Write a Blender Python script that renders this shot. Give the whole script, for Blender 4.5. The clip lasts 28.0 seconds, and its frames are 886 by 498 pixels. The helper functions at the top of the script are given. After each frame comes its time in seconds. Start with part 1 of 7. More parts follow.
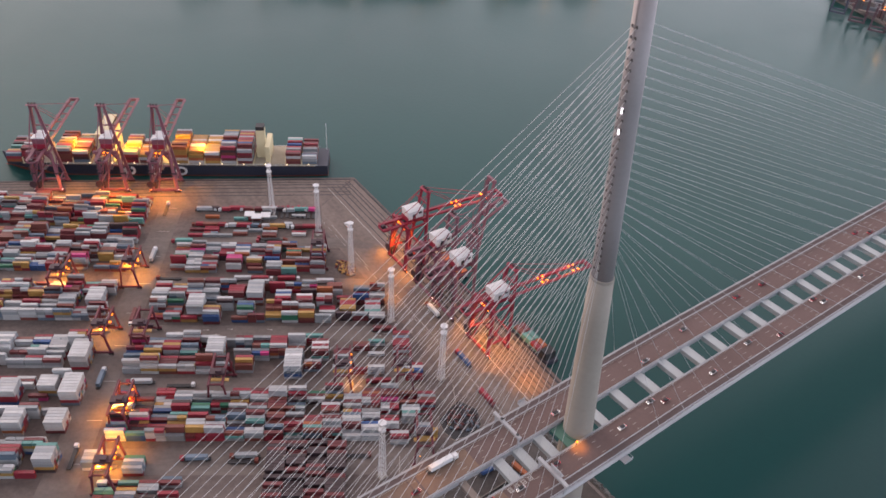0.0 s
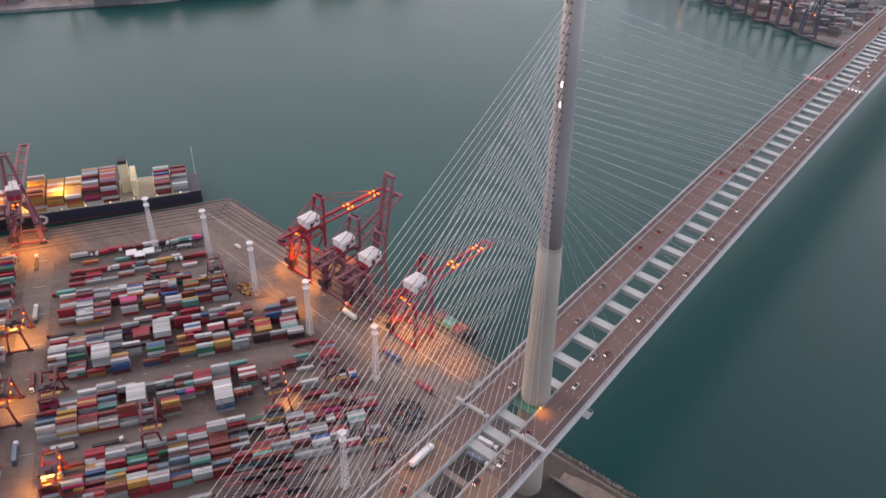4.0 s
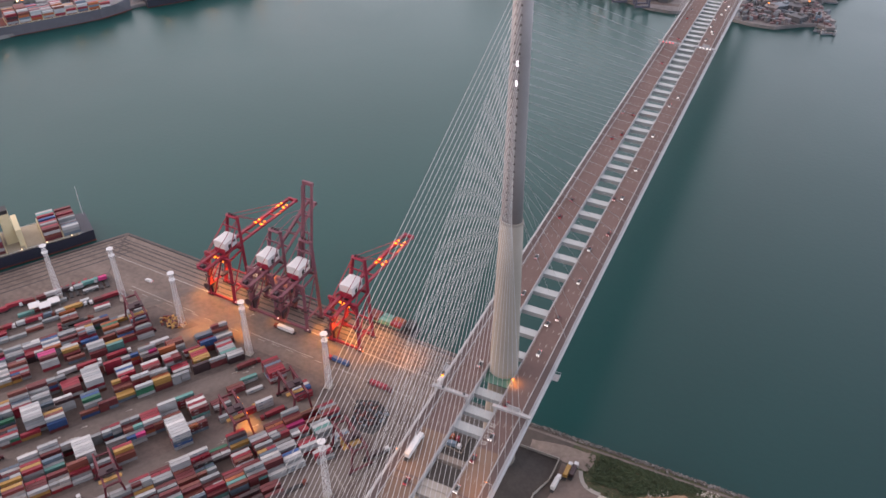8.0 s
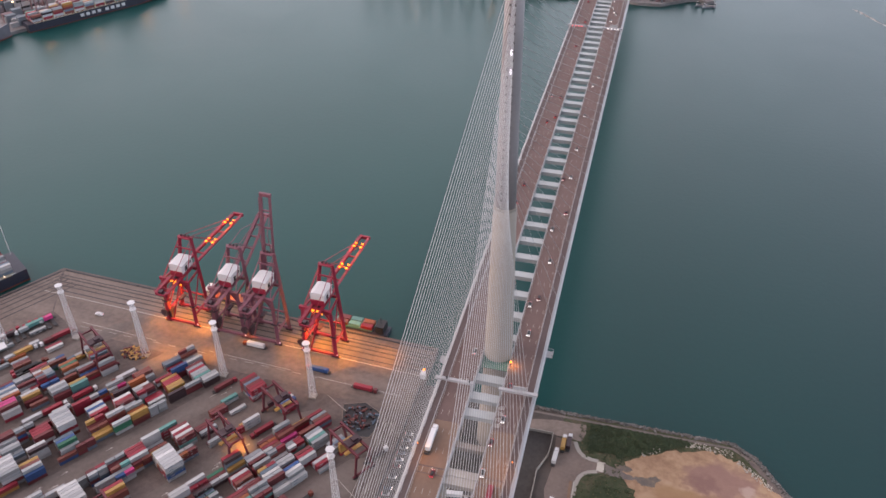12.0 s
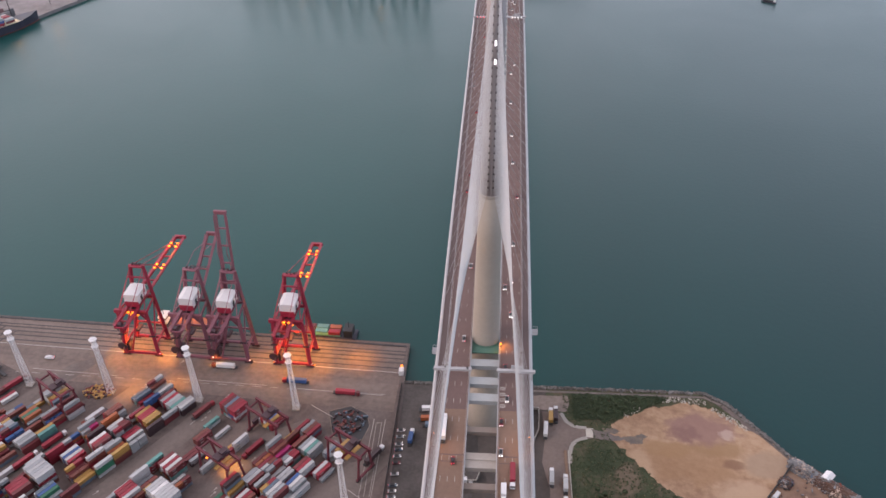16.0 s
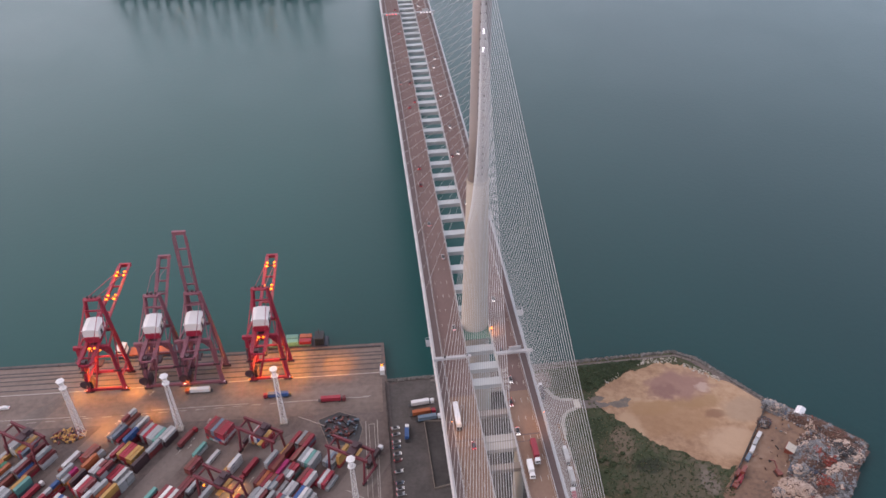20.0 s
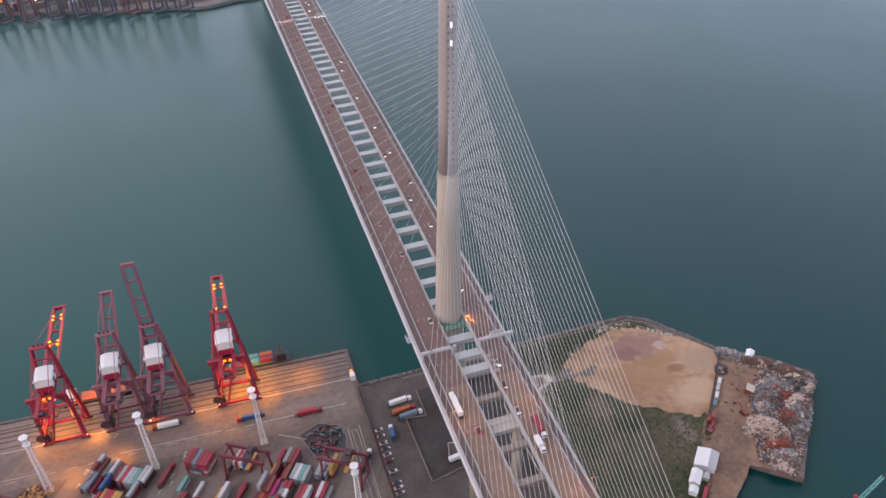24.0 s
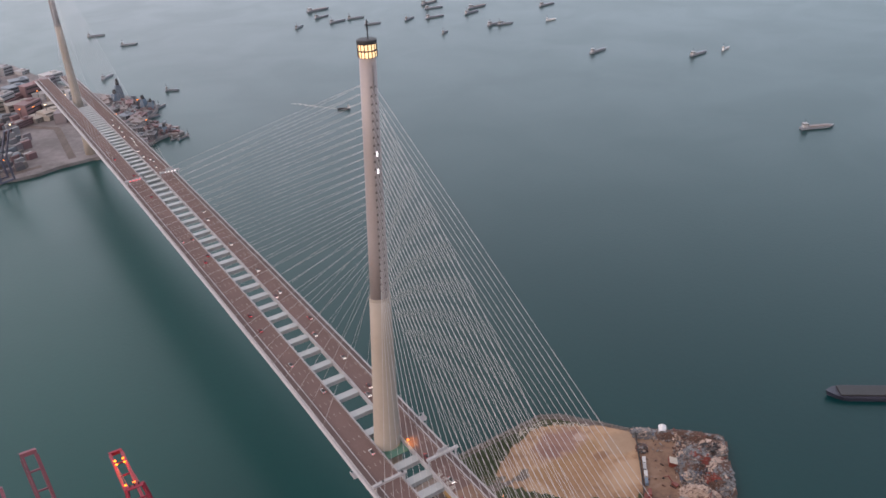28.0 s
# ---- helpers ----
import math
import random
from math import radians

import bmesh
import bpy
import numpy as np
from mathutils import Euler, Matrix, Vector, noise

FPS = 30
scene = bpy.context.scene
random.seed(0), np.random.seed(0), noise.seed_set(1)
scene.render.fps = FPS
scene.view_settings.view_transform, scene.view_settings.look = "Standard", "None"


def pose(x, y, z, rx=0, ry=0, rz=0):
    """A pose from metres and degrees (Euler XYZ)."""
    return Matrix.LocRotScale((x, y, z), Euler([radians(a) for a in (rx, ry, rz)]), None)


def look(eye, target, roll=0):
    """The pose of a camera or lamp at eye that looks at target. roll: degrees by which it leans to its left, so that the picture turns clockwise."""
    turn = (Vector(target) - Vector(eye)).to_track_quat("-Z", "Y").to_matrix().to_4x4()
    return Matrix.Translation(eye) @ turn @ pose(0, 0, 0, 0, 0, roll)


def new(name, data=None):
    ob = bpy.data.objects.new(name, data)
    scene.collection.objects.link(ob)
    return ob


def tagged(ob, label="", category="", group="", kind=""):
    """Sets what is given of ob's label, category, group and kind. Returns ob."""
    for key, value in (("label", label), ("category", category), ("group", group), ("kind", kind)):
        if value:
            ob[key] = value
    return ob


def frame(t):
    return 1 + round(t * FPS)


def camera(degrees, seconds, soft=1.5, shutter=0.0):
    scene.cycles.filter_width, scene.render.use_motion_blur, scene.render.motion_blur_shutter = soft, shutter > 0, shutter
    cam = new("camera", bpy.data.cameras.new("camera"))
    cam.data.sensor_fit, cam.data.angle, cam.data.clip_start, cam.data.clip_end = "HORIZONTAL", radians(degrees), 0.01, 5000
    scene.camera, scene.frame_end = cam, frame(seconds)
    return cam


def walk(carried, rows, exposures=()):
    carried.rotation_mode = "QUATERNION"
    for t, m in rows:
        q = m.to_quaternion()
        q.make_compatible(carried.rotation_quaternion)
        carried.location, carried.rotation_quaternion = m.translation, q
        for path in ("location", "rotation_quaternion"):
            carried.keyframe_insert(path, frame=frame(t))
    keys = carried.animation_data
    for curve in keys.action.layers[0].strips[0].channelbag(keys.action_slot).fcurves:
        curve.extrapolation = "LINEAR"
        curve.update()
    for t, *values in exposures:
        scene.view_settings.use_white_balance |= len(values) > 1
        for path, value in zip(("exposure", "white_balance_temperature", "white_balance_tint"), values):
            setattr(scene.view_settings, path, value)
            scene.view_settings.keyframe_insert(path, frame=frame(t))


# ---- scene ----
cam = camera(56.6, 28.0, soft=1.6)
PATH = [
    (0, (169.65, -220.94, 380.43), (-19.46, -74.10, 199.66), 3.27),
    (0.5, (166.72, -226.96, 380.37), (-17.93, -73.84, 200.21), 3.48),
    (1, (163.29, -232.80, 380.33), (-16.26, -73.25, 200.60), 3.32),
    (1.5, (159.52, -238.25, 380.37), (-15.07, -72.86, 201.03), 3.20),
    (2, (155.64, -242.92, 380.14), (-13.69, -72.13, 200.81), 2.80),
    (2.5, (151.71, -246.83, 379.31), (-12.48, -70.88, 200.19), 2.55),
    (3, (147.62, -250.92, 378.66), (-11.09, -69.88, 199.67), 2.08),
    (3.5, (143.45, -255.63, 378.41), (-9.76, -69.70, 199.65), 2.02),
    (5.5, (124.48, -277.47, 379.91), (-3.43, -72.45, 202.13), 1.74),
    (6, (120.01, -281.81, 379.59), (-1.84, -72.91, 202.07), 1.48),
    (6.5, (115.91, -285.67, 378.86), (-0.55, -73.55, 201.54), 1.18),
    (7, (111.49, -289.71, 378.22), (0.70, -74.25, 201.30), 0.93),
    (7.5, (106.42, -293.64, 377.77), (0.19, -75.67, 201.13), 0.86),
    (8, (101.04, -297.19, 377.62), (-0.45, -76.97, 200.97), 0.65),
    (8.5, (95.55, -300.70, 377.65), (-1.33, -78.32, 201.12), 0.60),
    (9, (89.65, -303.78, 377.71), (-2.38, -79.48, 201.02), 0.43),
    (9.5, (84.26, -307.14, 377.78), (-2.98, -80.85, 201.19), 0.38),
    (10, (78.28, -310.32, 377.78), (-4.10, -82.22, 201.20), 0.25),
    (10.5, (72.31, -313.28, 377.91), (-5.27, -83.48, 201.35), 0.26),
    (11, (66.28, -316.07, 378.14), (-6.03, -84.59, 201.55), 0.12),
    (11.5, (60.78, -318.64, 378.40), (-6.88, -85.75, 201.80), 0.06),
    (12, (55.15, -321.05, 378.56), (-7.43, -86.86, 201.82), -0.17),
    (12.5, (49.13, -323.21, 378.67), (-8.57, -87.83, 201.85), -0.23),
    (14.5, (24.08, -332.13, 379.98), (-12.41, -92.79, 202.82), -0.70),
    (15, (18.33, -334.92, 380.34), (-12.58, -94.68, 203.33), -0.84),
    (15.5, (12.08, -337.12, 380.77), (-13.57, -96.25, 203.78), -0.93),
    (16, (5.08, -338.63, 381.18), (-14.82, -97.38, 203.96), -1.07),
    (16.5, (-2.73, -339.45, 381.27), (-16.71, -98.00, 203.78), -1.03),
    (17, (-10.95, -340.12, 381.33), (-18.73, -98.63, 203.50), -1.03),
    (17.5, (-18.64, -340.83, 381.36), (-20.72, -99.30, 203.43), -1.00),
    (18, (-25.75, -341.65, 381.45), (-22.16, -100.17, 203.48), -1.04),
    (18.5, (-32.38, -342.17, 381.36), (-23.70, -100.87, 203.31), -1.12),
    (19, (-38.39, -342.64, 381.19), (-24.70, -101.56, 203.16), -1.31),
    (19.5, (-43.89, -343.23, 380.96), (-25.42, -102.46, 202.94), -1.50),
    (20, (-49.85, -343.50, 380.87), (-26.49, -103.09, 202.94), -1.71),
    (20.5, (-56.32, -343.45, 381.05), (-27.82, -103.70, 202.98), -1.77),
    (21, (-63.51, -342.86, 381.31), (-29.35, -104.01, 203.02), -1.82),
    (21.5, (-70.41, -341.97, 381.58), (-30.39, -104.24, 203.01), -1.84),
    (23.5, (-96.36, -339.28, 382.58), (-33.02, -107.09, 203.48), -2.36),
    (24, (-102.30, -338.27, 382.96), (-33.65, -107.71, 203.71), -2.53),
    (24.5, (-108.12, -337.37, 383.20), (-34.27, -108.55, 203.80), -2.66),
    (25, (-114.67, -336.48, 383.30), (-33.12, -108.31, 206.41), -2.81),
    (25.5, (-121.67, -335.39, 383.36), (-31.23, -106.34, 212.02), -2.81),
    (26, (-128.83, -333.38, 383.38), (-28.18, -103.87, 218.46), -2.89),
    (26.5, (-136.00, -330.34, 383.11), (-25.79, -101.18, 223.93), -2.90),
    (27, (-143.14, -326.97, 382.76), (-22.17, -98.82, 230.08), -3.12),
    (27.5, (-149.73, -324.39, 382.94), (-19.93, -97.72, 235.39), -2.90),
    (28, (-156.99, -321.99, 383.09), (-17.07, -97.21, 242.04), -3.05),
]

walk(cam, [(t, look(eye, target, roll)) for t, eye, target, roll in PATH],
     exposures=[(0.0, -0.08, 6560, 20), (9.0, 0.05, 6560, 20), (14.0, 0.05, 6450, 20), (18.0, 0.05, 6370, 20), (24.0, 0.05, 6150, 19), (26.0, 0.08, 6120, 18), (28.0, -0.16, 6560, 19)])

# ---------------------------------------------------------------- world, sun
world = bpy.data.worlds.new("dusk")
scene.world = world
world.use_nodes = True
wn, wl = world.node_tree.nodes, world.node_tree.links
sky = wn.new("ShaderNodeTexSky")
sky.sky_type = "NISHITA"
sky.sun_disc = False
sky.sun_elevation = radians(14)
sky.sun_rotation = radians(250)
sky.dust_density = 4.0
sky.altitude = 100.0
grey = wn.new("ShaderNodeMix")
grey.data_type = "RGBA"
grey.inputs["Factor"].default_value = 0.72
grey.inputs["B"].default_value = (4.6, 4.25, 4.55, 1)
cloud_co, cloud_xyz, cloud_ramp = wn.new("ShaderNodeTexCoord"), wn.new("ShaderNodeSeparateXYZ"), wn.new("ShaderNodeValToRGB")
wl.new(cloud_co.outputs["Generated"], cloud_xyz.inputs["Vector"])
wl.new(cloud_xyz.outputs["Z"], cloud_ramp.inputs["Fac"])
for spot, value in ((0.0, (9.5, 9.9, 10.8)), (0.30, (11.0, 12.1, 13.1)), (0.55, (7.6, 7.7, 8.1)), (0.8, (5.6, 4.8, 4.65)), (1.0, (5.2, 4.4, 4.2))):
    el = cloud_ramp.color_ramp.elements.new(spot) if 0 < spot < 1 else cloud_ramp.color_ramp.elements[0 if spot == 0 else -1]
    el.color = (*value, 1)
west, glow = wn.new("ShaderNodeMath"), wn.new("ShaderNodeVectorMath")   # brighter towards the north, warmer in the west than in the east
west.operation, glow.operation = "MULTIPLY_ADD", "MULTIPLY"
west.inputs[1].default_value = -0.02
north = wn.new("ShaderNodeMath")
north.operation = "MULTIPLY_ADD"
north.inputs[1].default_value, north.inputs[2].default_value = 0.46, 0.92
wl.new(cloud_xyz.outputs["Y"], north.inputs[0])
wl.new(cloud_xyz.outputs["X"], west.inputs[0])
wl.new(north.outputs[0], west.inputs[2])
wl.new(cloud_ramp.outputs["Color"], glow.inputs[0])
tints = wn.new("ShaderNodeCombineXYZ")
for channel, drift in (("X", -0.13), ("Y", 0.0), ("Z", 0.05)):
    shade, times = wn.new("ShaderNodeMath"), wn.new("ShaderNodeMath")
    shade.operation, times.operation = "MULTIPLY_ADD", "MULTIPLY"
    shade.inputs[1].default_value, shade.inputs[2].default_value = drift, 1.0
    wl.new(cloud_xyz.outputs["X"], shade.inputs[0])
    wl.new(shade.outputs[0], times.inputs[0])
    wl.new(west.outputs[0], times.inputs[1])
    wl.new(times.outputs[0], tints.inputs[channel])
wl.new(tints.outputs["Vector"], glow.inputs[1])
wl.new(glow.outputs["Vector"], grey.inputs["B"])
wl.new(sky.outputs["Color"], grey.inputs["A"])
wl.new(grey.outputs["Result"], wn["Background"].inputs["Color"])
wn["Background"].inputs["Strength"].default_value = 0.2

sun = new("sun", bpy.data.lights.new("sun", "SUN"))
sun.data.energy, sun.data.angle, sun.data.color = 0.95, radians(25), (1.0, 0.9, 0.82)
sun.matrix_world = look((0, 0, 900), (0 + 900 * math.sin(radians(70)) * 1.3, 0 + 300, 0))


# ---------------------------------------------------------------- materials
def material(name, color, rough=0.7, metal=0.0, scale=1.0, vary=0.25, bump=0.15, tint=None, big=None, spread=0.0, third=None, streak=None, hard=0.18):
    """A surface with grain and stains at two sizes; scale: size of the grain in 1/metres; spread: change from object to object; third: a third colour; streak: (degrees, stretch) of the stains; hard: how soft their edges are."""
    m = bpy.data.materials.new(name)
    m.use_nodes = True
    n, l = m.node_tree.nodes, m.node_tree.links
    b = n["Principled BSDF"]
    b.inputs["Roughness"].default_value, b.inputs["Metallic"].default_value = rough, metal
    co = n.new("ShaderNodeTexCoord")
    fine, wide = n.new("ShaderNodeTexNoise"), n.new("ShaderNodeTexNoise")
    fine.inputs["Scale"].default_value, fine.inputs["Detail"].default_value = scale, 8
    wide.inputs["Scale"].default_value, wide.inputs["Detail"].default_value = (big or scale * 0.07), 6
    fine.inputs["Roughness"].default_value = wide.inputs["Roughness"].default_value = 0.62
    place = co.outputs["Object"]
    if spread:
        info, shift = n.new("ShaderNodeObjectInfo"), n.new("ShaderNodeVectorMath")
        shift.operation = "MULTIPLY_ADD"
        shift.inputs[1].default_value = (1, 1, 1)
        many = n.new("ShaderNodeMath")
        many.operation = "MULTIPLY"
        many.inputs[1].default_value = 90.0
        l.new(info.outputs["Random"], many.inputs[0])
        l.new(place, shift.inputs[0])
        l.new(many.outputs[0], shift.inputs[2])
        place = shift.outputs["Vector"]
    l.new(place, fine.inputs["Vector"])
    if streak:
        turn = n.new("ShaderNodeMapping")
        turn.vector_type = "TEXTURE"
        turn.inputs["Rotation"].default_value = (0, 0, radians(streak[0]))
        turn.inputs["Scale"].default_value = (streak[1], 1, 1)
        l.new(place, turn.inputs["Vector"])
        place = turn.outputs["Vector"]
    l.new(place, wide.inputs["Vector"])
    ramp = n.new("ShaderNodeValToRGB")
    other = tint or tuple(c * (1 - vary) for c in color)
    ramp.color_ramp.elements[0].position, ramp.color_ramp.elements[1].position = 0.5 - hard, 0.5 + hard
    ramp.color_ramp.elements[0].color, ramp.color_ramp.elements[1].color = (*other, 1), (*color, 1)
    if third:
        ramp.color_ramp.elements.new(0.5 + 0.1 * hard).color = (*third, 1)
    add = n.new("ShaderNodeMath")
    add.operation = "MULTIPLY_ADD"
    add.inputs[1].default_value = 0.4
    l.new(fine.outputs["Fac"], add.inputs[0])
    half = n.new("ShaderNodeMath")
    half.operation = "MULTIPLY"
    half.inputs[1].default_value = 0.6
    l.new(wide.outputs["Fac"], half.inputs[0])
    l.new(half.outputs[0], add.inputs[2])
    l.new(add.outputs[0], ramp.inputs["Fac"])
    out = ramp.outputs["Color"]
    if spread:
        piece, hsv, k, k2, both = n.new("ShaderNodeNewGeometry"), n.new("ShaderNodeHueSaturation"), n.new("ShaderNodeMapRange"), n.new("ShaderNodeMapRange"), n.new("ShaderNodeMath")
        both.operation = "MULTIPLY"
        for node, source in ((k, info.outputs["Random"]), (k2, piece.outputs["Random Per Island"])):
            node.inputs["To Min"].default_value, node.inputs["To Max"].default_value = 1 - spread, 1 + spread * 0.8
            l.new(source, node.inputs["Value"])
        l.new(k.outputs["Result"], both.inputs[0])
        l.new(k2.outputs["Result"], both.inputs[1])
        l.new(both.outputs[0], hsv.inputs["Value"])
        l.new(out, hsv.inputs["Color"])
        out = hsv.outputs["Color"]
    l.new(out, b.inputs["Base Color"])
    if bump:
        bp = n.new("ShaderNodeBump")
        bp.inputs["Strength"].default_value, bp.inputs["Distance"].default_value = bump, 0.3 / max(scale, 0.05) ** 0.5
        l.new(fine.outputs["Fac"], bp.inputs["Height"])
        l.new(bp.outputs["Normal"], b.inputs["Normal"])
    return m


def glowing(name, color, strength):
    m = bpy.data.materials.new(name)
    m.use_nodes = True
    b = m.node_tree.nodes["Principled BSDF"]
    b.inputs["Base Color"].default_value = (*color, 1)
    b.inputs["Emission Color"].default_value = (*color, 1)
    b.inputs["Emission Strength"].default_value = strength
    return m


def water_material():
    m = bpy.data.materials.new("sea_water")
    m.use_nodes = True
    n, l = m.node_tree.nodes, m.node_tree.links
    b = n["Principled BSDF"]
    co = n.new("ShaderNodeTexCoord")
    wide = n.new("ShaderNodeTexNoise")
    wide.inputs["Scale"].default_value, wide.inputs["Detail"].default_value = 0.004, 3
    l.new(co.outputs["Object"], wide.inputs["Vector"])
    ramp = n.new("ShaderNodeValToRGB")
    ramp.color_ramp.elements[0].position, ramp.color_ramp.elements[1].position = 0.3, 0.7
    ramp.color_ramp.elements[0].color, ramp.color_ramp.elements[1].color = (0.0060, 0.053, 0.050, 1), (0.0075, 0.061, 0.058, 1)
    l.new(wide.outputs["Fac"], ramp.inputs["Fac"])
    east_tone, side, xyz = n.new("ShaderNodeMix"), n.new("ShaderNodeMapRange"), n.new("ShaderNodeSeparateXYZ")   # darker, bluer body colour towards the east
    east_tone.data_type = "RGBA"
    east_tone.inputs["B"].default_value = (0.0006, 0.030, 0.033, 1)
    side.inputs["From Min"].default_value, side.inputs["From Max"].default_value = -120.0, 260.0
    l.new(co.outputs["Object"], xyz.inputs["Vector"])
    l.new(xyz.outputs["X"], side.inputs["Value"])
    l.new(side.outputs["Result"], east_tone.inputs["Factor"])
    l.new(ramp.outputs["Color"], east_tone.inputs["A"])
    l.new(east_tone.outputs["Result"], b.inputs["Base Color"])
    slick, calm = n.new("ShaderNodeTexNoise"), n.new("ShaderNodeMapRange")   # calmer slicks and ruffled patches
    slick.inputs["Scale"].default_value, slick.inputs["Detail"].default_value, slick.inputs["Distortion"].default_value = 0.008, 4, 0.8
    calm.inputs["From Min"].default_value, calm.inputs["From Max"].default_value = 0.35, 0.65
    calm.inputs["To Min"].default_value, calm.inputs["To Max"].default_value = 0.305, 0.34
    l.new(co.outputs["Object"], slick.inputs["Vector"])
    l.new(slick.outputs["Fac"], calm.inputs["Value"])
    l.new(calm.outputs["Result"], b.inputs["Roughness"])
    b.inputs["IOR"].default_value = 1.33
    b.inputs["Specular IOR Level"].default_value = 0.43
    waves = n.new("ShaderNodeTexNoise")
    waves.inputs["Scale"].default_value, waves.inputs["Detail"].default_value = 0.22, 6
    l.new(co.outputs["Object"], waves.inputs["Vector"])
    bp = n.new("ShaderNodeBump")
    bp.inputs["Strength"].default_value, bp.inputs["Distance"].default_value = 0.22, 0.3
    l.new(waves.outputs["Fac"], bp.inputs["Height"])
    l.new(bp.outputs["Normal"], b.inputs["Normal"])
    return m


WATER = water_material()
CONCRETE = material("concrete", (0.36, 0.33, 0.30), 0.85, scale=0.5, vary=0.2)
PYLON = material("pylon_concrete", (0.345, 0.305, 0.268), 0.8, scale=0.4, vary=0.14, big=0.03, hard=0.14)
STEEL = material("brushed_steel", (0.345, 0.312, 0.318), 0.55, 0.2, scale=0.5, vary=0.15)
PAINTED = material("pale_grey_paint", (0.385, 0.385, 0.405), 0.5, scale=0.6, vary=0.15)
GIRDER = material("girder_paint", (0.37, 0.395, 0.405), 0.5, scale=0.5, vary=0.18)
CABLE = material("cable_sheath", (0.47, 0.47, 0.485), 0.45, scale=0.3, vary=0.1, bump=0)
ROAD = material("bridge_asphalt", (0.150, 0.098, 0.090), 0.9, scale=0.8, vary=0.22, big=0.03, hard=0.13)
# Paler paving, with the orange of sodium light partly put into its colour.
ROAD_BACK = material("back_span_paving", (0.205, 0.132, 0.098), 0.9, scale=0.6, vary=0.22, big=0.025, hard=0.13)
SHOULDER = material("deck_shoulder", (0.125, 0.092, 0.090), 0.85, scale=0.6, vary=0.2)
BACKBEAM = material("back_span_beam", (0.23, 0.19, 0.165), 0.85, scale=0.4, vary=0.25)
YARD = material("yard_paving", (0.152, 0.121, 0.112), 0.9, scale=0.35, vary=0.45, big=0.06, streak=(56.3, 7), hard=0.11)
APRON = material("apron_concrete", (0.196, 0.154, 0.137), 0.9, scale=0.3, vary=0.38, big=0.07, streak=(-4, 14), hard=0.10)
LANE = material("yard_road", (0.168, 0.140, 0.129), 0.9, scale=0.4, vary=0.32, big=0.07, streak=(56.3, 6), hard=0.11)
PLAZA = material("brown_paving", (0.190, 0.145, 0.127), 0.9, scale=0.5, vary=0.3, big=0.07, hard=0.11)
LOT = material("pale_brown_hardstanding", (0.255, 0.200, 0.172), 0.9, scale=0.4, vary=0.35, big=0.09, hard=0.11)
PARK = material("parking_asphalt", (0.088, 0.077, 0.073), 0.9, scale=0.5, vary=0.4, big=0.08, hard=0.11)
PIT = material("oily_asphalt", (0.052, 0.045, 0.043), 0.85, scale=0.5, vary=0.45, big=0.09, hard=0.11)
WHITE_LINE = material("road_paint", (0.46, 0.43, 0.40), 0.8, scale=1.5, vary=0.3, bump=0)
SAND = material("sand", (0.385, 0.260, 0.168), 0.95, scale=0.22, big=0.05, tint=(0.225, 0.132, 0.080), third=(0.322, 0.206, 0.128), bump=0.4, streak=(-32, 4.5), hard=0.10)


def stain(m, centre, radius, color, strength, ragged=0.5, scale=0.07):
    """Soil of another colour in a ragged round patch of a ground material."""
    n, l = m.node_tree.nodes, m.node_tree.links
    b = n["Principled BSDF"]
    old = b.inputs["Base Color"].links[0].from_socket
    co, sub, div, size, noise, ramp, mix = (n.new(k) for k in ("ShaderNodeTexCoord", "ShaderNodeVectorMath", "ShaderNodeVectorMath", "ShaderNodeVectorMath", "ShaderNodeTexNoise", "ShaderNodeMapRange", "ShaderNodeMix"))
    sub.operation, div.operation, size.operation = "SUBTRACT", "DIVIDE", "LENGTH"
    sub.inputs[1].default_value, div.inputs[1].default_value = (*centre, 0), (*radius, 1000)
    l.new(co.outputs["Object"], sub.inputs[0])
    l.new(sub.outputs["Vector"], div.inputs[0])
    l.new(div.outputs["Vector"], size.inputs[0])
    noise.inputs["Scale"].default_value, noise.inputs["Detail"].default_value = scale, 5
    l.new(co.outputs["Object"], noise.inputs["Vector"])
    away = n.new("ShaderNodeMath")
    away.operation = "MULTIPLY_ADD"
    away.inputs[1].default_value = ragged * 2
    l.new(noise.outputs["Fac"], away.inputs[0])
    l.new(size.outputs["Value"], away.inputs[2])
    ramp.inputs["From Min"].default_value, ramp.inputs["From Max"].default_value = 0.75 + ragged, 1.2 + ragged
    ramp.inputs["To Min"].default_value, ramp.inputs["To Max"].default_value = strength, 0.0
    l.new(away.outputs[0], ramp.inputs["Value"])
    mix.data_type = "RGBA"
    mix.inputs["B"].default_value = (*color, 1)
    l.new(ramp.outputs["Result"], mix.inputs["Factor"])
    l.new(old, mix.inputs["A"])
    l.new(mix.outputs["Result"], b.inputs["Base Color"])


stain(SAND, (118, -26), (30, 13), (0.262, 0.152, 0.080), 0.65, 0.9)
stain(SAND, (106, -15), (17, 6), (0.275, 0.165, 0.085), 0.8, 0.7, 0.1)
stain(SAND, (134, -13), (16, 6), (0.255, 0.155, 0.080), 0.8, 0.7, 0.1)
stain(SAND, (143, -24), (6, 4), (0.205, 0.115, 0.070), 0.9, 0.7, 0.14)
stain(SAND, (163, -24), (17, 10), (0.285, 0.205, 0.145), 0.75, 0.7)
stain(SAND, (144, -46), (18, 11), (0.400, 0.280, 0.190), 0.8, 0.7)
stain(SAND, (90, -31), (7, 15), (0.395, 0.270, 0.175), 0.8, 0.6)
stain(SAND, (127, 2), (21, 12), (0.225, 0.130, 0.112), 0.85, 0.8, 0.11)
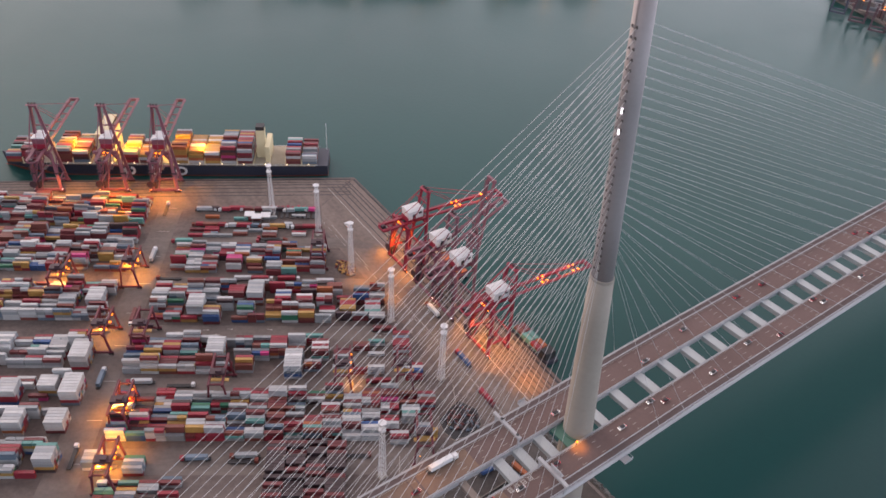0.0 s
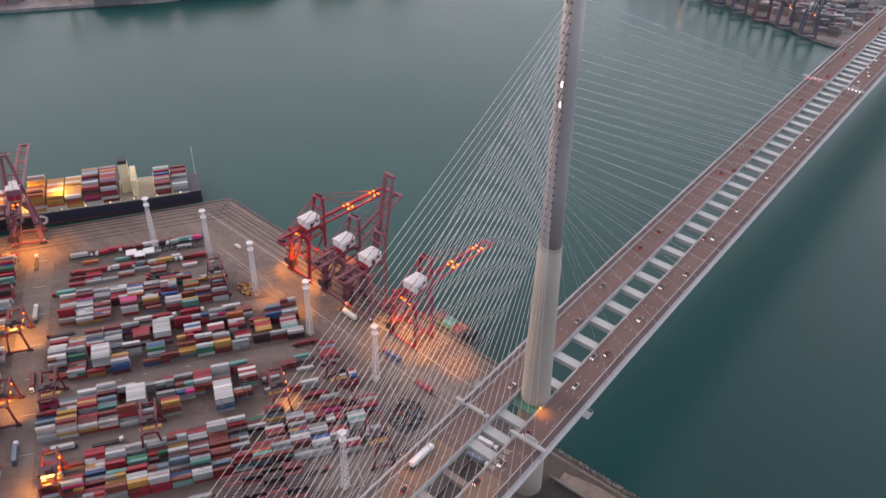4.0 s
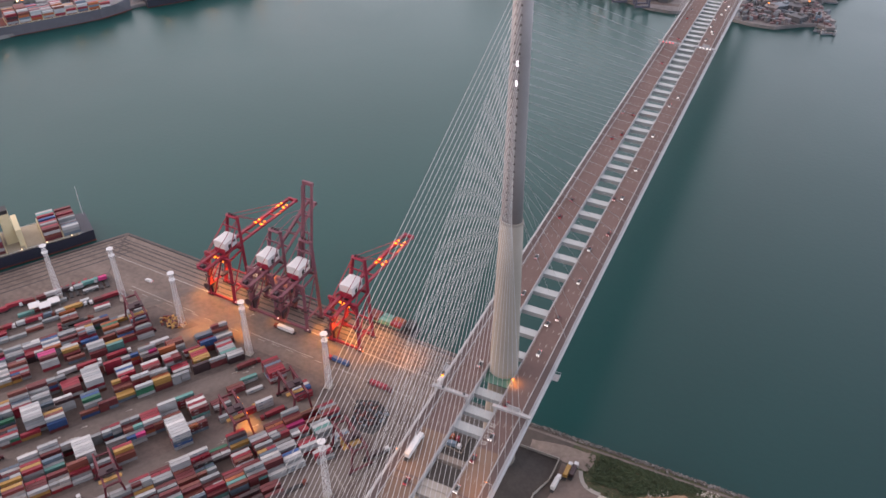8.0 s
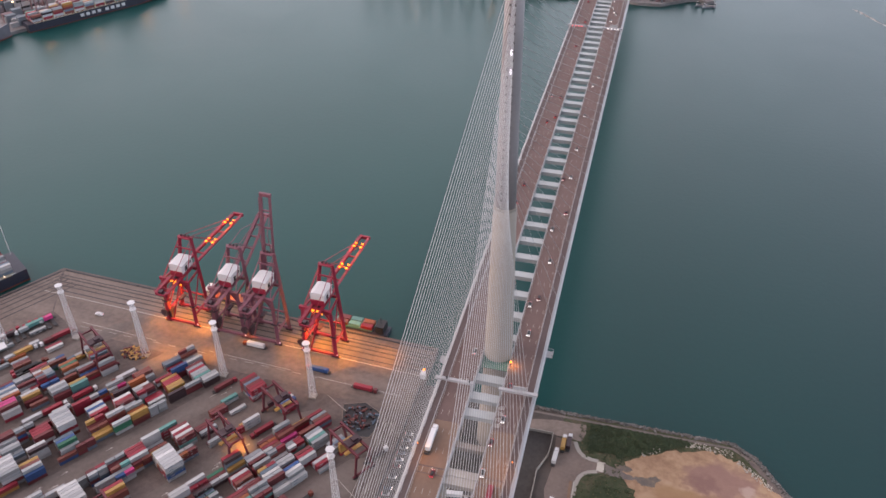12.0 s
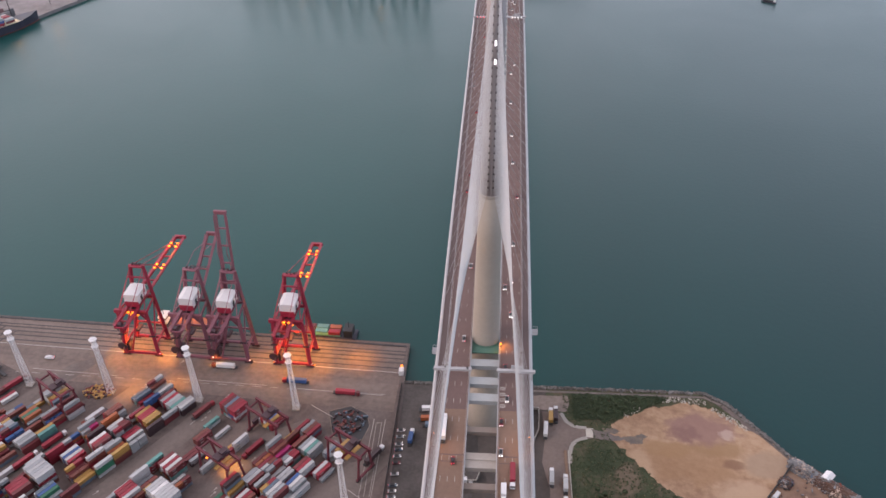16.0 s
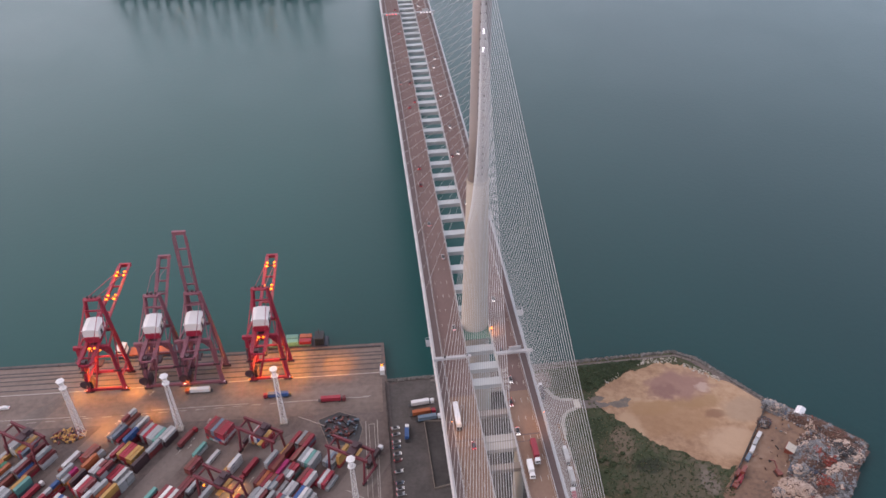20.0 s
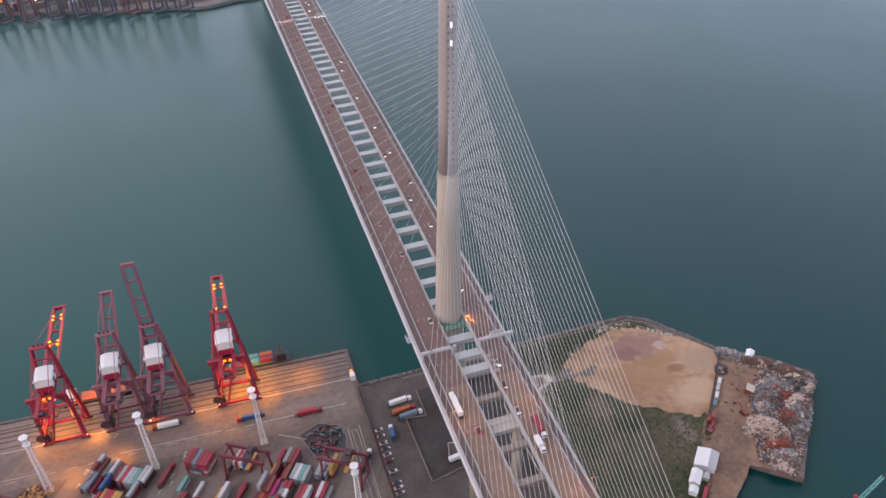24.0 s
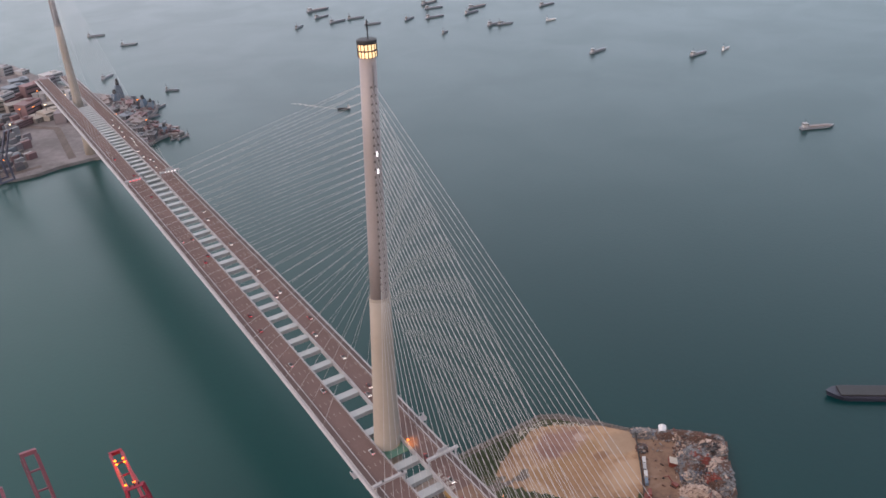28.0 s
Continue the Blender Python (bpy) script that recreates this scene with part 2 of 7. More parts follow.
stain(SAND, (118, -2), (9, 6), (0.180, 0.098, 0.085), 0.6, 1.0, 0.2)
stain(SAND, (143, -2), (4, 4), (0.400, 0.300, 0.250), 0.8, 0.9, 0.2)
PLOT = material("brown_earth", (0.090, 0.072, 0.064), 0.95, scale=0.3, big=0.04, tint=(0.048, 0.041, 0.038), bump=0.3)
SCRUB = material("scrub", (0.031, 0.045, 0.018), 0.95, scale=0.4, big=0.06, tint=(0.098, 0.078, 0.050), third=(0.047, 0.057, 0.026), bump=0.6, hard=0.12)
stain(SCRUB, (104, -74), (24, 18), (0.100, 0.080, 0.056), 0.55, 0.9, 0.1)
stain(SCRUB, (92, -56), (9, 5), (0.016, 0.022, 0.011), 0.85, 0.6, 0.15)
stain(SCRUB, (67, -25), (9, 11), (0.020, 0.034, 0.012), 0.8, 0.6, 0.12)
stain(SCRUB, (121, -72), (5, 10), (0.17, 0.14, 0.12), 0.7, 0.7, 0.15)
stain(SCRUB, (82, -37), (6, 12), (0.17, 0.125, 0.088), 0.75, 0.7, 0.12)
DIRT = material("yard_dirt", (0.225, 0.150, 0.108), 0.95, scale=0.3, big=0.05, tint=(0.12, 0.078, 0.058), third=(0.195, 0.12, 0.082), bump=0.3, hard=0.11)
STONE = material("riprap_stone", (0.25, 0.235, 0.225), 0.9, scale=1.0, vary=0.5, spread=0.35)
# Quay crane red and wine: floodlit and unlit tones, partly put into the paint.
CRANE_RED = material("crane_red", (0.300, 0.015, 0.043), 0.5, scale=0.8, vary=0.3)
CRANE_WINE = material("crane_wine", (0.225, 0.080, 0.110), 0.55, scale=0.8, vary=0.3)
GANTRY_RED = material("gantry_crane_red", (0.135, 0.022, 0.036), 0.55, scale=0.8, vary=0.3)
CRANE_DARK = material("crane_dark", (0.06, 0.03, 0.04), 0.6, scale=0.8, vary=0.3)
WHITE = material("white_sheet", (0.66, 0.66, 0.68), 0.5, scale=0.6, vary=0.1)
DARK = material("dark_steel", (0.030, 0.030, 0.034), 0.6, scale=0.8, vary=0.3)
HULL = material("ship_hull", (0.034, 0.036, 0.058), 0.5, scale=0.2, vary=0.3)
RUST = material("rust_red", (0.20, 0.045, 0.030), 0.7, scale=0.5, vary=0.35)
CREAM = material("cream_paint", (0.70, 0.60, 0.38), 0.55, scale=0.5, vary=0.15)
SODIUM = glowing("sodium_lamp", (1.0, 0.25, 0.012), 2.6)
LANTERN = glowing("lantern_glass", (1.0, 0.70, 0.36), 1.3)
PLATFORM = material("green_platform", (0.10, 0.22, 0.17), 0.7, scale=0.6, vary=0.25)
# Lighter than the near paving, with distance haze put into the colour.
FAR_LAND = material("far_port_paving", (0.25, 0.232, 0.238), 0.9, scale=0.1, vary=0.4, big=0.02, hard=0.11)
WARM = glowing("warm_lamp", (1.0, 0.72, 0.40), 3.5)
COOL = glowing("white_lamp", (1.0, 0.95, 1.0), 1.8)
BOX_COLOURS = [("grey", (0.31, 0.33, 0.35)), ("pale_grey", (0.45, 0.46, 0.48)), ("maroon", (0.16, 0.030, 0.036)), ("red", (0.29, 0.022, 0.042)),
               ("rust", (0.20, 0.058, 0.046)), ("slate_blue", (0.13, 0.18, 0.24)), ("blue", (0.030, 0.085, 0.24)), ("ochre", (0.45, 0.26, 0.075)),
               ("teal", (0.12, 0.32, 0.30)), ("white", (0.56, 0.56, 0.57)), ("orange", (0.40, 0.11, 0.040)), ("pink", (0.55, 0.045, 0.20)),
               ("green", (0.03, 0.17, 0.10)), ("dark_brown", (0.050, 0.028, 0.034))]
BOX_MATS = [material(f"container_{n}", c, 0.55, scale=1.2, vary=0.22, big=0.25, bump=0.1, spread=0.2) for n, c in BOX_COLOURS]
BOX_WEIGHTS = [23, 18, 19, 21, 12, 9, 4.0, 5.5, 3.6, 8.5, 3.6, 0.9, 1.2, 4]


# ---------------------------------------------------------------- mesh helpers
class Solid:
    """Vertices, faces and material numbers of one mesh."""

    def __init__(self):
        self.v, self.f, self.m = [], [], []

    def add(self, verts, faces, mat=0):
        k = len(self.v)
        self.v += [tuple(p) for p in verts]
        self.f += [tuple(k + i for i in f) for f in faces]
        self.m += [mat] * len(faces)
        return self

    def box(self, x, y, z, sx, sy, sz, turn=0.0, mat=0, top=1.0):
        """A box by the centre of its underside; top: scale of its upper face."""
        c, s = math.cos(radians(turn)), math.sin(radians(turn))
        out = []
        for dz, k in ((0, 1.0), (sz, top)):
            for dx, dy in ((-1, -1), (1, -1), (1, 1), (-1, 1)):
                px, py = dx * sx / 2 * k, dy * sy / 2 * k
                out.append((x + c * px - s * py, y + s * px + c * py, z + dz))
        return self.add(out, [(3, 2, 1, 0), (4, 5, 6, 7), (0, 1, 5, 4), (1, 2, 6, 5), (2, 3, 7, 6), (3, 0, 4, 7)], mat)

    def beam(self, a, b, w, h=None, mat=0, w2=None):
        """A square beam from a to b, w wide and h high; w2: width at b."""
        a, b, h = Vector(a), Vector(b), h or w
        d = (b - a).normalized()
        side = d.cross(Vector((0, 0, 1)))
        side = side.normalized() if side.length > 1e-3 else Vector((1, 0, 0))
        up = side.cross(d)
        out = []
        for p, k in ((a, 1.0), (b, (w2 or w) / w)):
            for i, j in ((-1, -1), (1, -1), (1, 1), (-1, 1)):
                out.append(p + side * (i * w / 2 * k) + up * (j * h / 2 * k))
        return self.add(out, [(3, 2, 1, 0), (4, 5, 6, 7), (0, 1, 5, 4), (1, 2, 6, 5), (2, 3, 7, 6), (3, 0, 4, 7)], mat)

    def tube(self, a, b, r, n=6, mat=0, r2=None):
        a, b = Vector(a), Vector(b)
        d = (b - a).normalized()
        side = d.cross(Vector((0, 0, 1)))
        side = side.normalized() if side.length > 1e-3 else Vector((1, 0, 0))
        up = side.cross(d)
        ring = [(math.cos(2 * math.pi * i / n), math.sin(2 * math.pi * i / n)) for i in range(n)]
        out = [a + (side * c + up * s) * r for c, s in ring] + [b + (side * c + up * s) * (r2 or r) for c, s in ring]
        faces = [(i, (i + 1) % n, n + (i + 1) % n, n + i) for i in range(n)] + [tuple(reversed(range(n))), tuple(range(n, 2 * n))]
        return self.add(out, faces, mat)

    def slab(self, outline, z0, z1, mat=0):
        n = len(outline)
        if sum(outline[i][0] * outline[(i + 1) % n][1] - outline[(i + 1) % n][0] * outline[i][1] for i in range(n)) < 0:
            outline = outline[::-1]
        out = [(x, y, z0) for x, y in outline] + [(x, y, z1) for x, y in outline]
        faces = [(i, (i + 1) % n, n + (i + 1) % n, n + i) for i in range(n)] + [tuple(reversed(range(n))), tuple(range(n, 2 * n))]
        return self.add(out, faces, mat)

    def rings(self, rows, mat=0):
        """A shaft from rows of (z, rx, ry, x, y)."""
        n = 24
        out = []
        for z, rx, ry, x, y in rows:
            out += [(x + rx * math.cos(2 * math.pi * i / n), y + ry * math.sin(2 * math.pi * i / n), z) for i in range(n)]
        faces = [(k * n + i, k * n + (i + 1) % n, k * n + n + (i + 1) % n, k * n + n + i) for k in range(len(rows) - 1) for i in range(n)]
        faces += [tuple(reversed(range(n))), tuple(range((len(rows) - 1) * n, len(rows) * n))]
        return self.add(out, faces, mat)

    def mesh(self, name, mats):
        me = bpy.data.meshes.new(name)
        me.from_pydata(self.v, [], self.f)
        for m in mats:
            me.materials.append(m)
        if len(mats) > 1:
            me.polygons.foreach_set("material_index", self.m)
        me.update()
        return me


def blend(x, lo, hi):
    f = min(1.0, max(0.0, (x - lo) / (hi - lo)))
    return f * f * (3 - 2 * f)


def plan(x, y):
    """Warps a place of the ground plan, fitted to the camera's view, out from the axis of the bridge."""
    if x < -700 or (x < -540 and y > 60):                     # the western shore
        return 0.9775 * x + 0.0055 * y - 5.9, 0.021 * x + 0.9546 * y + 4.7
    if x <= 160 and y > 700:                                  # the far shore
        return 0.968 * x + 0.016 * y - 18.5, 0.075 * x + 0.8634 * y + 76.3
    if x > 250 or (x > 150 and y > 200):                      # the roadstead
        return x, y
    w = blend(x, -54, 40)                                     # terminal and headland
    return ((1 - w) * (0.985 * x - 0.002 * y - 0.5) + w * (1.0136 * x - 0.0132 * y + 3.55),
            (1 - w) * (0.0195 * x + 0.976 * y + 0.1) + w * (0.0087 * x + 0.9973 * y - 0.32))


def settle(m):
    """The matrix of a thing on the ground plan, set out; what stands on the deck stays."""
    x, y, z = m.translation
    if z > 60:
        return m
    (x0, y0), (x1, y1) = plan(x, y), plan(x + 1, y)
    turn = math.atan2(y1 - y0, x1 - x0)
    out = Matrix.Rotation(turn, 4, "Z") @ m.to_3x3().to_4x4()
    out.translation = (x0, y0, z)
    return out


def site(x, y):
    """The place on the view-fitted plan of a place given from the axis of the bridge."""
    a, b = x, y
    for _ in range(25):
        p = plan(a, b)
        a, b = a + x - p[0], b + y - p[1]
    return a, b


ON_PLAN = set()                       # things whose parts are drawn in plan coordinates


def part(name, solid, mats, parent=None, label=""):
    """One mesh object under a thing or a part."""
    mats = mats if isinstance(mats, (list, tuple)) else [mats]
    if isinstance(solid, Solid) and (parent is None or parent.name in ON_PLAN):
        solid.v = [(*plan(x, y), z) for x, y, z in solid.v]
    data = solid if isinstance(solid, bpy.types.Mesh) else solid.mesh(name, mats)
    ob = new(name, data)
    ob.parent = parent
    return tagged(ob, label=label)


def thing(name, label, category, group="", kind="", at=None, drawn=False):
    """An empty for a thing; drawn: its parts are drawn in plan coordinates."""
    ob = new(name)
    if drawn:
        ON_PLAN.add(ob.name)
    if at is not None:
        ob.matrix_basis = settle(at)
    return tagged(ob, label, category, group, kind)


def smooth(ob):
    ob.data.polygons.foreach_set("use_smooth", [True] * len(ob.data.polygons))
    return ob


UX, UY = 0.555, 0.832                 # along the rows of the container yard
YAW = math.degrees(math.atan2(UY, UX))
GROUND = 4.0


def yard(u, v):
    """World x, y of a place in the container yard, u along the rows and v across them."""
    return UX * u + UY * v, UY * u - UX * v


# ---------------------------------------------------------------- sea and land
sea = part("water", Solid().add([(-6000, -3000, 0), (6000, -3000, 0), (6000, 6000, 0), (-6000, 6000, 0)], [(0, 1, 2, 3)]), WATER)
tagged(sea, "calm teal harbour water with fine ripples", "water", kind="structure")

COAST = [(-52, 69), (-351, 89), (-501, -163), (-680, -455), (-680, -760), (60, -760), (62, -300), (86, -185), (110, -126),
         (135, -105), (156, -124), (213, -60), (172, -20), (143, 22.5), (130, 31), (72, 31.5), (-25, 32), (-52, 33)]


def ragged(outline, amp, seed, step=2.5):
    """The outline with an uneven, broken edge."""
    r, out = random.Random(seed), []
    for (x0, y0), (x1, y1) in zip(outline, outline[1:] + outline[:1]):
        n = max(1, int(math.hypot(x1 - x0, y1 - y0) / step))
        out += [(x0 + (x1 - x0) * k / n + r.uniform(-amp, amp), y0 + (y1 - y0) * k / n + r.uniform(-amp, amp)) for k in range(n)]
    return out


land = part("ground", Solid().slab(COAST, -6, GROUND), YARD)
tagged(land, "stained grey paving of the reclaimed harbour land", "ground", kind="structure")


def sheet(name, outline, z, mat, label, thick=0.3):
    ob = part(name, Solid().slab(outline, GROUND - thick, GROUND + z), mat)
    return tagged(ob, label, name.split("_")[0], kind="structure")


sheet("pavement_apron", [(-54, 68), (-349, 87.5), (-327, 42), (-300, 28), (-105, 10), (-56, 6)], 0.02, APRON, "pale worn concrete quay apron with wheel tracks")
sheet("pavement_berth", [(-350, 85), (-499, -164), (-640, -395), (-603, -411), (-463, -182), (-328, 42)], 0.025, APRON, "pale concrete apron beside the moored ship")
ROAD_U = [yard(-274, -300), yard(-256, -300), yard(-262, 40), yard(-284, 40)]
sheet("road_yard", ROAD_U, 0.03, LANE, "grey tarmac road through the container yard")
for k, (v0, v1) in enumerate(((-252, -239), (-202, -191), (-150, -135), (-101, -88), (-45, -26))):
    sheet("road_aisle", [yard(-256, v0), yard(-256, v1), yard(-95 + 12 * k, v1), yard(-120 + 12 * k, v0)], 0.035, LANE, "grey tarmac aisle between container blocks")
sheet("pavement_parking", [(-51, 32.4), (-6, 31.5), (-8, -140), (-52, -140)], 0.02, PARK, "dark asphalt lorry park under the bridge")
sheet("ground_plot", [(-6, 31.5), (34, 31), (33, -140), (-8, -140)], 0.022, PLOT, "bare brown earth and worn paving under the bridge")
sheet("ground_scrub", ragged([(34, 30), (72, 30), (129, 29.5), (148, 8), (136, -60), (107, -125), (84, -186), (50, -290), (33, -290)], 0.7, 2), 0.02, SCRUB, "rough green scrub and weeds on the headland")
SANDLOT = ragged([(69.4, -4.3), (74.5, 5.7), (83.5, 10.6), (92.4, 14.6), (103.3, 18.5), (118.1, 21.3), (132.9, 17.7), (149.5, 3.0), (171.9, -17.2), (161.8, -32.2), (136.8, -62.0), (125.9, -65.5), (121.0, -60.9), (110.3, -52.8), (96.6, -43.6), (89.8, -35.6), (81.1, -22.4), (71.3, -10.3)], 1.3, 3, 2.0)
sheet("ground_sand", SANDLOT, 0.06, SAND, "bare ochre sand lot with a reddish clay patch")
sheet("ground_scrapyard", ragged([(171, -20), (210, -60), (155, -122), (135, -106), (110, -126), (86, -185), (80, -160), (119, -81)], 0.5, 4), 0.05, DIRT, "brown dirt floor of a scrap yard")

# ---------------------------------------------------------------- bridge
FAR_PYLON = 798
DECK, HALF, GAP = 74.0, 25.5, 7.3
PROFILE = ((-460, 69.0), (-150, 71.5), (-54, 73.0), (-30, 73.4), (0, 74.4), (50, 76.8), (100, 77.9), (225, 79.8), (450, 80.3), (640, 79.0), (800, 76.0), (1000, 70.0))


def deck_z(y):
    """Height of the carriageway along the bridge."""
    return float(np.interp(y, [p[0] for p in PROFILE], [p[1] for p in PROFILE]))


def girder_y(k):
    """Place of the k-th cross girder over the water."""
    return 12.6 + 18.35 * k - 0.0882 * k * k


bridge = thing("cable_stayed_bridge", "twin-deck cable-stayed bridge with tapered pylons over the channel", "bridge")
Y_STEPS = [-460, -300, -150, -100, -54, -30, -15, 0, 25, 50, 75, 100, 140, 180, 225, 280, 340, 400, 450, 520, 600, 680, 760, 840, 920, 960]


def along(section, mat, name, label="", flip=1, ys=Y_STEPS, parent=bridge):
    """A profile of (x, dz) drawn along the deck."""
    s, n = Solid(), len(section)
    pts = [(flip * x, y, deck_z(y) + dz) for y in ys for x, dz in section]
    faces = [(k * n + i, k * n + (i + 1) % n, k * n + n + (i + 1) % n, k * n + n + i) for k in range(len(ys) - 1) for i in range(n)]
    faces += [tuple(range(n)), tuple(range((len(ys) - 1) * n, len(ys) * n))]
    s.add(pts, faces if flip > 0 else [f[::-1] for f in faces])
    return part(name, s, mat, parent, label)


for side in (-1, 1):
    half = HALF if side < 0 else HALF - 1.1
    box = along([(GAP, -0.3), (GAP, -3.2), (GAP + 3, -4), (half - 6, -4), (half + 0.9, -1.5), (half + 0.9, -1.0), (half, -0.3)], PAINTED, "deck_girder", "pale grey steel box girder", side)
    along([(GAP + 0.5, 0.0), (GAP + 0.5, -0.28), (half - 4.4, -0.28), (half - 4.4, 0.0)], ROAD, "road_surface", "red-brown asphalt carriageway", side, ys=[y for y in Y_STEPS if y >= -54], parent=box)
    along([(GAP + 0.5, 0.0), (GAP + 0.5, -0.28), (half - 4.4, -0.28), (half - 4.4, 0.0)], ROAD_BACK, "road_surface", "paler tan carriageway of the back span", side, ys=[y for y in Y_STEPS if y <= -54], parent=box)
    along([(half - 4.4, 0.02), (half - 4.4, -0.28), (half - 0.9, -0.28), (half - 0.9, 0.02)], SHOULDER, "edge_strip", "", side, parent=box)
    for x in (GAP + 0.25, half - 4.4, half - 0.8):
        rail = Solid()
        for k in range(-75, 160):
            y = k * 6.0
            rail.box(side * x, y, deck_z(y) - 0.25, 0.18, 0.18, 1.5)
        for h in (0.55, 1.0, 1.4):
            for y0, y1 in zip(Y_STEPS, Y_STEPS[1:]):
                rail.beam((side * x, y0, deck_z(y0) + h), (side * x, y1, deck_z(y1) + h), 0.16)
        part("railing", rail, PAINTED, box)
    marks = Solid()
    for x in (GAP + 4.2, GAP + 7.6, GAP + 11.0):
        for k in range(-60, 75):
            y = k * 12.0
            marks.box(side * x, y, deck_z(y) + 0.004, 0.2, 4.0, 0.012)
    for x in (GAP + 0.9, half - 5.0):
        edge = Solid()
        for y0, y1 in zip(Y_STEPS, Y_STEPS[1:]):
            edge.beam((side * x, y0, deck_z(y0) + 0.012), (side * x, y1, deck_z(y1) + 0.012), 0.16, 0.012)
        part("edge_line", edge, WHITE_LINE, box, "worn white edge line")
    tagged(part("lane_marking", marks, WHITE_LINE, box), "worn white lane dashes", kind="stuff")
    if side > 0:
        for k in range(4):            # four painted characters, kept as plain bars
            for x, y, w, d in ((-1.0, 0.0, 0.45, 2.6), (0.0, 0.9, 1.3, 0.5), (0.0, -0.9, 1.3, 0.5), (1.0, 0.0, 0.45, 2.2), (0.1, 0.0, 0.5, 0.9)):
                part("road_writing", Solid().box(9.9 + x, -39 - 3.9 * k + y, deck_z(-39 - 3.9 * k + y) + 0.006, w, d, 0.012), WHITE_LINE, box, "worn white bar painted on the road")

gird = Solid()
gird.add([(-GAP, -2.3, -1.3), (GAP, -2.3, -1.3), (GAP, 2.3, -1.3), (-GAP, 2.3, -1.3), (-GAP, -2.3, -4), (GAP, -2.3, -4), (GAP, 2.3, -4), (-GAP, 2.3, -4),
          (-GAP, -2.6, -1.0), (GAP, -2.6, -1.0), (GAP, 2.6, -1.0), (-GAP, 2.6, -1.0)],
         [(8, 9, 10, 11), (0, 1, 9, 8), (1, 2, 10, 9), (2, 3, 11, 10), (3, 0, 8, 11), (4, 5, 1, 0), (5, 6, 2, 1), (6, 7, 3, 2), (7, 4, 0, 3), (7, 6, 5, 4)])
gird = gird.mesh("cross_girder", [GIRDER])
beam_back = Solid().box(0, 0, -4.2, 2 * GAP, 3.4, 2.4).mesh("cross_girder", [BACKBEAM])
for y in [girder_y(k) for k in range(0, 57)] + [-20.0, -33.0, -44.5] + [-65.0, -98.5, -119.0] + [-135.0 - 16.0 * k for k in range(0, 17)]:
    ob = part("cross_girder", gird if y > -50 else beam_back, GIRDER, bridge)
    ob.location = (0, y, deck_z(y))
pier_head = part("cross_girder", Solid().box(0, 0, -4.2, 2 * GAP, 9.0, 2.6).box(0, 1.2, -1.6, 2 * GAP, 2.2, 0.4), CONCRETE, bridge, "wide pale crosshead between the decks")
pier_head.location = (0, -84.0, deck_z(-84))
for side in (-1, 1):
    part("expansion_joint", Solid().box(side * (GAP + HALF - 3.9) / 2, -82.5, deck_z(-82.5) + 0.006, HALF - GAP - 5.2, 0.7, 0.02).box(side * (GAP + HALF - 3.9) / 2, -86.5, deck_z(-86.5) + 0.006, HALF - GAP - 5.2, 0.4, 0.02), SHOULDER, bridge, "dark expansion joint across the carriageway")

# pylons: concrete shaft, steel upper shaft, lantern and mast
JOINT, HEAD = 171.2, 293.3
SHAFT = [(-4, 10.5, 9.5), (20, 9.6, 8.6), (72, 7.6, 6.9), (114, 6.7, 5.9), (145, 6.0, 5.2), (JOINT, 5.5, 4.7)]
UPPER = [(JOINT, 5.0, 4.3), (205, 4.6, 4.1), (250, 4.1, 3.8), (HEAD, 3.7, 3.6)]
CABLES = 28
ANCHOR = material("anchor_steel", (0.105, 0.088, 0.088), 0.6, scale=1.0, vary=0.3)


def shaft_radius(z):
    zs = [r[0] for r in UPPER]
    return np.interp(z, zs, [r[1] for r in UPPER]), np.interp(z, zs, [r[2] for r in UPPER])


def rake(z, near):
    """Shifts the near pylon's upper shaft along y to fit the camera's view; the real one is plumb."""
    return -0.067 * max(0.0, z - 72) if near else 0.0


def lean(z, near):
    """Its sideways shift, fitted to the camera's view as well."""
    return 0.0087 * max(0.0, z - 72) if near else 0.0


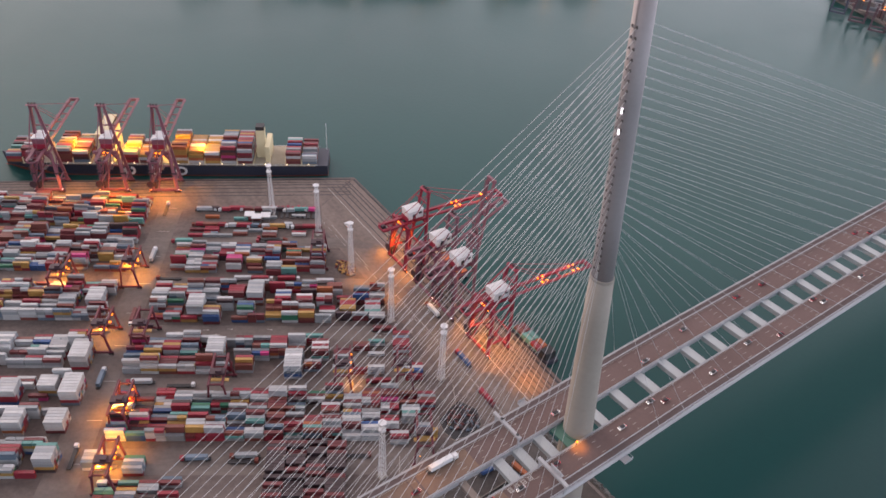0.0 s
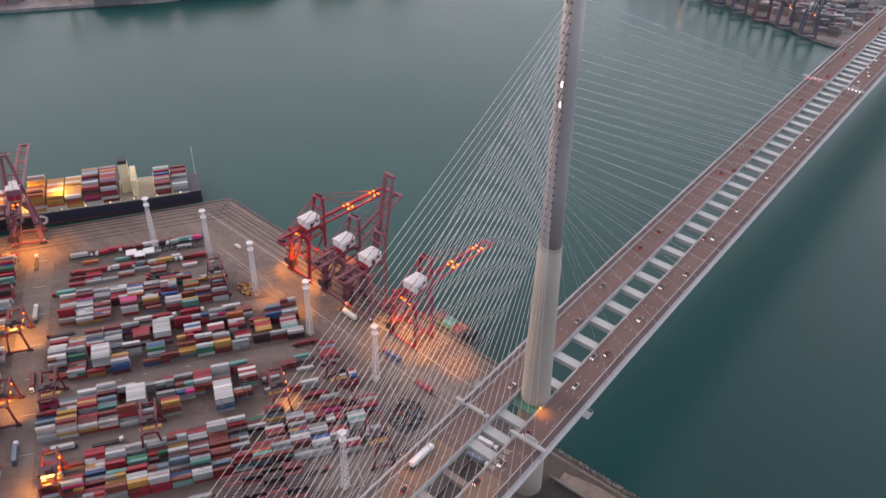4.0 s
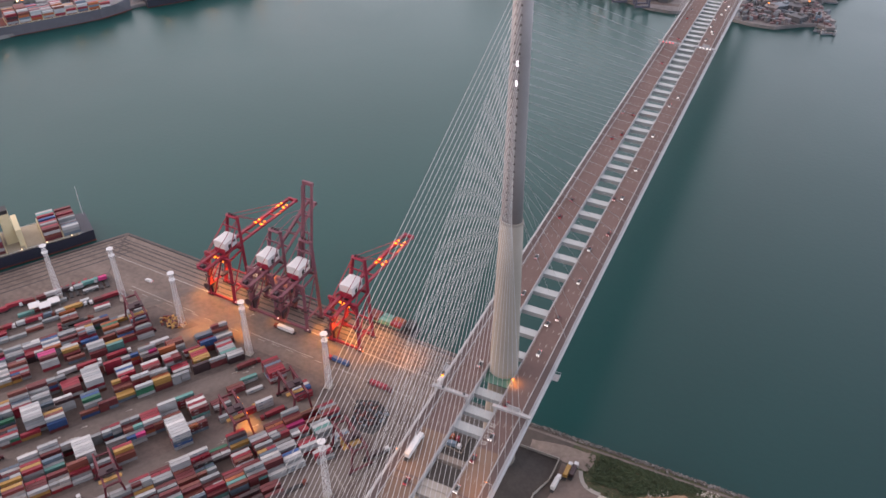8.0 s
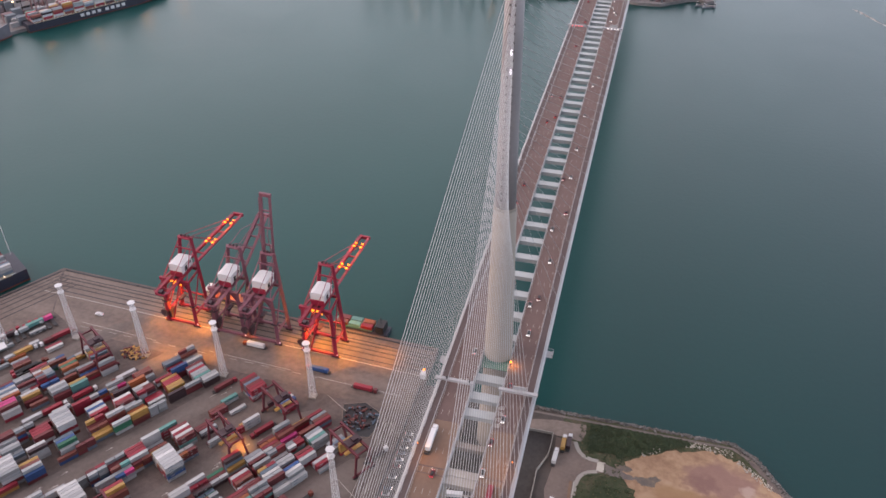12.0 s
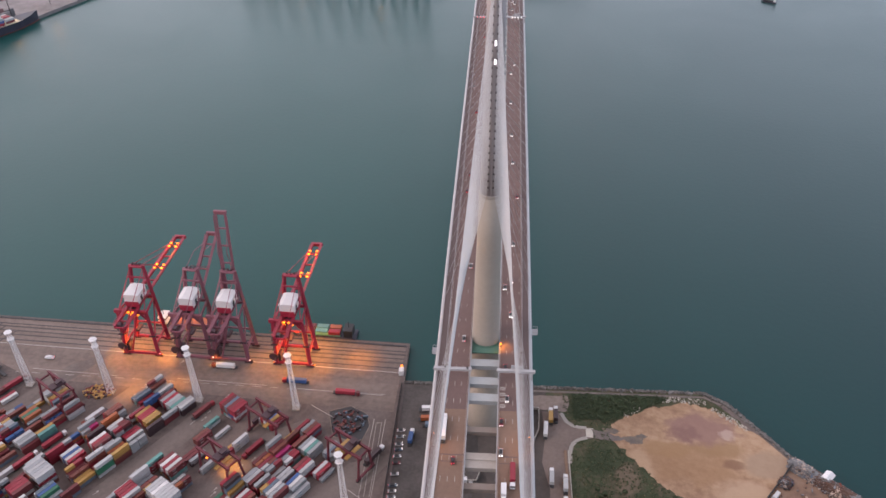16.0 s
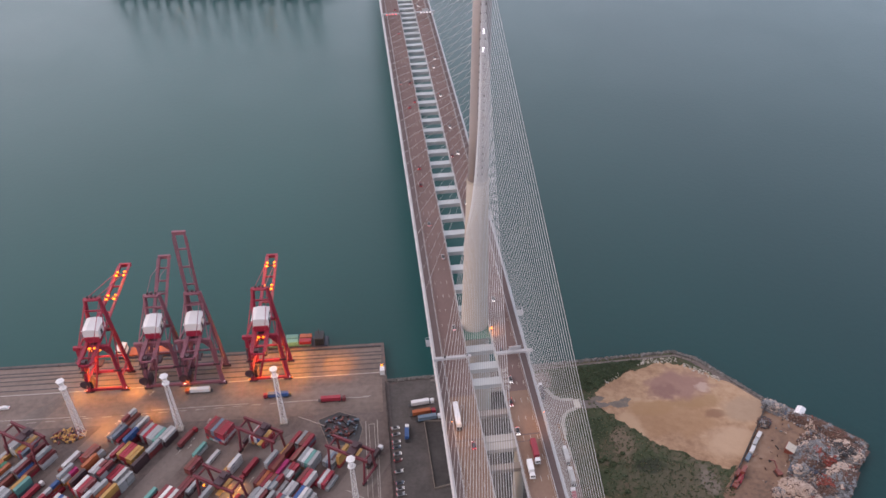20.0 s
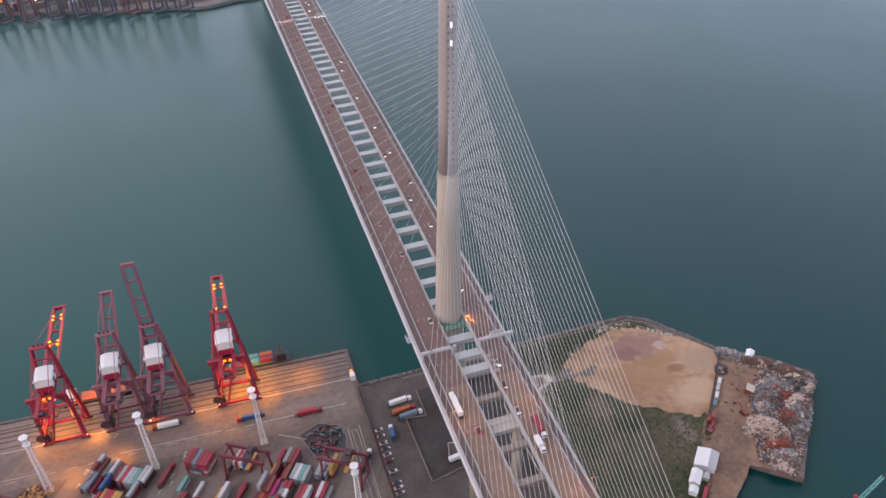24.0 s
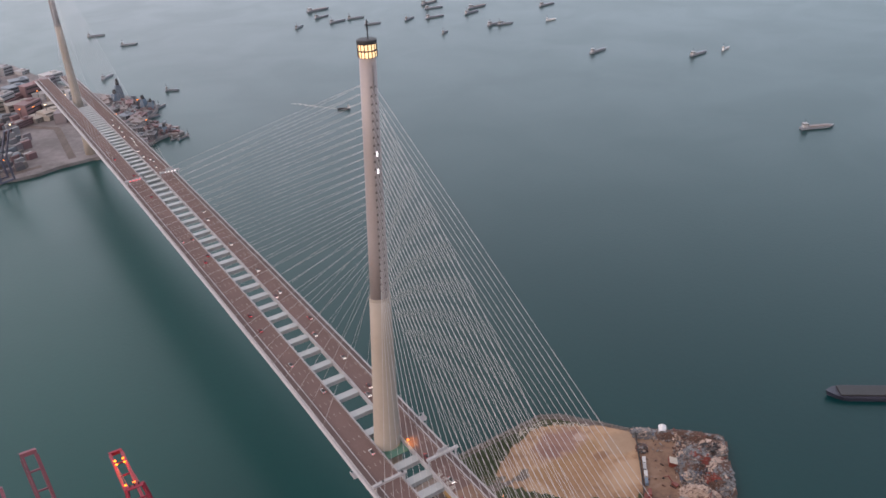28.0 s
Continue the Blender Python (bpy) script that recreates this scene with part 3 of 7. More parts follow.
def pylon_at(y0, near):
    k = 1.0 if near else 0.74          # the far pylon is slimmed to fit the camera's view
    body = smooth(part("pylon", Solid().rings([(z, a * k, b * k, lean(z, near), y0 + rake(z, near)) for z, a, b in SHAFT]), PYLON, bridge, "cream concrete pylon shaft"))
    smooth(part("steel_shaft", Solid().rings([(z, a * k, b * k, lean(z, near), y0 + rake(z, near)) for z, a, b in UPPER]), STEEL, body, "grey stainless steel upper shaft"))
    foot = y0
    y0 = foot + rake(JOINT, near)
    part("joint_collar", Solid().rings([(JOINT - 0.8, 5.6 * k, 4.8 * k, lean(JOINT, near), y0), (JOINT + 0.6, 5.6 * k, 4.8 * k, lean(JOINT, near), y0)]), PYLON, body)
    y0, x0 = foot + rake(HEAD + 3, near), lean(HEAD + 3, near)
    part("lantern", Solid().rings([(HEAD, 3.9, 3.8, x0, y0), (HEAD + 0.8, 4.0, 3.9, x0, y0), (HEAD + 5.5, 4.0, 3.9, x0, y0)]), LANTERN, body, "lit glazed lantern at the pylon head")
    ribs = Solid()
    for i in range(16):
        a = 2 * math.pi * i / 16
        ribs.beam((x0 + 4.05 * math.cos(a), y0 + 3.95 * math.sin(a), HEAD - 0.2), (x0 + 4.05 * math.cos(a), y0 + 3.95 * math.sin(a), HEAD + 5.6), 0.35)
    ribs.rings([(HEAD + 2.5, 4.15, 4.05, x0, y0), (HEAD + 3.1, 4.15, 4.05, x0, y0)])
    part("lantern_frame", ribs, DARK, body)
    part("cap", Solid().rings([(HEAD + 5.5, 4.3, 4.2, x0, y0), (HEAD + 7.0, 4.3, 4.2, x0, y0), (HEAD + 7.3, 3.6, 3.5, x0, y0)]), DARK, body)
    mast = Solid().tube((x0 + 0.8, y0, HEAD + 7), (x0 + 0.8, y0, HEAD + 15), 0.3, 6)
    for i in range(3):
        mast.box(x0 + 0.8, y0, HEAD + 9 + 2 * i, 0.9, 0.9, 0.2)
    part("mast", mast, DARK, body)
    if near:
        for z in (240, 248.4):
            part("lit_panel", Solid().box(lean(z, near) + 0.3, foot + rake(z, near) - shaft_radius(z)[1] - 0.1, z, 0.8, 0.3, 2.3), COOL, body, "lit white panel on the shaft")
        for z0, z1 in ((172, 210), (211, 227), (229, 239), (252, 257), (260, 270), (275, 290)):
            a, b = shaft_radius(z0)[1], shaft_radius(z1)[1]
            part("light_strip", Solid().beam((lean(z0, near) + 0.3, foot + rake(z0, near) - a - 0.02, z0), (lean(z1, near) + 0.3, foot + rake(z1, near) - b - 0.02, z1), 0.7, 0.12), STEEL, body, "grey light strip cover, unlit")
        y0 = foot
        part("base_skirt", Solid().rings([(70.9, 8.4, 7.8, 0, y0), (72.4, 8.4, 7.8, 0, y0)]), PLATFORM, body, "green painted collar round the shaft")
        part("platform_plate", Solid().box(0, y0 - 7.0, 71.3, 2 * GAP - 0.2, 9.0, 0.6), PLATFORM, body, "green painted steel platform beside the shaft")


pylon_at(0, True)
pylon_at(FAR_PYLON, False)

# anchor boxes on the steel shaft and the stay cables
fixing = Solid().box(0, 0, -0.5, 0.75, 0.75, 1.0, top=0.8).mesh("anchor_box", [ANCHOR])
for k in range(CABLES):
    z = 177 + k * (280.5 - 177) / (CABLES - 1)
    rx, ry = shaft_radius(z)
    for way, ya in ((1, girder_y(k + 1)), (-1, -40.0 - 9.9 * k)):
        for side in (-1, 1):
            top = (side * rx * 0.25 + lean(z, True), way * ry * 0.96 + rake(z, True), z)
            ob = part("anchor_box", fixing, ANCHOR, bridge)
            ob.location = top
            bottom = (side * (HALF - 1.2), ya, deck_z(ya))
            part("stay_cable", Solid().tube(bottom, top, 0.078 if way > 0 else 0.098, 5), CABLE, bridge)
            if k % 2:
                far = Solid().tube((bottom[0], FAR_PYLON - 28 - 10.4 * k, deck_z(FAR_PYLON - 28 - 10.4 * k)), (side * rx * 0.25, FAR_PYLON - ry * 0.92, z), 0.08, 4)
                if way > 0:
                    part("stay_cable", far, CABLE, bridge)


def gantry(y, signs):
    """Sign gantries over both carriageways."""
    z = deck_z(y)
    for side in (-1, 1):
        g = thing("sign_gantry", "pale grey steel sign gantry over the carriageway", "gantry", "sign gantries on the bridge")
        for x in (GAP + 0.2, HALF - 0.8):
            part("post", Solid().box(side * x, y, z - 0.3, 0.7, 0.7, 6.3), PAINTED, g)
        if side < 0:
            for x in (GAP + 1.4, GAP + 13.0):
                part("camera_housing", Solid().box(side * x, y, z + 6.4, 1.0, 1.0, 0.9), DARK, g)
        part("beam", Solid().box(side * (GAP + HALF) / 2, y, z + 5.2, HALF - GAP + 1.5, 1.7, 1.3), PAINTED, g)
        for x in ((12.5, 15.5, 18.5, 21.5) if y > 0 else ()):
            part("lane_signal", Solid().box(side * x, y - 0.8, z + 5.1, 1.2, 0.35, 1.0), WHITE_SIGNAL if side > 0 else RED_SIGNAL, g, "lit white lane signal" if side > 0 else "lit red lane signal")
        if side > 0 and signs:
            part("sign_panel", Solid().box(side * 17.0, y + 0.95, z + 4.2, 6.4, 0.5, 4.6), PAINTED, g, "pale back of a large road sign")
            part("walkway", Solid().box(side * 17, y + 2.2, z + 5.0, 6.4, 2.2, 0.25), PAINTED, g)


RED_SIGNAL = glowing("red_signal", (1.0, 0.12, 0.13), 1.3)
WHITE_SIGNAL = glowing("white_signal", (1.0, 0.93, 0.9), 1.2)
gantry(-32, True)
gantry(452, True)
# ---------------------------------------------------------------- container yard
def container_solid(length):
    s = Solid()
    s.box(0, 0, 0.1, length - 0.14, 2.06, 2.13)
    for x in (-length / 2 + 0.1, length / 2 - 0.1):
        for y in (-0.99, 0.99):
            s.box(x, y, 0, 0.18, 0.18, 2.31)
    for y in (-1, 1):                 # plain painted panels and ribs on the long sides, door bars at one end
        s.box(-length * 0.22, y * 1.035, 1.25, length * 0.24, 0.02, 0.55, mat=1)
        s.box(length * 0.36, y * 1.035, 1.7, length * 0.12, 0.02, 0.28, mat=1)
    for y in (-0.55, -0.2, 0.2, 0.55):
        s.box(length / 2 - 0.05, y, 0.15, 0.06, 0.05, 1.9, mat=1)
    return s


rng = random.Random(7)
BOXES = {}
BOX_MARK = material("faded_white_marking", (0.42, 0.41, 0.41), 0.6, scale=1.5, vary=0.3, bump=0)
LONG, SHORT, TALL = 10.75, 5.3, 2.32
for length in (LONG, SHORT):
    for k, m in enumerate(BOX_MATS):
        BOXES[length, k] = container_solid(length).mesh("container", [m, BOX_MARK if k not in (1, 9) else BOX_MATS[5]])


def pick_colour():
    return rng.choices(range(len(BOX_MATS)), BOX_WEIGHTS)[0]


rest = Solid()
count = 0


def put_box(x, y, z, turn, length, colour, single):
    global count
    if single:
        ob = new("shipping_container", BOXES[length, colour])
        ob.matrix_basis = settle(pose(x, y, z, 0, 0, turn))
        tagged(ob, f"{BOX_COLOURS[colour][0].replace('_', ' ')} corrugated steel shipping container stacked in the yard", "container", "containers in the yard")
        count += 1
    else:
        rest.box(x, y, z + 0.05, length, 2.13, 2.25, turn, colour)


TAKEN = []


def stack(u, v, rows, high, colours, uneven=True):
    """Containers side by side across v, stacked high; colours: one for each row."""
    TAKEN.append((u, v, rows * 1.2 + 1.1))
    for i in range(rows):
        top = high - (1 if uneven and i in (0, rows - 1) and rows > 3 else 0)
        for k in range(top):
            x, y = yard(u, v + (i - (rows - 1) / 2) * 2.36)
            c = colours[i % len(colours)] if k >= top - 2 else pick_colour()
            put_box(x, y, GROUND + 0.04 + TALL * k, YAW, LONG, c, count < 296 and u > -170 and v > -200)


def free(u, v):
    return all(abs(u - a) > 10.9 or abs(v - b) > c for a, b, c in TAKEN)


GREY, PALE, WINE, CRIMSON, BROWN, SLATE, BLUE, OCHRE, TEAL, SNOW, FLAME, PINK, FOREST = range(13)
stack(-130, -187, 4, 3, (CRIMSON, BROWN, BROWN, GREY))
stack(-120, -166, 5, 3, (OCHRE, CRIMSON, CRIMSON, OCHRE, OCHRE), False)
stack(-103, -165, 6, 3, (WINE, GREY, CRIMSON, GREY, GREY, TEAL), False)
stack(-134, -163, 3, 2, (CRIMSON, CRIMSON, SNOW))
stack(-136, -122, 5, 4, (WINE, SNOW, CRIMSON, SNOW, WINE), False)
stack(-152, -108, 7, 5, (PALE, PALE, SNOW, PALE, PALE, PALE, PALE), False)
stack(-162, -226, 5, 3, (SLATE, FLAME, FOREST, FLAME, GREY))
stack(-164, -206, 2, 3, (OCHRE, TEAL), False)
stack(-175, -210, 5, 3, (SNOW, PALE, GREY, GREY, WINE))
stack(-204, -214, 5, 4, (CRIMSON, PINK, PINK, WINE, SNOW))
stack(-190, -216, 4, 3, (OCHRE, SNOW, OCHRE, WINE))
stack(-184, -178, 6, 5, (PALE, GREY, PALE, GREY, PALE, PALE), False)
stack(-197, -178, 4, 4, (CRIMSON, CRIMSON, CRIMSON, WINE), False)
stack(-165, -176, 6, 3, (CRIMSON, PALE, BLUE, SNOW, CRIMSON, WINE))
stack(-189, -162, 5, 4, (SNOW, SLATE, BLUE, FOREST, GREY))
stack(-211, -157, 5, 4, (BROWN, OCHRE, BROWN, PALE, BLUE))
stack(-202, -120, 6, 5, (SNOW, PALE, SNOW, PALE, PALE, PALE), False)
stack(-183, -110, 4, 4, (BROWN, CRIMSON, OCHRE, BROWN))
stack(-222, -163, 6, 5, (PALE, SNOW, PALE, PALE, PALE, GREY), False)
stack(-150, -170, 5, 4, (CRIMSON, SNOW, CRIMSON, WINE, PALE))
stack(-84, -129, 6, 4, (CRIMSON, WINE, SLATE, WINE, CRIMSON, CRIMSON), False)
stack(-76, -105, 5, 3, (PALE, CRIMSON, SNOW, BLUE, CRIMSON))
stack(-101, -109, 1, 1, (OCHRE,))
stack(-110, -128, 2, 2, (BROWN, WINE))
stack(-79, -68, 4, 3, (GREY, PALE, TEAL, GREY), False)
stack(-72, -57, 3, 2, (GREY, SLATE, GREY))
stack(-114, -78, 5, 3, (GREY, GREY, PALE, WINE, WINE))
stack(-127, -71, 5, 3, (CRIMSON, PALE, CRIMSON, BROWN, PALE))
stack(-103, -56, 5, 3, (BROWN, BLUE, SNOW, GREY, PALE))
stack(-86, -52, 4, 2, (CRIMSON, PALE, CRIMSON, GREY))
stack(-282, -86, 7, 5, (SNOW,), False)
stack(-285, -116, 7, 5, (SNOW,), False)
stack(-291, -172, 6, 4, (SNOW, SNOW, PALE), False)
stack(-284, -62, 5, 4, (SNOW, SNOW, PALE), False)
stack(-297, -90, 4, 4, (SNOW,), False)
stack(-318, -84, 5, 5, (SNOW, PALE), False)
stack(-307, -60, 5, 5, (PALE, SNOW, GREY), False)
stack(-314, -214, 4, 5, (PINK, CRIMSON, PINK, GREY))
stack(-281, -34, 5, 5, (TEAL, PALE, GREY, PALE, PALE), False)
stack(-256, -34, 4, 3, (PALE, GREY, PALE, SLATE), False)
stack(-233, -30, 4, 3, (FOREST, PALE, SLATE, PALE), False)


def block(u0, u1, v0, v1, fill=0.8, high=5, pale=0.0, lanes=(7,), hues=None, even=False):
    """Stacks in rows along u; some rows are left free as lorry lanes."""
    rows = int((v1 - v0) / 2.4)
    bays = int((u1 - u0) / 11.2)
    for b in range(bays):
        level = rng.uniform(0.4, 1.0)
        for r in range(rows):
            if r in lanes:
                continue
            if rng.random() < 0.42:
                level = rng.uniform(0.3, 1.0)
            tall = round(high * level * rng.uniform(0.75, 1.05)) if rng.random() < fill else 0
            u, v = u0 + 5.6 + 11.2 * b, v0 + 1.2 + 2.4 * r
            if even:
                tall = high - (rng.random() < 0.3)
            if not free(u, v):
                continue
            short = rng.random() < 0.32
            hue = pick_colour()
            for k in range(min(tall, high)):
                if rng.random() < 0.62:
                    hue = pick_colour()
                if rng.random() < pale:
                    hue = rng.choice((9, 9, 1))
                if hues:
                    hue = rng.choice(hues)
                near = u > -150 and v > -140 and count < 296
                for du in ((-2.75, 2.75) if short else (0,)):
                    x, y = yard(u + du + rng.uniform(-0.12, 0.12), v)
                    if short and not hues and rng.random() < 0.5:
                        hue = pick_colour()
                    put_box(x, y, GROUND + 0.04 + TALL * k, YAW, SHORT if short else LONG, hue, near)


block(-250, -128, -238, -205, 0.93, 4)
block(-254, -130, -189, -152, 0.92, 5)
block(-128, -88, -189, -152, 0.6, 4)
block(-258, -130, -133, -102, 0.93, 5)
block(-128, -88, -133, -104, 0.4, 3)
block(-250, -200, -22, 12, 0.5, 3)
block(-254, -58, -86, -48, 0.95, 5)
block(-161, -110, -45, -6, 1.0, 3, lanes=(), hues=(13, 13, 13, 2), even=True)
block(-245, -150, -263, -250, 0.6, 1)
block(-236, -150, -281, -272, 0.35, 1)
for v0, v1, pale in ((-300, -262, 0), (-256, -240, 0), (-236, -205, 0.05), (-190, -152, 0.2), (-133, -107, 0.55), (-98, -78, 0.6), (-72, -56, 0.6), (-48, -22, 0.1)):
    block(-404 if v0 < -140 else -352, -279, v0, v1, 0.93, 5, pale)
# ---------------------------------------------------------------- cranes
def truss(s, a, b, w, h, bays, t, mat=0):
    """A lattice beam of four chords and bracing from a to b."""
    a, b = Vector(a), Vector(b)
    d = (b - a).normalized()
    side = d.cross(Vector((0, 0, 1)))
    side = side.normalized() if side.length > 1e-3 else Vector((1, 0, 0))
    up = side.cross(d)
    corner = [side * (i * w / 2) + up * (j * h / 2) for i, j in ((-1, -1), (1, -1), (1, 1), (-1, 1))]
    for c in corner:
        s.beam(a + c, b + c, t, mat=mat)
    for k in range(bays):
        p, q = a.lerp(b, k / bays), a.lerp(b, (k + 1) / bays)
        for i in range(4):
            c0, c1 = corner[i], corner[(i + 1) % 4]
            s.beam(p + c0, p + c1, t * 0.7, mat=mat)
            s.beam(p + (c0 if k % 2 else c1), q + (c1 if k % 2 else c0), t * 0.6, mat=mat)


def lamp_light(name, x, y, z, energy, size=1.0, colour=(1.0, 0.36, 0.022), bare=False):
    ob = new(name, bpy.data.lights.new(name, "POINT" if bare else "SPOT"))
    if not bare:
        ob.data.spot_size, ob.data.spot_blend = radians(140), 0.6
    ob.data.energy, ob.data.shadow_soft_size, ob.data.color = energy, size, colour
    ob.location = (*plan(x, y), z) if z < 60 else (x, y, z)
    return ob


def quay_crane(x, y, turn, angle, paint, label, lit, wide=11.0, house_wall=None, length=72.0, apex=(15.5, 22.5), head=4.4, sway=0.0):
    """A ship-to-shore crane; its local y points to the water. angle: how far the boom is raised; sway: its sideways slant. Rails at y = -8 and 8."""
    g = thing("quay_crane", label, "crane", "ship-to-shore cranes", at=pose(x, y, GROUND, 0, 0, turn))
    top, low = 34.0, 1.5
    ax, ay, az = head, apex[0], top + apex[1]
    for sx in (-1, 1):
        # landside legs lean in to the portal, waterside legs run on up to the mast head
        part("leg", Solid().beam((low + sx * wide, -8, 2), (sx * (wide - 1.6), -4, top), 2.3, 2.6, w2=2.0), paint, g)
        part("leg", Solid().beam((low + sx * wide, 8, 2), (sx * ax, ay, az), 2.2, 2.4, w2=1.7), paint, g)
        for ly in (-8, 8):
            bogie = Solid().box(low + sx * wide, ly, 0.9, 5.6, 1.0, 1.1, top=0.85)
            for k in (-2, -0.7, 0.7, 2):
                bogie.tube((low + sx * wide + k - 0.2, ly - 0.45, 0.5), (low + sx * wide + k - 0.2, ly + 0.45, 0.5), 0.5, 8)
            part("bogie", bogie, CRANE_DARK, g)
        part("brace", Solid().beam((low + sx * (wide - 0.5), -7.1, 10), (low + sx * (wide - 1.2), 9.0, 10), 1.0, 1.3), paint, g)
        part("brace", Solid().beam((low + sx * (wide - 0.8), -7.1, 10.5), (sx * (wide - 3.6), 12.2, top - 2), 0.75), paint, g)
        part("upper_brace", Solid().beam((sx * (wide - 1.6), -4, top), (sx * (wide - 3.4), 12.6, top), 1.0, 1.3), paint, g)
        part("sill_lamp_bracket", Solid().box(low + sx * (wide + 2.2), -8, 2.2, 1.2, 0.5, 0.5), CRANE_DARK, g)
    for ly in (-8, 8):
        part("sill_beam", Solid().beam((low - wide - 1.5, ly, 2.6), (low + wide + 1.5, ly, 2.6), 1.4, 1.7), paint, g)
    part("portal_beam", Solid().beam((-wide - 0.8, -4, top + 0.4), (wide - 0.8, -4, top + 0.4), 1.9, 2.4), paint, g)
    part("portal_beam", Solid().beam((-wide + 3.2, 12.6, top), (wide - 3.2, 12.6, top), 1.4, 1.9), paint, g)
    part("portal_beam", Solid().beam((-wide + 2.2, 9.7, 14), (wide - 0.2, 9.7, 14), 0.9, 1.2), paint, g)
    part("portal_brace", Solid().beam((-1.5, -4.2, top - 0.5), (-wide + 1.4, -6.4, 14), 0.9), paint, g)
    part("portal_brace", Solid().beam((3.0, -4.2, top - 0.5), (-wide + 6.0, -8, 4), 0.9), paint, g)
    # cable reel and switch house on the landside leg
    reel = Solid().tube((-wide + 0.2, -9.4, 8), (-wide + 0.2, -8.9, 8), 3.0, 18)
    part("cable_reel", reel, CRANE_DARK, g, "dark cable reel")
    part("switch_house", Solid().box(-wide + 2.4, -5.5, 3.6, 4.2, 5.2, 6.0, top=0.96), CRANE_DARK, g)
    # main girders with the machinery house
    for sx in (-1, 1):
        part("girder", Solid().beam((sx * 3.4, -21, top + 1.6), (sx * 3.4, 14.5, top + 1.6), 1.1, 2.1), CRANE_WINE if paint is CRANE_WINE else CRANE_RED, g)
    for ly in (-21, -14.5, -4, 4, 12):
        part("girder_tie", Solid().beam((-3.4, ly, top + 1.4), (3.4, ly, top + 1.4), 0.7, 1.0), paint, g)
    part("trolley_platform", Solid().box(0, -18.5, top + 0.2, 5.6, 4.6, 0.5).box(-1.2, -18.5, top + 0.7, 2.6, 3.0, 2.2, top=0.9), CRANE_DARK, g)
    hz, hy, hw, hd, hh = top + 4.6, 5.0, 9.6, 12.0, 6.2
    part("house_frame", Solid().box(0, hy, hz - 2.4, hw - 1.4, hd - 0.6, 2.4), paint, g)
    house = part("machinery_house", Solid().box(0, hy, hz, hw, hd, hh), house_wall or WHITE, g, "white sheet-metal machinery house")
    a, b, w = hy - hd / 2 - 0.3, hy + hd / 2 + 0.3, hw / 2 + 0.3
    roof = Solid().add([(-w, a, hz + hh), (w, a, hz + hh), (w, b, hz + hh), (-w, b, hz + hh), (-w, a, hz + hh + 0.3), (w, a, hz + hh + 0.3), (w, b, hz + hh + 0.3), (-w, b, hz + hh + 0.3),
                        (-w * 0.45, a + 0.2, hz + hh + 1.2), (w * 0.45, a + 0.2, hz + hh + 1.2), (w * 0.45, b - 0.2, hz + hh + 1.2), (-w * 0.45, b - 0.2, hz + hh + 1.2)],
                       [(3, 2, 1, 0), (0, 1, 5, 4), (1, 2, 6, 5), (2, 3, 7, 6), (3, 0, 4, 7), (4, 5, 9, 8), (5, 6, 10, 9), (6, 7, 11, 10), (7, 4, 8, 11), (8, 9, 10, 11)])
    part("roof", roof, WHITE, house)
    part("end_wall", Solid().box(0, hy - hd / 2 - 0.25, hz - 2.6, hw * 0.94, 0.5, 4.2), CRANE_RED, house, "red end wall")
    part("door", Solid().box(hw / 2 + 0.06, hy - 1.5, hz + 0.4, 0.2, 2.4, 3.4), DARK, house)
    part("vent", Solid().box(hw / 2 + 0.06, hy + 3.5, hz + 3.0, 0.2, 2.2, 1.8), DARK, house)
    # mast head, boom and stays
    for sx in (-1, 1):
        part("backstay", Solid().beam((sx * ax, ay, az), (sx * (wide - 2.2), -4, top + 1.2), 0.5), paint, g)
        part("hanger", Solid().beam((sx * ax, ay, az), (sx * 3.4, -19, top + 2.6), 0.3), paint, g)
    cap = Solid().beam((-ax - 0.9, ay, az), (ax + 0.9, ay, az), 1.5, 2.0).box(0, ay - 1.0, az + 0.9, 8.6, 3.2, 0.3)
    part("mast_head", cap, paint, g)
    for sx in (-2.4, 0, 2.4):
        part("sheave", Solid().tube((sx - 0.4, ay, az + 1.9), (sx + 0.4, ay, az + 1.9), 0.9, 10), CRANE_DARK, g)
    part("mast_tie", Solid().beam((-6.2, 12.2, top + 16), (6.2, 12.2, top + 16), 0.8, 1.0), paint, g)
    root = Vector((0, 14.8, top + 1.6))
    d = Vector((sway, math.cos(radians(angle)), math.sin(radians(angle)))).normalized()
    n = Vector((0, -d.z, d.y)).normalized()
    for sx in (-1, 1):
        part("boom_girder", Solid().beam(root + Vector((sx * 3.3, 0, 0)), root + Vector((sx * 3.0, 0, 0)) + d * length, 1.1, 1.9), paint, g)
    for f in (0.0, 0.2, 0.42, 0.62, 0.82):
        p = root + d * (length * f)
        part("boom_tie", Solid().beam(p + Vector((-3.2, 0, 0)), p + Vector((3.2, 0, 0)), 0.7, 1.0), paint, g)
    tip = root + d * length
    part("boom_head", Solid().beam(tip + Vector((-4, 0, 0)), tip + Vector((4, 0, 0)), 1.7, 2.4), paint, g)
    stays = []
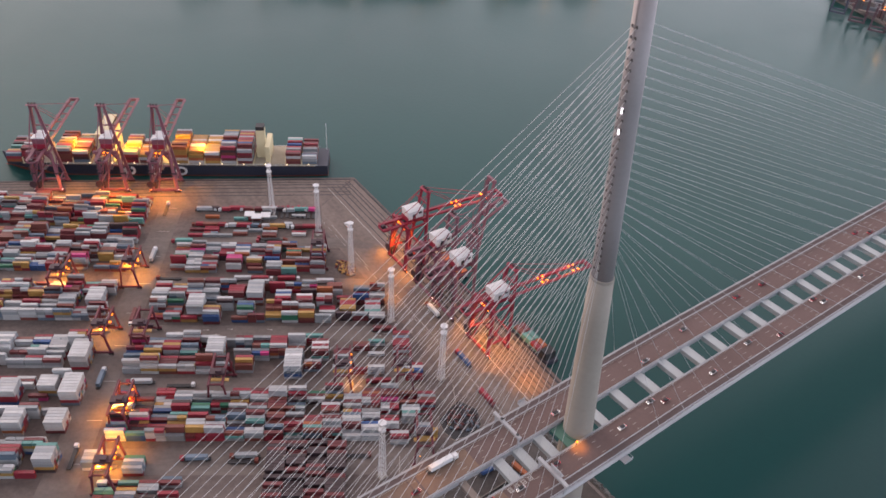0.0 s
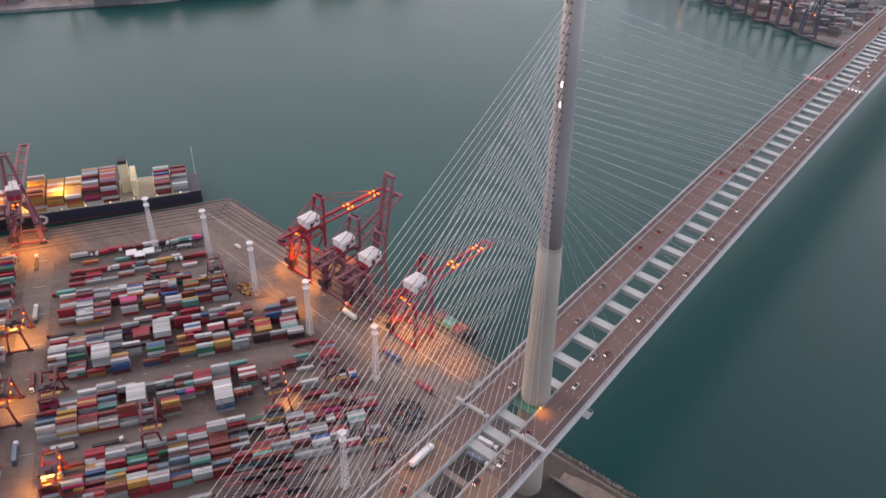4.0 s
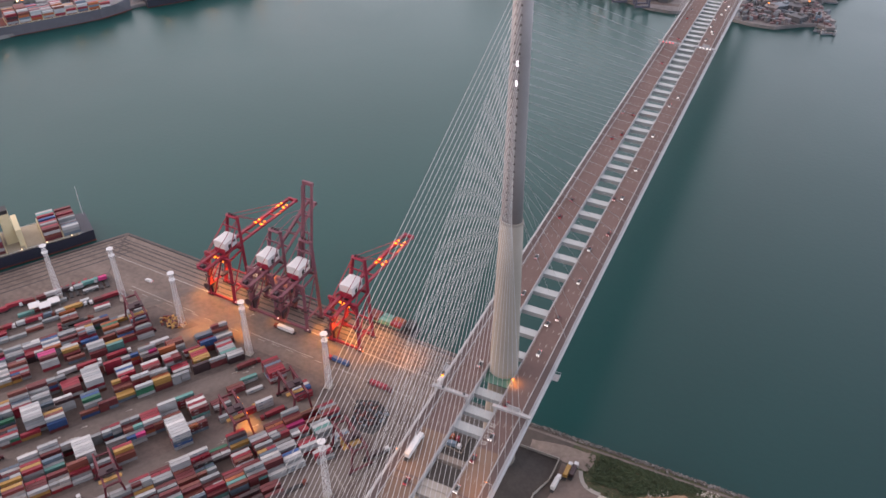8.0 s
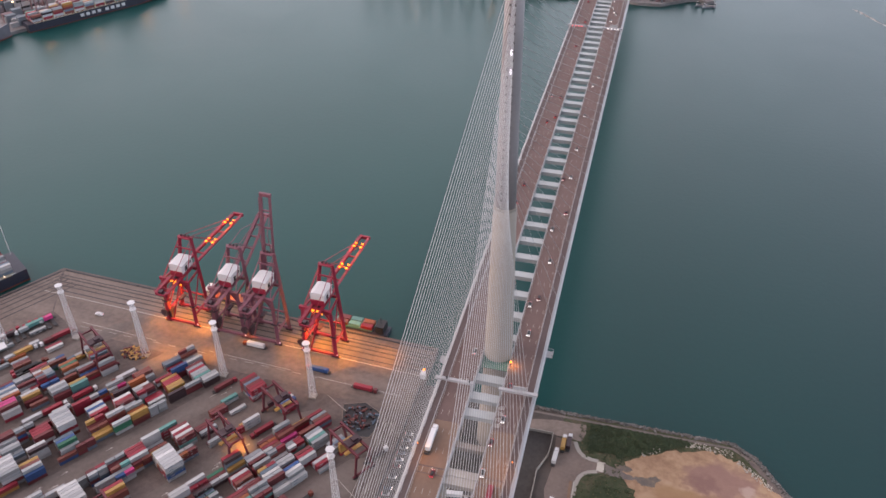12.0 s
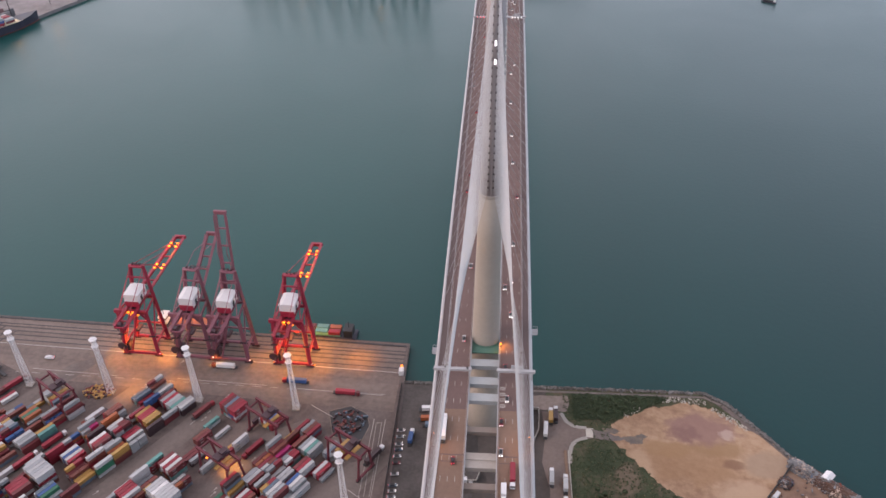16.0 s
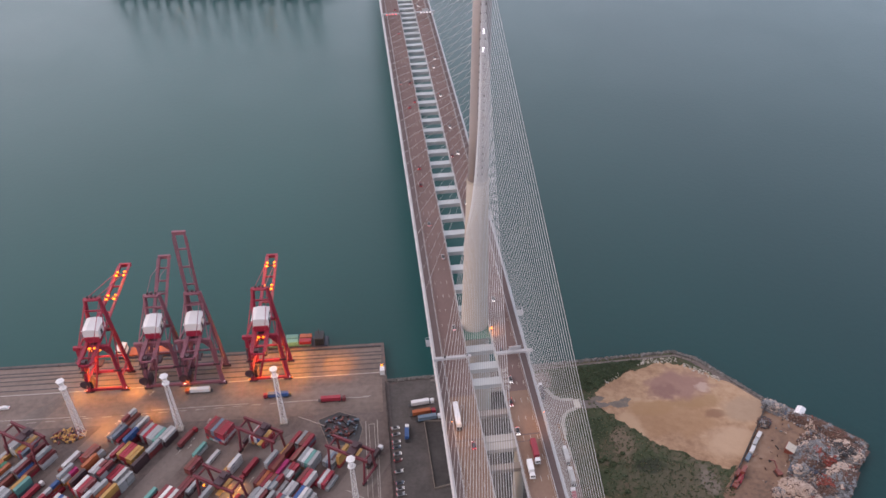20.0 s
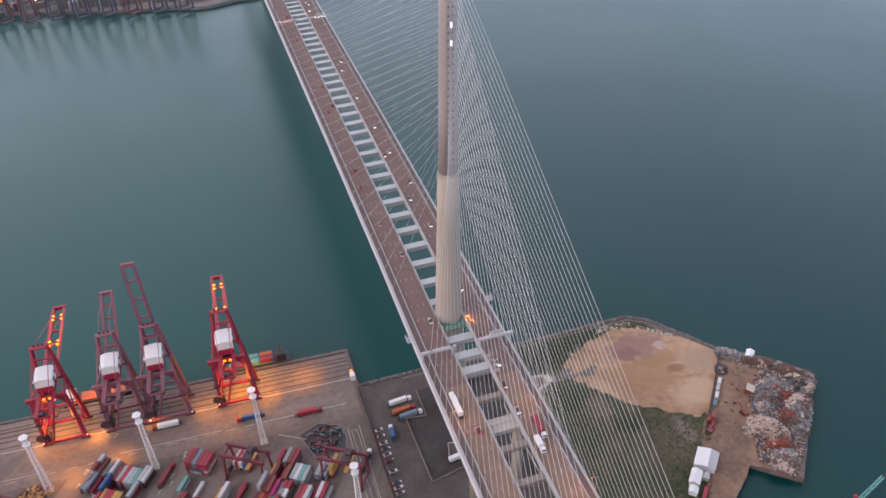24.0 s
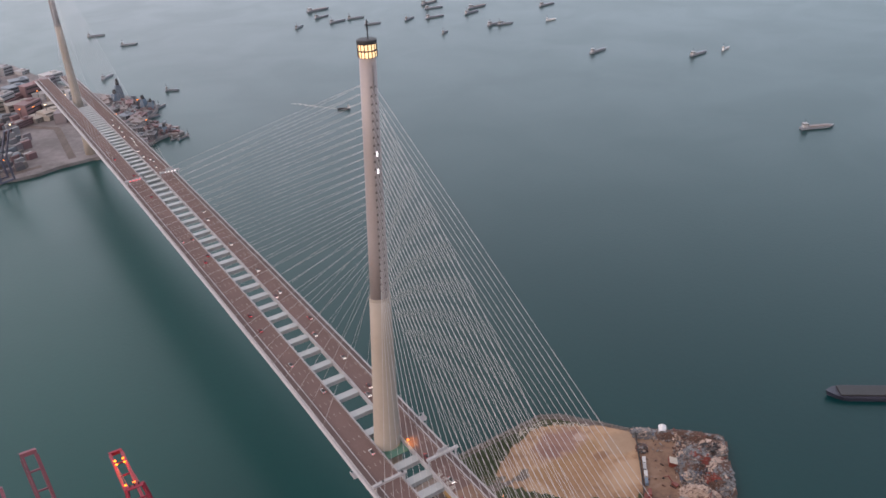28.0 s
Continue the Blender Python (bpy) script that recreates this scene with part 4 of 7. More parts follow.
    for f in (0.45, 0.86):
        p = root + d * (length * f)
        if angle < 20:
            for sx in (-1, 1):
                stays.append(((sx * ax * 0.7, ay, az + 1), p + Vector((sx * 3.1, 0, 1.0))))
        else:
            knee = (Vector((0, ay, az)) + p) / 2 + n * (6.0 * f)
            for sx in (-1, 1):
                stays.append(((sx * ax * 0.7, ay, az + 1), knee + Vector((sx * 3.0, 0, 0))))
                stays.append((knee + Vector((sx * 3.0, 0, 0)), p + Vector((sx * 3.1, 0, 0))))
    for a, b in stays:
        part("forestay", Solid().beam(a, b, 0.32), paint, g)
    for sx in (-1, 1):
        part("knee_plate", Solid().beam((sx * (wide - 1.5), -4.1, top - 5.5), (sx * (wide - 5.5), -4.1, top - 0.4), 1.2, 1.6), paint, g)
        part("leg_landing", Solid().box(low * 0.6 + sx * (wide - 0.6), -6.4, 17.0, 4.2, 3.6, 0.25).box(low * 0.6 + sx * (wide - 0.6), -8.2, 17.2, 4.2, 0.12, 1.1), CRANE_DARK, g)
        rail = Solid()
        for k in range(9):
            rail.box(sx * 4.9, -20 + 4.2 * k, top + 2.5, 0.12, 0.12, 1.2)
        rail.beam((sx * 4.9, -20.5, top + 3.7), (sx * 4.9, 14, top + 3.7), 0.14).box(sx * 4.5, -3.2, top + 2.4, 1.0, 34.5, 0.14)
        part("catwalk", rail, paint, g)
        edge = Solid()
        for k in range(10):
            p = root + d * (length * (0.06 + 0.1 * k)) + Vector((sx * 4.1, 0, 0))
            edge.beam(p, p + n * 1.9, 0.12)
        a, b = root + d * (length * 0.05) + Vector((sx * 4.1, 0, 0)), root + d * (length * 0.97) + Vector((sx * 4.1, 0, 0))
        edge.beam(a + n * 1.9, b + n * 1.9, 0.13).beam(a + n * 0.8, b + n * 0.8, 0.7, 0.14)
        part("boom_walkway", edge, paint, g)
        part("sill_light", Solid().box(low + sx * (wide + 1.2), -8.9, 3.2, 0.4, 0.3, 0.4), COOL, g, "small white lamp")
    for h in (8.0, 15.0, 21.0):
        part("festoon_box", Solid().box(-wide + 1.2, -4.6, h, 2.6, 2.2, 4.6, top=0.8), CRANE_DARK, g)
    part("hoist_rope", Solid().beam((-1.2, -1, top + 1), (-1.2, -1, 19), 0.12).beam((1.2, -1, top + 1), (1.2, -1, 19), 0.12).box(0, -1, 17.6, 2.4, 6.1, 1.2), CRANE_DARK, g)
    part("house_fan", Solid().box(0, 10.2, hz + 1.2, 6.0, 1.4, 3.2, top=0.9), CRANE_DARK, house)
    cab = Solid().box(0, -2.0, top - 3.6, 2.6, 3.4, 2.8, top=0.92).box(0, -2.0, top - 0.8, 4.6, 5.0, 1.0)
    part("operator_cab", cab, CRANE_DARK, g)
    for k in range(7):
        z0, z1 = 3 + 4 * k, 7 + 4 * k
        flight = Solid().beam((-wide + 1.4, -10.2 if k % 2 else -6.6, z0), (-wide + 1.4, -6.6 if k % 2 else -10.2, z1), 0.8, 0.15)
        flight.box(-wide + 1.4, -6.6 if k % 2 else -10.2, z1, 1.2, 1.2, 0.12)
        part("stair_flight", flight, CRANE_DARK, g)
    if lit:
        bulbs = [(sx * 1.6, -5.7, top + 0.9) for sx in (-1, 1)] + [(sx * 2.6, -3.0, top - 3.2) for sx in (-1, 1)]
        if angle < 20 and apex[0] > 10:
            bulbs += [tuple(root + d * (length * f) + Vector((sx * 2.5, 0, 1.3))) for f in (0.38, 0.44, 0.78, 0.84) for sx in (-1, 1)]
        for b in bulbs:
            part("floodlight", Solid().box(b[0], b[1], b[2], 1.7, 1.3, 0.6, top=0.8), SODIUM, g, "glowing orange floodlight")
        for sx in (-1, 1):
            part("floodlight", Solid().box(low + sx * (wide + 2.4), -8, 1.75, 0.8, 0.6, 0.5), SODIUM, g, "glowing orange floodlight")
    return g


RED = "dark red steel quay crane with its boom lowered over the water"
quay_crane(-231.5, 59.5, -4, -4, CRANE_RED, RED, True, length=70.0, sway=-0.043)
quay_crane(-194.5, 57.0, -4, 21, CRANE_WINE, "unlit wine-red quay crane with a half-raised boom", False, length=49.0, sway=-0.05)
quay_crane(-169.3, 55.4, -4, 78, CRANE_WINE, "unlit wine-red quay crane with an upright boom", False, length=60.0, sway=-0.045)
quay_crane(-127.5, 53.0, -4, -4, CRANE_RED, RED, True, length=70.0, sway=-0.043)
for bx, by, on in ((-462, -134, False), (-435, -90, True), (-413, -56, True)):
    quay_crane(bx - 0.832 * 9, by + 0.555 * 9, YAW, -1, CRANE_WINE, "wine-red quay crane with its boom out over a moored ship", on, 9.5, CRANE_WINE, apex=(6.0, 36.0), head=1.7)


def yard_crane(x, y, turn, paint, lit=False, span=23.0, gap=8.0):
    """A rubber-tyred gantry over a container block; its span lies along local y."""
    g = thing("yard_gantry_crane", ("lit " if lit else "") + "dark red rubber-tyred gantry crane over container stacks", "crane", "gantry cranes in the yard", at=pose(x, y, GROUND + 0.05, 0, 0, turn))
    top = 17.5
    for sy in (-1, 1):
        for sx in (-1, 1):
            part("leg", Solid().beam((sx * gap * 0.75, sy * span / 2, 1.6), (sx * gap * 0.5, sy * span / 2, top), 0.9, 1.1), paint, g)
            wheel = Solid()
            for k in (-0.9, 0.9):
                wheel.tube((sx * gap * 0.75 + k, sy * span / 2 - 0.4, 0.8), (sx * gap * 0.75 + k, sy * span / 2 + 0.4, 0.8), 0.8, 10)
            part("wheel", wheel, DARK, g)
        part("sill_beam", Solid().beam((-gap * 0.95, sy * span / 2, 1.9), (gap * 0.95, sy * span / 2, 1.9), 1.0, 1.2), paint, g)
        part("end_tie", Solid().beam((-gap * 0.5, sy * span / 2, top), (gap * 0.5, sy * span / 2, top), 0.8, 1.0), paint, g)
    for sx in (-1, 1):
        part("girder", Solid().beam((sx * gap * 0.5, -span / 2 - 2, top + 0.6), (sx * gap * 0.5, span / 2 + 2, top + 0.6), 1.2, 1.8), paint, g)
    part("engine_box", Solid().box(0, span / 2 + 0.4, 2.4, 5.0, 1.6, 2.4), CRANE_DARK, g)
    trolley = Solid().box(0, -3, top + 1.5, gap + 1, 5.0, 1.4).box(1, -3.4, top + 2.9, 3.4, 3.0, 1.6).box(-gap * 0.3, -0.6, top - 2.6, 2.2, 2.4, 2.4)
    part("trolley", trolley, CRANE_DARK, g)
    part("spreader", Solid().box(0, -3, top - 5, 12, 2.3, 0.6).beam((-2, -3, top - 4.4), (-2, -3, top + 1.5), 0.15).beam((2, -3, top - 4.4), (2, -3, top + 1.5), 0.15), BOX_MATS[7], g)
    if lit:
        for ly in (-7, 0, 7):
            part("floodlight", Solid().box(gap * 0.5 + 0.8, ly, top - 0.6, 1.0, 1.4, 0.6, top=0.8), SODIUM, g, "glowing orange floodlight")
        part("floodlight", Solid().box(0, span / 2 + 1.4, 5.0, 1.0, 0.6, 0.8), SODIUM, g, "glowing orange floodlight")


for x, y, on in ((-265, 4, False), (-128, -14, False), (-148, -46, True), (-76, -36, False), (-318, -116, True), (-335, -160, True), (-264, -155, True),
                 (-250, -134, False), (-193, -168, True), (-156, -190, True), (-183, -112, False)):
    yard_crane(x, y, YAW, GANTRY_RED, on)

# warm sodium light under the lit cranes
for x, y, z, e in ((-232, 57, 16, 0.6), (-128, 51, 16, 0.75), (-195, -166, 15, 0.35), (-158, -188, 15, 0.35), (-318, -116, 15, 0.3), (-212, 84, 12, 0.3), (-112, 64, 12, 0.35)):
    lamp_light("crane_light", x, y, z, 30000 * e, 0.8, (1.0, 0.36, 0.020), True)
for x, y, z, e in ((-232, 54, 30, 0.8), (-128, 48, 30, 1.0), (-247, 50, 11, 0.26), (-213, 48, 11, 0.30), (-179, 45, 11, 0.16), (-108, 44, 11, 0.26), (-148, 46, 11, 0.28), (-84, 52, 14, 0.45),
                   (-226, 19, 14, 0.4), (-144, -42, 10, 0.28), (-200, 26, 12, 0.25), (-318, -118, 19, 2.6), (-264, -157, 19, 2.4), (-194, -172, 18, 1.9), (-172, -184, 18, 1.6), (-156, -194, 18, 1.6),
                   (-335, -161, 19, 2.4), (-424, -92, 24, 2.2), (-402, -58, 24, 2.2), (-447, -128, 24, 1.8), (-405, -96, 26, 1.6)):
    lamp_light("sodium_light", x, y, z, 30000 * e, 0.8, (1.0, 0.34, 0.021))
for x in (-231, -127):
    for yy in (107, 128):
        lamp_light("boom_light", x, yy + (x + 229) * -0.06, 40.5, 3500, 0.5, (1.0, 0.36, 0.020), True)
# golden working lights over the holds of the moored ship
for x, y, z, e in ((-450, -32, 27, 1.9), (-470, -62, 27, 2.4), (-494, -96, 27, 1.6), (-436, -10, 26, 1.0)):
    lamp_light("ship_light", x, y, z, 20000 * e, 0.8, (1.0, 0.45, 0.02), True)


# ---------------------------------------------------------------- light masts
def light_mast(x, y, high):
    g = thing("light_mast", "tall white lattice floodlight mast standing in the yard", "mast", "floodlight masts", at=pose(x, y, GROUND))
    body = Solid()
    n, w0, w1 = 12, 3.2, 1.7
    corner = ((-1, -1), (1, -1), (1, 1), (-1, 1))
    for k in range(n):
        za, zb = high * k / n, high * (k + 1) / n
        wa, wb = (w0 + (w1 - w0) * k / n) / 2, (w0 + (w1 - w0) * (k + 1) / n) / 2
        for i in range(4):
            (ax, ay), (bx, by) = corner[i], corner[(i + 1) % 4]
            body.beam((ax * wa, ay * wa, za), (ax * wb, ay * wb, zb), 0.22)
            body.beam((ax * wa, ay * wa, za), (bx * wa, by * wa, za), 0.11)
            body.beam((ax * wa, ay * wa, za), (bx * wb, by * wb, zb), 0.12)
            body.beam((bx * wa, by * wa, za), (ax * wb, ay * wb, zb), 0.10)
    part("lattice", body, WHITE, g)
    part("footing", Solid().box(0, 0, 0, 4.6, 4.6, 0.7), CONCRETE, g)
    for name, z, r in (("upper_ring", high - 0.6, 2.5), ("lower_ring", high - 6.0, 2.3)):
        ring = Solid()
        rim = [(math.cos(math.pi / 3 * i + 0.3), math.sin(math.pi / 3 * i + 0.3)) for i in range(6)]
        out = [(c * k, q * k, z + dz) for k in (r, r * 0.22) for dz in (0, 0.4) for c, q in rim]
        faces = []
        for i in range(6):
            m = (i + 1) % 6
            faces += [(i, m, 6 + m, 6 + i), (6 + i, 6 + m, 18 + m, 18 + i), (18 + i, 18 + m, 12 + m, 12 + i), (12 + i, 12 + m, m, i)]
        ring.add(out, faces)
        ob = part(name, ring, WHITE, g, "white hexagonal lamp ring")
        part("spokes", Solid().beam((-r + 0.5, 0, z + 0.3), (r - 0.5, 0, z + 0.3), 0.3).beam((0, -r + 0.5, z + 0.3), (0, r - 0.5, z + 0.3), 0.3), WHITE, ob)
        for i in range(6):
            c, q = math.cos(math.pi / 3 * i + 0.82), math.sin(math.pi / 3 * i + 0.82)
            part("lamp_head", Solid().box(c * (r * 0.8), q * (r * 0.8), z - 0.5, 0.3, 1.1, 0.55, 60 * i + 47), PAINTED, ob)


for mx, my, mh in ((-117.0, 7.3, 44.8), (-180.0, 11.4, 44.8), (-239.0, 16.4, 45.2), (-294.5, 21, 45.2), (-338, 4.2, 45.4), (-74, -66, 44.5)):
    light_mast(mx, my, mh)
# ---------------------------------------------------------------- ships
def hull_solid(length, beam, high, draught=1.0, sheer=3.0, blunt=0.5):
    """A hull along x, bow at +x, from sections."""
    s, rows = Solid(), []
    for k in range(13):
        f = k / 12
        x = -length / 2 + length * f
        w = beam / 2 * (1 - max(0.0, (f - 0.78) / 0.22) ** 2.2) * (0.86 + 0.14 * min(1, f / 0.12))
        z = high + sheer * max(0.0, (f - 0.8) / 0.2) ** 1.5
        low = w * (0.94 if f < 0.8 else 0.94 - 0.5 * (f - 0.8) / 0.2)
        rows.append([(x - (0 if f < 0.9 else 2.0 * (f - 0.9) * 10), low, -draught), (x, w, z), (x, -w, z), (x - (0 if f < 0.9 else 2.0 * (f - 0.9) * 10), -low, -draught)])
    pts = [p for r in rows for p in r]
    faces = []
    for k in range(12):
        for i in range(4):
            j = (i + 1) % 4
            faces.append((4 * k + i, 4 * k + j, 4 * k + 4 + j, 4 * k + 4 + i))
    faces += [(3, 2, 1, 0), (48, 49, 50, 51)]
    return s.add(pts, faces)


def cargo(s, x, y0, wide, level, length=12.19, colours=None):
    """One bay of containers across a ship."""
    n = int(wide / 2.55)
    for i in range(n):
        for k in range(max(0, level - (1 if rng.random() < 0.25 else 0))):
            c = colours[rng.randrange(len(colours))] if colours else pick_colour()
            s.box(x, y0 + (i - (n - 1) / 2) * 2.52, 2.6 * k, length, 2.42, 2.54, 0, c)


def container_ship(x, y, turn, length, label, levels, hull=HULL, lamps=False, hues=()):
    g = thing("container_ship", label, "ship", "container ships", at=pose(x, y, 0, 0, 0, turn))
    beam, deck = length * 0.125, (10.0 if lamps else 14.0) * length / 270
    part("hull", hull_solid(length, beam, deck), hull, g)
    part("hull_stripe", hull_solid(length * 1.001, beam * 1.004, 0.8, 1.0, 0.0), RUST, g, "rust-red waterline")
    part("deck", Solid().box(-length * 0.06, 0, deck - 0.2, length * 0.8, beam * 0.93, 0.5), material("ship_deck", (0.36, 0.30, 0.22), 0.8, scale=0.5) if lamps else CREAM, g)
    rail = Solid()
    for sy in (-1, 1):
        for k in range(28):
            rail.box(-length * 0.46 + k * length * 0.03, sy * beam * 0.48, deck, 0.25, 0.25, 1.3)
        rail.beam((-length * 0.47, sy * beam * 0.48, deck + 1.3), (length * 0.34, sy * beam * 0.48, deck + 1.3), 0.2)
    part("rail", rail, WHITE, g)
    step = 13.4
    start = -length * 0.47
    load = Solid()
    for k, level in enumerate(levels):
        if level:
            # Ochre boxes in the hues bays: golden working light partly put into their colour.
            cargo(load, start + 7 + k * step, 0, beam * 0.9, level, colours=(7, 10, 7, 4, 9, 7) if k in hues else None)
    for i, p in enumerate(load.v):
        load.v[i] = (p[0], p[1], p[2] + deck + 1.6)
    tagged(part("deck_cargo", load, BOX_MATS, g, "stacked containers in mixed colours"), kind="stuff")
    for k, level in enumerate(levels[:-1]):
        part("lashing_bridge", Solid().box(start + 13.7 + k * step, 0, deck, 0.7, beam * 0.92, 5.5 if level else 2.0), CREAM, g)
        part("hatch_cover", Solid().box(start + 7 + k * step, 0, deck + 0.3, 12.2, beam * 0.9, 1.2), RUST if not lamps else material("hatch", (0.40, 0.35, 0.27), 0.8, scale=0.4), g)
    return g, deck, beam


LEVELS = [3, 4, 0, 0, 6, 6, 4, 4, 6, 0, 3, 4, 0, 0, 4, 5, 0, 5, 3]
sx, sy = (-518 - 373) / 2 - 0.832 * 15, (-155 + 72) / 2 + 0.555 * 15
berth_ship, deck, beam = container_ship(sx, sy, YAW + 180, 272, "black-hulled container ship moored alongside the quay, partly unloaded", LEVELS, lamps=True, hues=(6, 7, 8, 10))
tower = part("funnel", Solid().box(-80, 0, deck, 8, 9, 27, top=0.85), CREAM, berth_ship, "cream funnel with a black top")
part("funnel_top", Solid().box(-80, 0, deck + 27, 6.6, 7.4, 3.2), DARK, tower)
part("casing", Solid().box(-86, 0, deck, 4, 24, 16), CREAM, berth_ship)
wheelhouse = part("accommodation", Solid().box(46, 0, deck, 12, 30, 26), CREAM, berth_ship, "cream accommodation block")
part("bridge_wing", Solid().box(46, 0, deck + 26, 9, 35, 3.4), CREAM, wheelhouse)
part("window_band", Solid().box(46, 0, deck + 27.2, 9.3, 34.6, 1.3), DARK, wheelhouse)
part("radar_mast", Solid().tube((46, 0, deck + 29), (46, 0, deck + 39), 0.5), WHITE, wheelhouse)
part("stern_mast", Solid().tube((-134, -12, deck), (-134, -12, deck + 26), 0.22), WHITE, berth_ship)
for k in range(0, 12):
    part("deck_lamp", Solid().box(-120 + 18 * k, 16.2, deck + 1.6, 0.6, 0.6, 0.6), WARM, berth_ship)
for k, (px, w) in enumerate(((28.5, 8), (7.2, 8), (-14, 8))):
    ring = Solid()
    for i in range(10):
        a0, a1 = 2 * math.pi * i / 10, 2 * math.pi * (i + 1) / 10
        if (k == 0 and i in (2, 7)) or (k == 1 and i in (0, 9)):
            continue
        ring.beam((px + 4.0 * math.cos(a0), 17.1, 5.2 + 3.4 * math.sin(a0)), (px + 4.0 * math.cos(a1), 17.1, 5.2 + 3.4 * math.sin(a1)), 0.25, 2.0)
    part("hull_marking", ring, WHITE, berth_ship, "white painted shape")

# Hull muted to mauve grey, so the haze sits in its colour.
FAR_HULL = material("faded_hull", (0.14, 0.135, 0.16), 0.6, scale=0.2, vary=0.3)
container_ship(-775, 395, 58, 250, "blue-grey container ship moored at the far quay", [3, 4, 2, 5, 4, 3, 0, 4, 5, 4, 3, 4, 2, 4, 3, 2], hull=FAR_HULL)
dark_ship, _, dark_beam = container_ship(-655, 610, 58, 190, "dark container ship at the far quay with stacked boxes", [3, 4, 4, 5, 4, 3, 4, 2, 3, 4, 2], hull=HULL)
for k in range(8):
    part("hull_marking", Solid().box(-28 + 7.5 * k + (3 if k > 3 else 0), -dark_beam / 2 - 0.1, 4.0, 4.6, 0.3, 3.6), WHITE, dark_ship, "white painted bar on the hull")


# Paler than the near hulls: distance haze put into the paint.
HAZED_HULL = material("weathered_hull", (0.26, 0.28, 0.32), 0.6, scale=0.4, vary=0.3)
HAZED_RUST = material("weathered_hatch", (0.29, 0.25, 0.25), 0.7, scale=0.4, vary=0.3)


def small_ship(x, y, turn, length, load, label, beam=None, kind_name="cargo_vessel"):
    g = thing(kind_name, label, "boat", "vessels on the water", at=pose(x, y, 0, 0, 0, turn))
    b = beam or length * 0.17
    part("hull", hull_solid(length, b, length * 0.035 + 1, 0.6, 1.2), load[2] if len(load) > 2 else HULL, g)
    z = length * 0.035 + 1
    cabin = part("cabin", Solid().box(-length * 0.38, 0, z - 0.2, length * 0.13, b * 0.75, 4.5 + length * 0.03), load[1], g)
    part("cabin_window", Solid().box(-length * 0.38, 0, z + 2.8 + length * 0.02, length * 0.133, b * 0.77, 0.9), DARK, cabin)
    part("mast", Solid().tube((-length * 0.38, 0, z), (-length * 0.38, 0, z + 11), 0.25), DARK, g)
    part("hold", Solid().box(length * 0.05, 0, z - 0.2, length * 0.62, b * 0.72, 1.4), load[0], g)
    return g


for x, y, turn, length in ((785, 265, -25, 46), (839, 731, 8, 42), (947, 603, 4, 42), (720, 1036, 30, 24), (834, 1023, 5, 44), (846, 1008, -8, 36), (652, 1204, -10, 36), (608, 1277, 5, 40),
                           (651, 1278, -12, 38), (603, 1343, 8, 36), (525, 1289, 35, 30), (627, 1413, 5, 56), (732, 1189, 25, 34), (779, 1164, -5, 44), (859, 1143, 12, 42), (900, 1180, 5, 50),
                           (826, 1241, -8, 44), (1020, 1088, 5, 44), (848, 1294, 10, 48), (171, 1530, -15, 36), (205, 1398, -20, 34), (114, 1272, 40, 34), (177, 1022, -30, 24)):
    small_ship(x, y, turn, length, (HAZED_RUST if length > 45 else HAZED_HULL, PAINTED, HAZED_HULL), "small dark cargo vessel at anchor in the harbour")
small_ship(348, 746, 150, 20, (DARK, WHITE), "small dark launch under way", kind_name="launch")
for x, y, turn in ((1004, 594, 12), (933, 971, -10)):
    small_ship(x, y, turn, 24, (WHITE, WHITE, WHITE), "small pale harbour craft at anchor", kind_name="harbour_craft")
barge = small_ship(342, -88, 142, 64, (DARK, DARK), "long dark flat barge lying off the headland", 15, "barge")
lighter = small_ship(-113, 80.5, 176, 46, (BOX_MATS[8], DARK), "lighter with green and red deck cargo beside the quay", 11, "lighter")
for k in range(6):
    part("deck_container", Solid().box(-8 + (k % 3) * 9, 2.2 - 4.4 * (k // 3), 4.0, 8, 3.6, 2.4), BOX_MATS[(3, 8, 4, 10, 8, 2)[k]], lighter)
small_ship(-212, 88, -4, 44, (BOX_MATS[10], WHITE), "orange-decked lighter moored under the quay cranes", 11, "lighter")
work = small_ship(*site(172, -151), 68, 24, (DARK, PAINTED, RUST), "dark red crane barge beside the scrap yard", 10, "crane_barge")
part("crane_house", Solid().box(5, -1.5, 2.2, 5, 4.5, 3.5, top=0.9), BOX_MATS[7], work, "yellow crane house")
part("a_frame", Solid().beam((5, -3, 5.5), (7.5, -2.2, 11), 0.4).beam((5, 0, 5.5), (7.5, -2.2, 11), 0.4).box(7.5, -2.2, 9.6, 1.6, 1.6, 1.6), BOX_MATS[3], work, "red frame")
jib = Solid()
truss(jib, (7, -3, 4.2), (16.5, -18, 16), 1.5, 1.5, 12, 0.34)
part("jib", jib, BOX_MATS[8], work, "teal lattice jib")
part("jib_head", Solid().beam((15, -16, 14.4), (18, -20.5, 17.6), 1.0), DARK, work)
part("deckhouse", Solid().box(-1, 2.0, 2.2, 4, 3, 3, top=0.95).box(1.5, 3.4, 2.2, 1.6, 1.4, 2.0), WHITE, work)
for wx, wy, wl in ((188.5, -154, 10), (192.5, -156, 9), (197, -157, 11), (203, -155, 12)):
    small_ship(*site(wx, wy), 70, wl, (DARK, WHITE, WHITE), "small white workboat moored in a row", kind_name="workboat")
small_ship(142, -140, 20, 12, (DARK, WHITE), "small white workboat beside the scrap yard", kind_name="workboat")

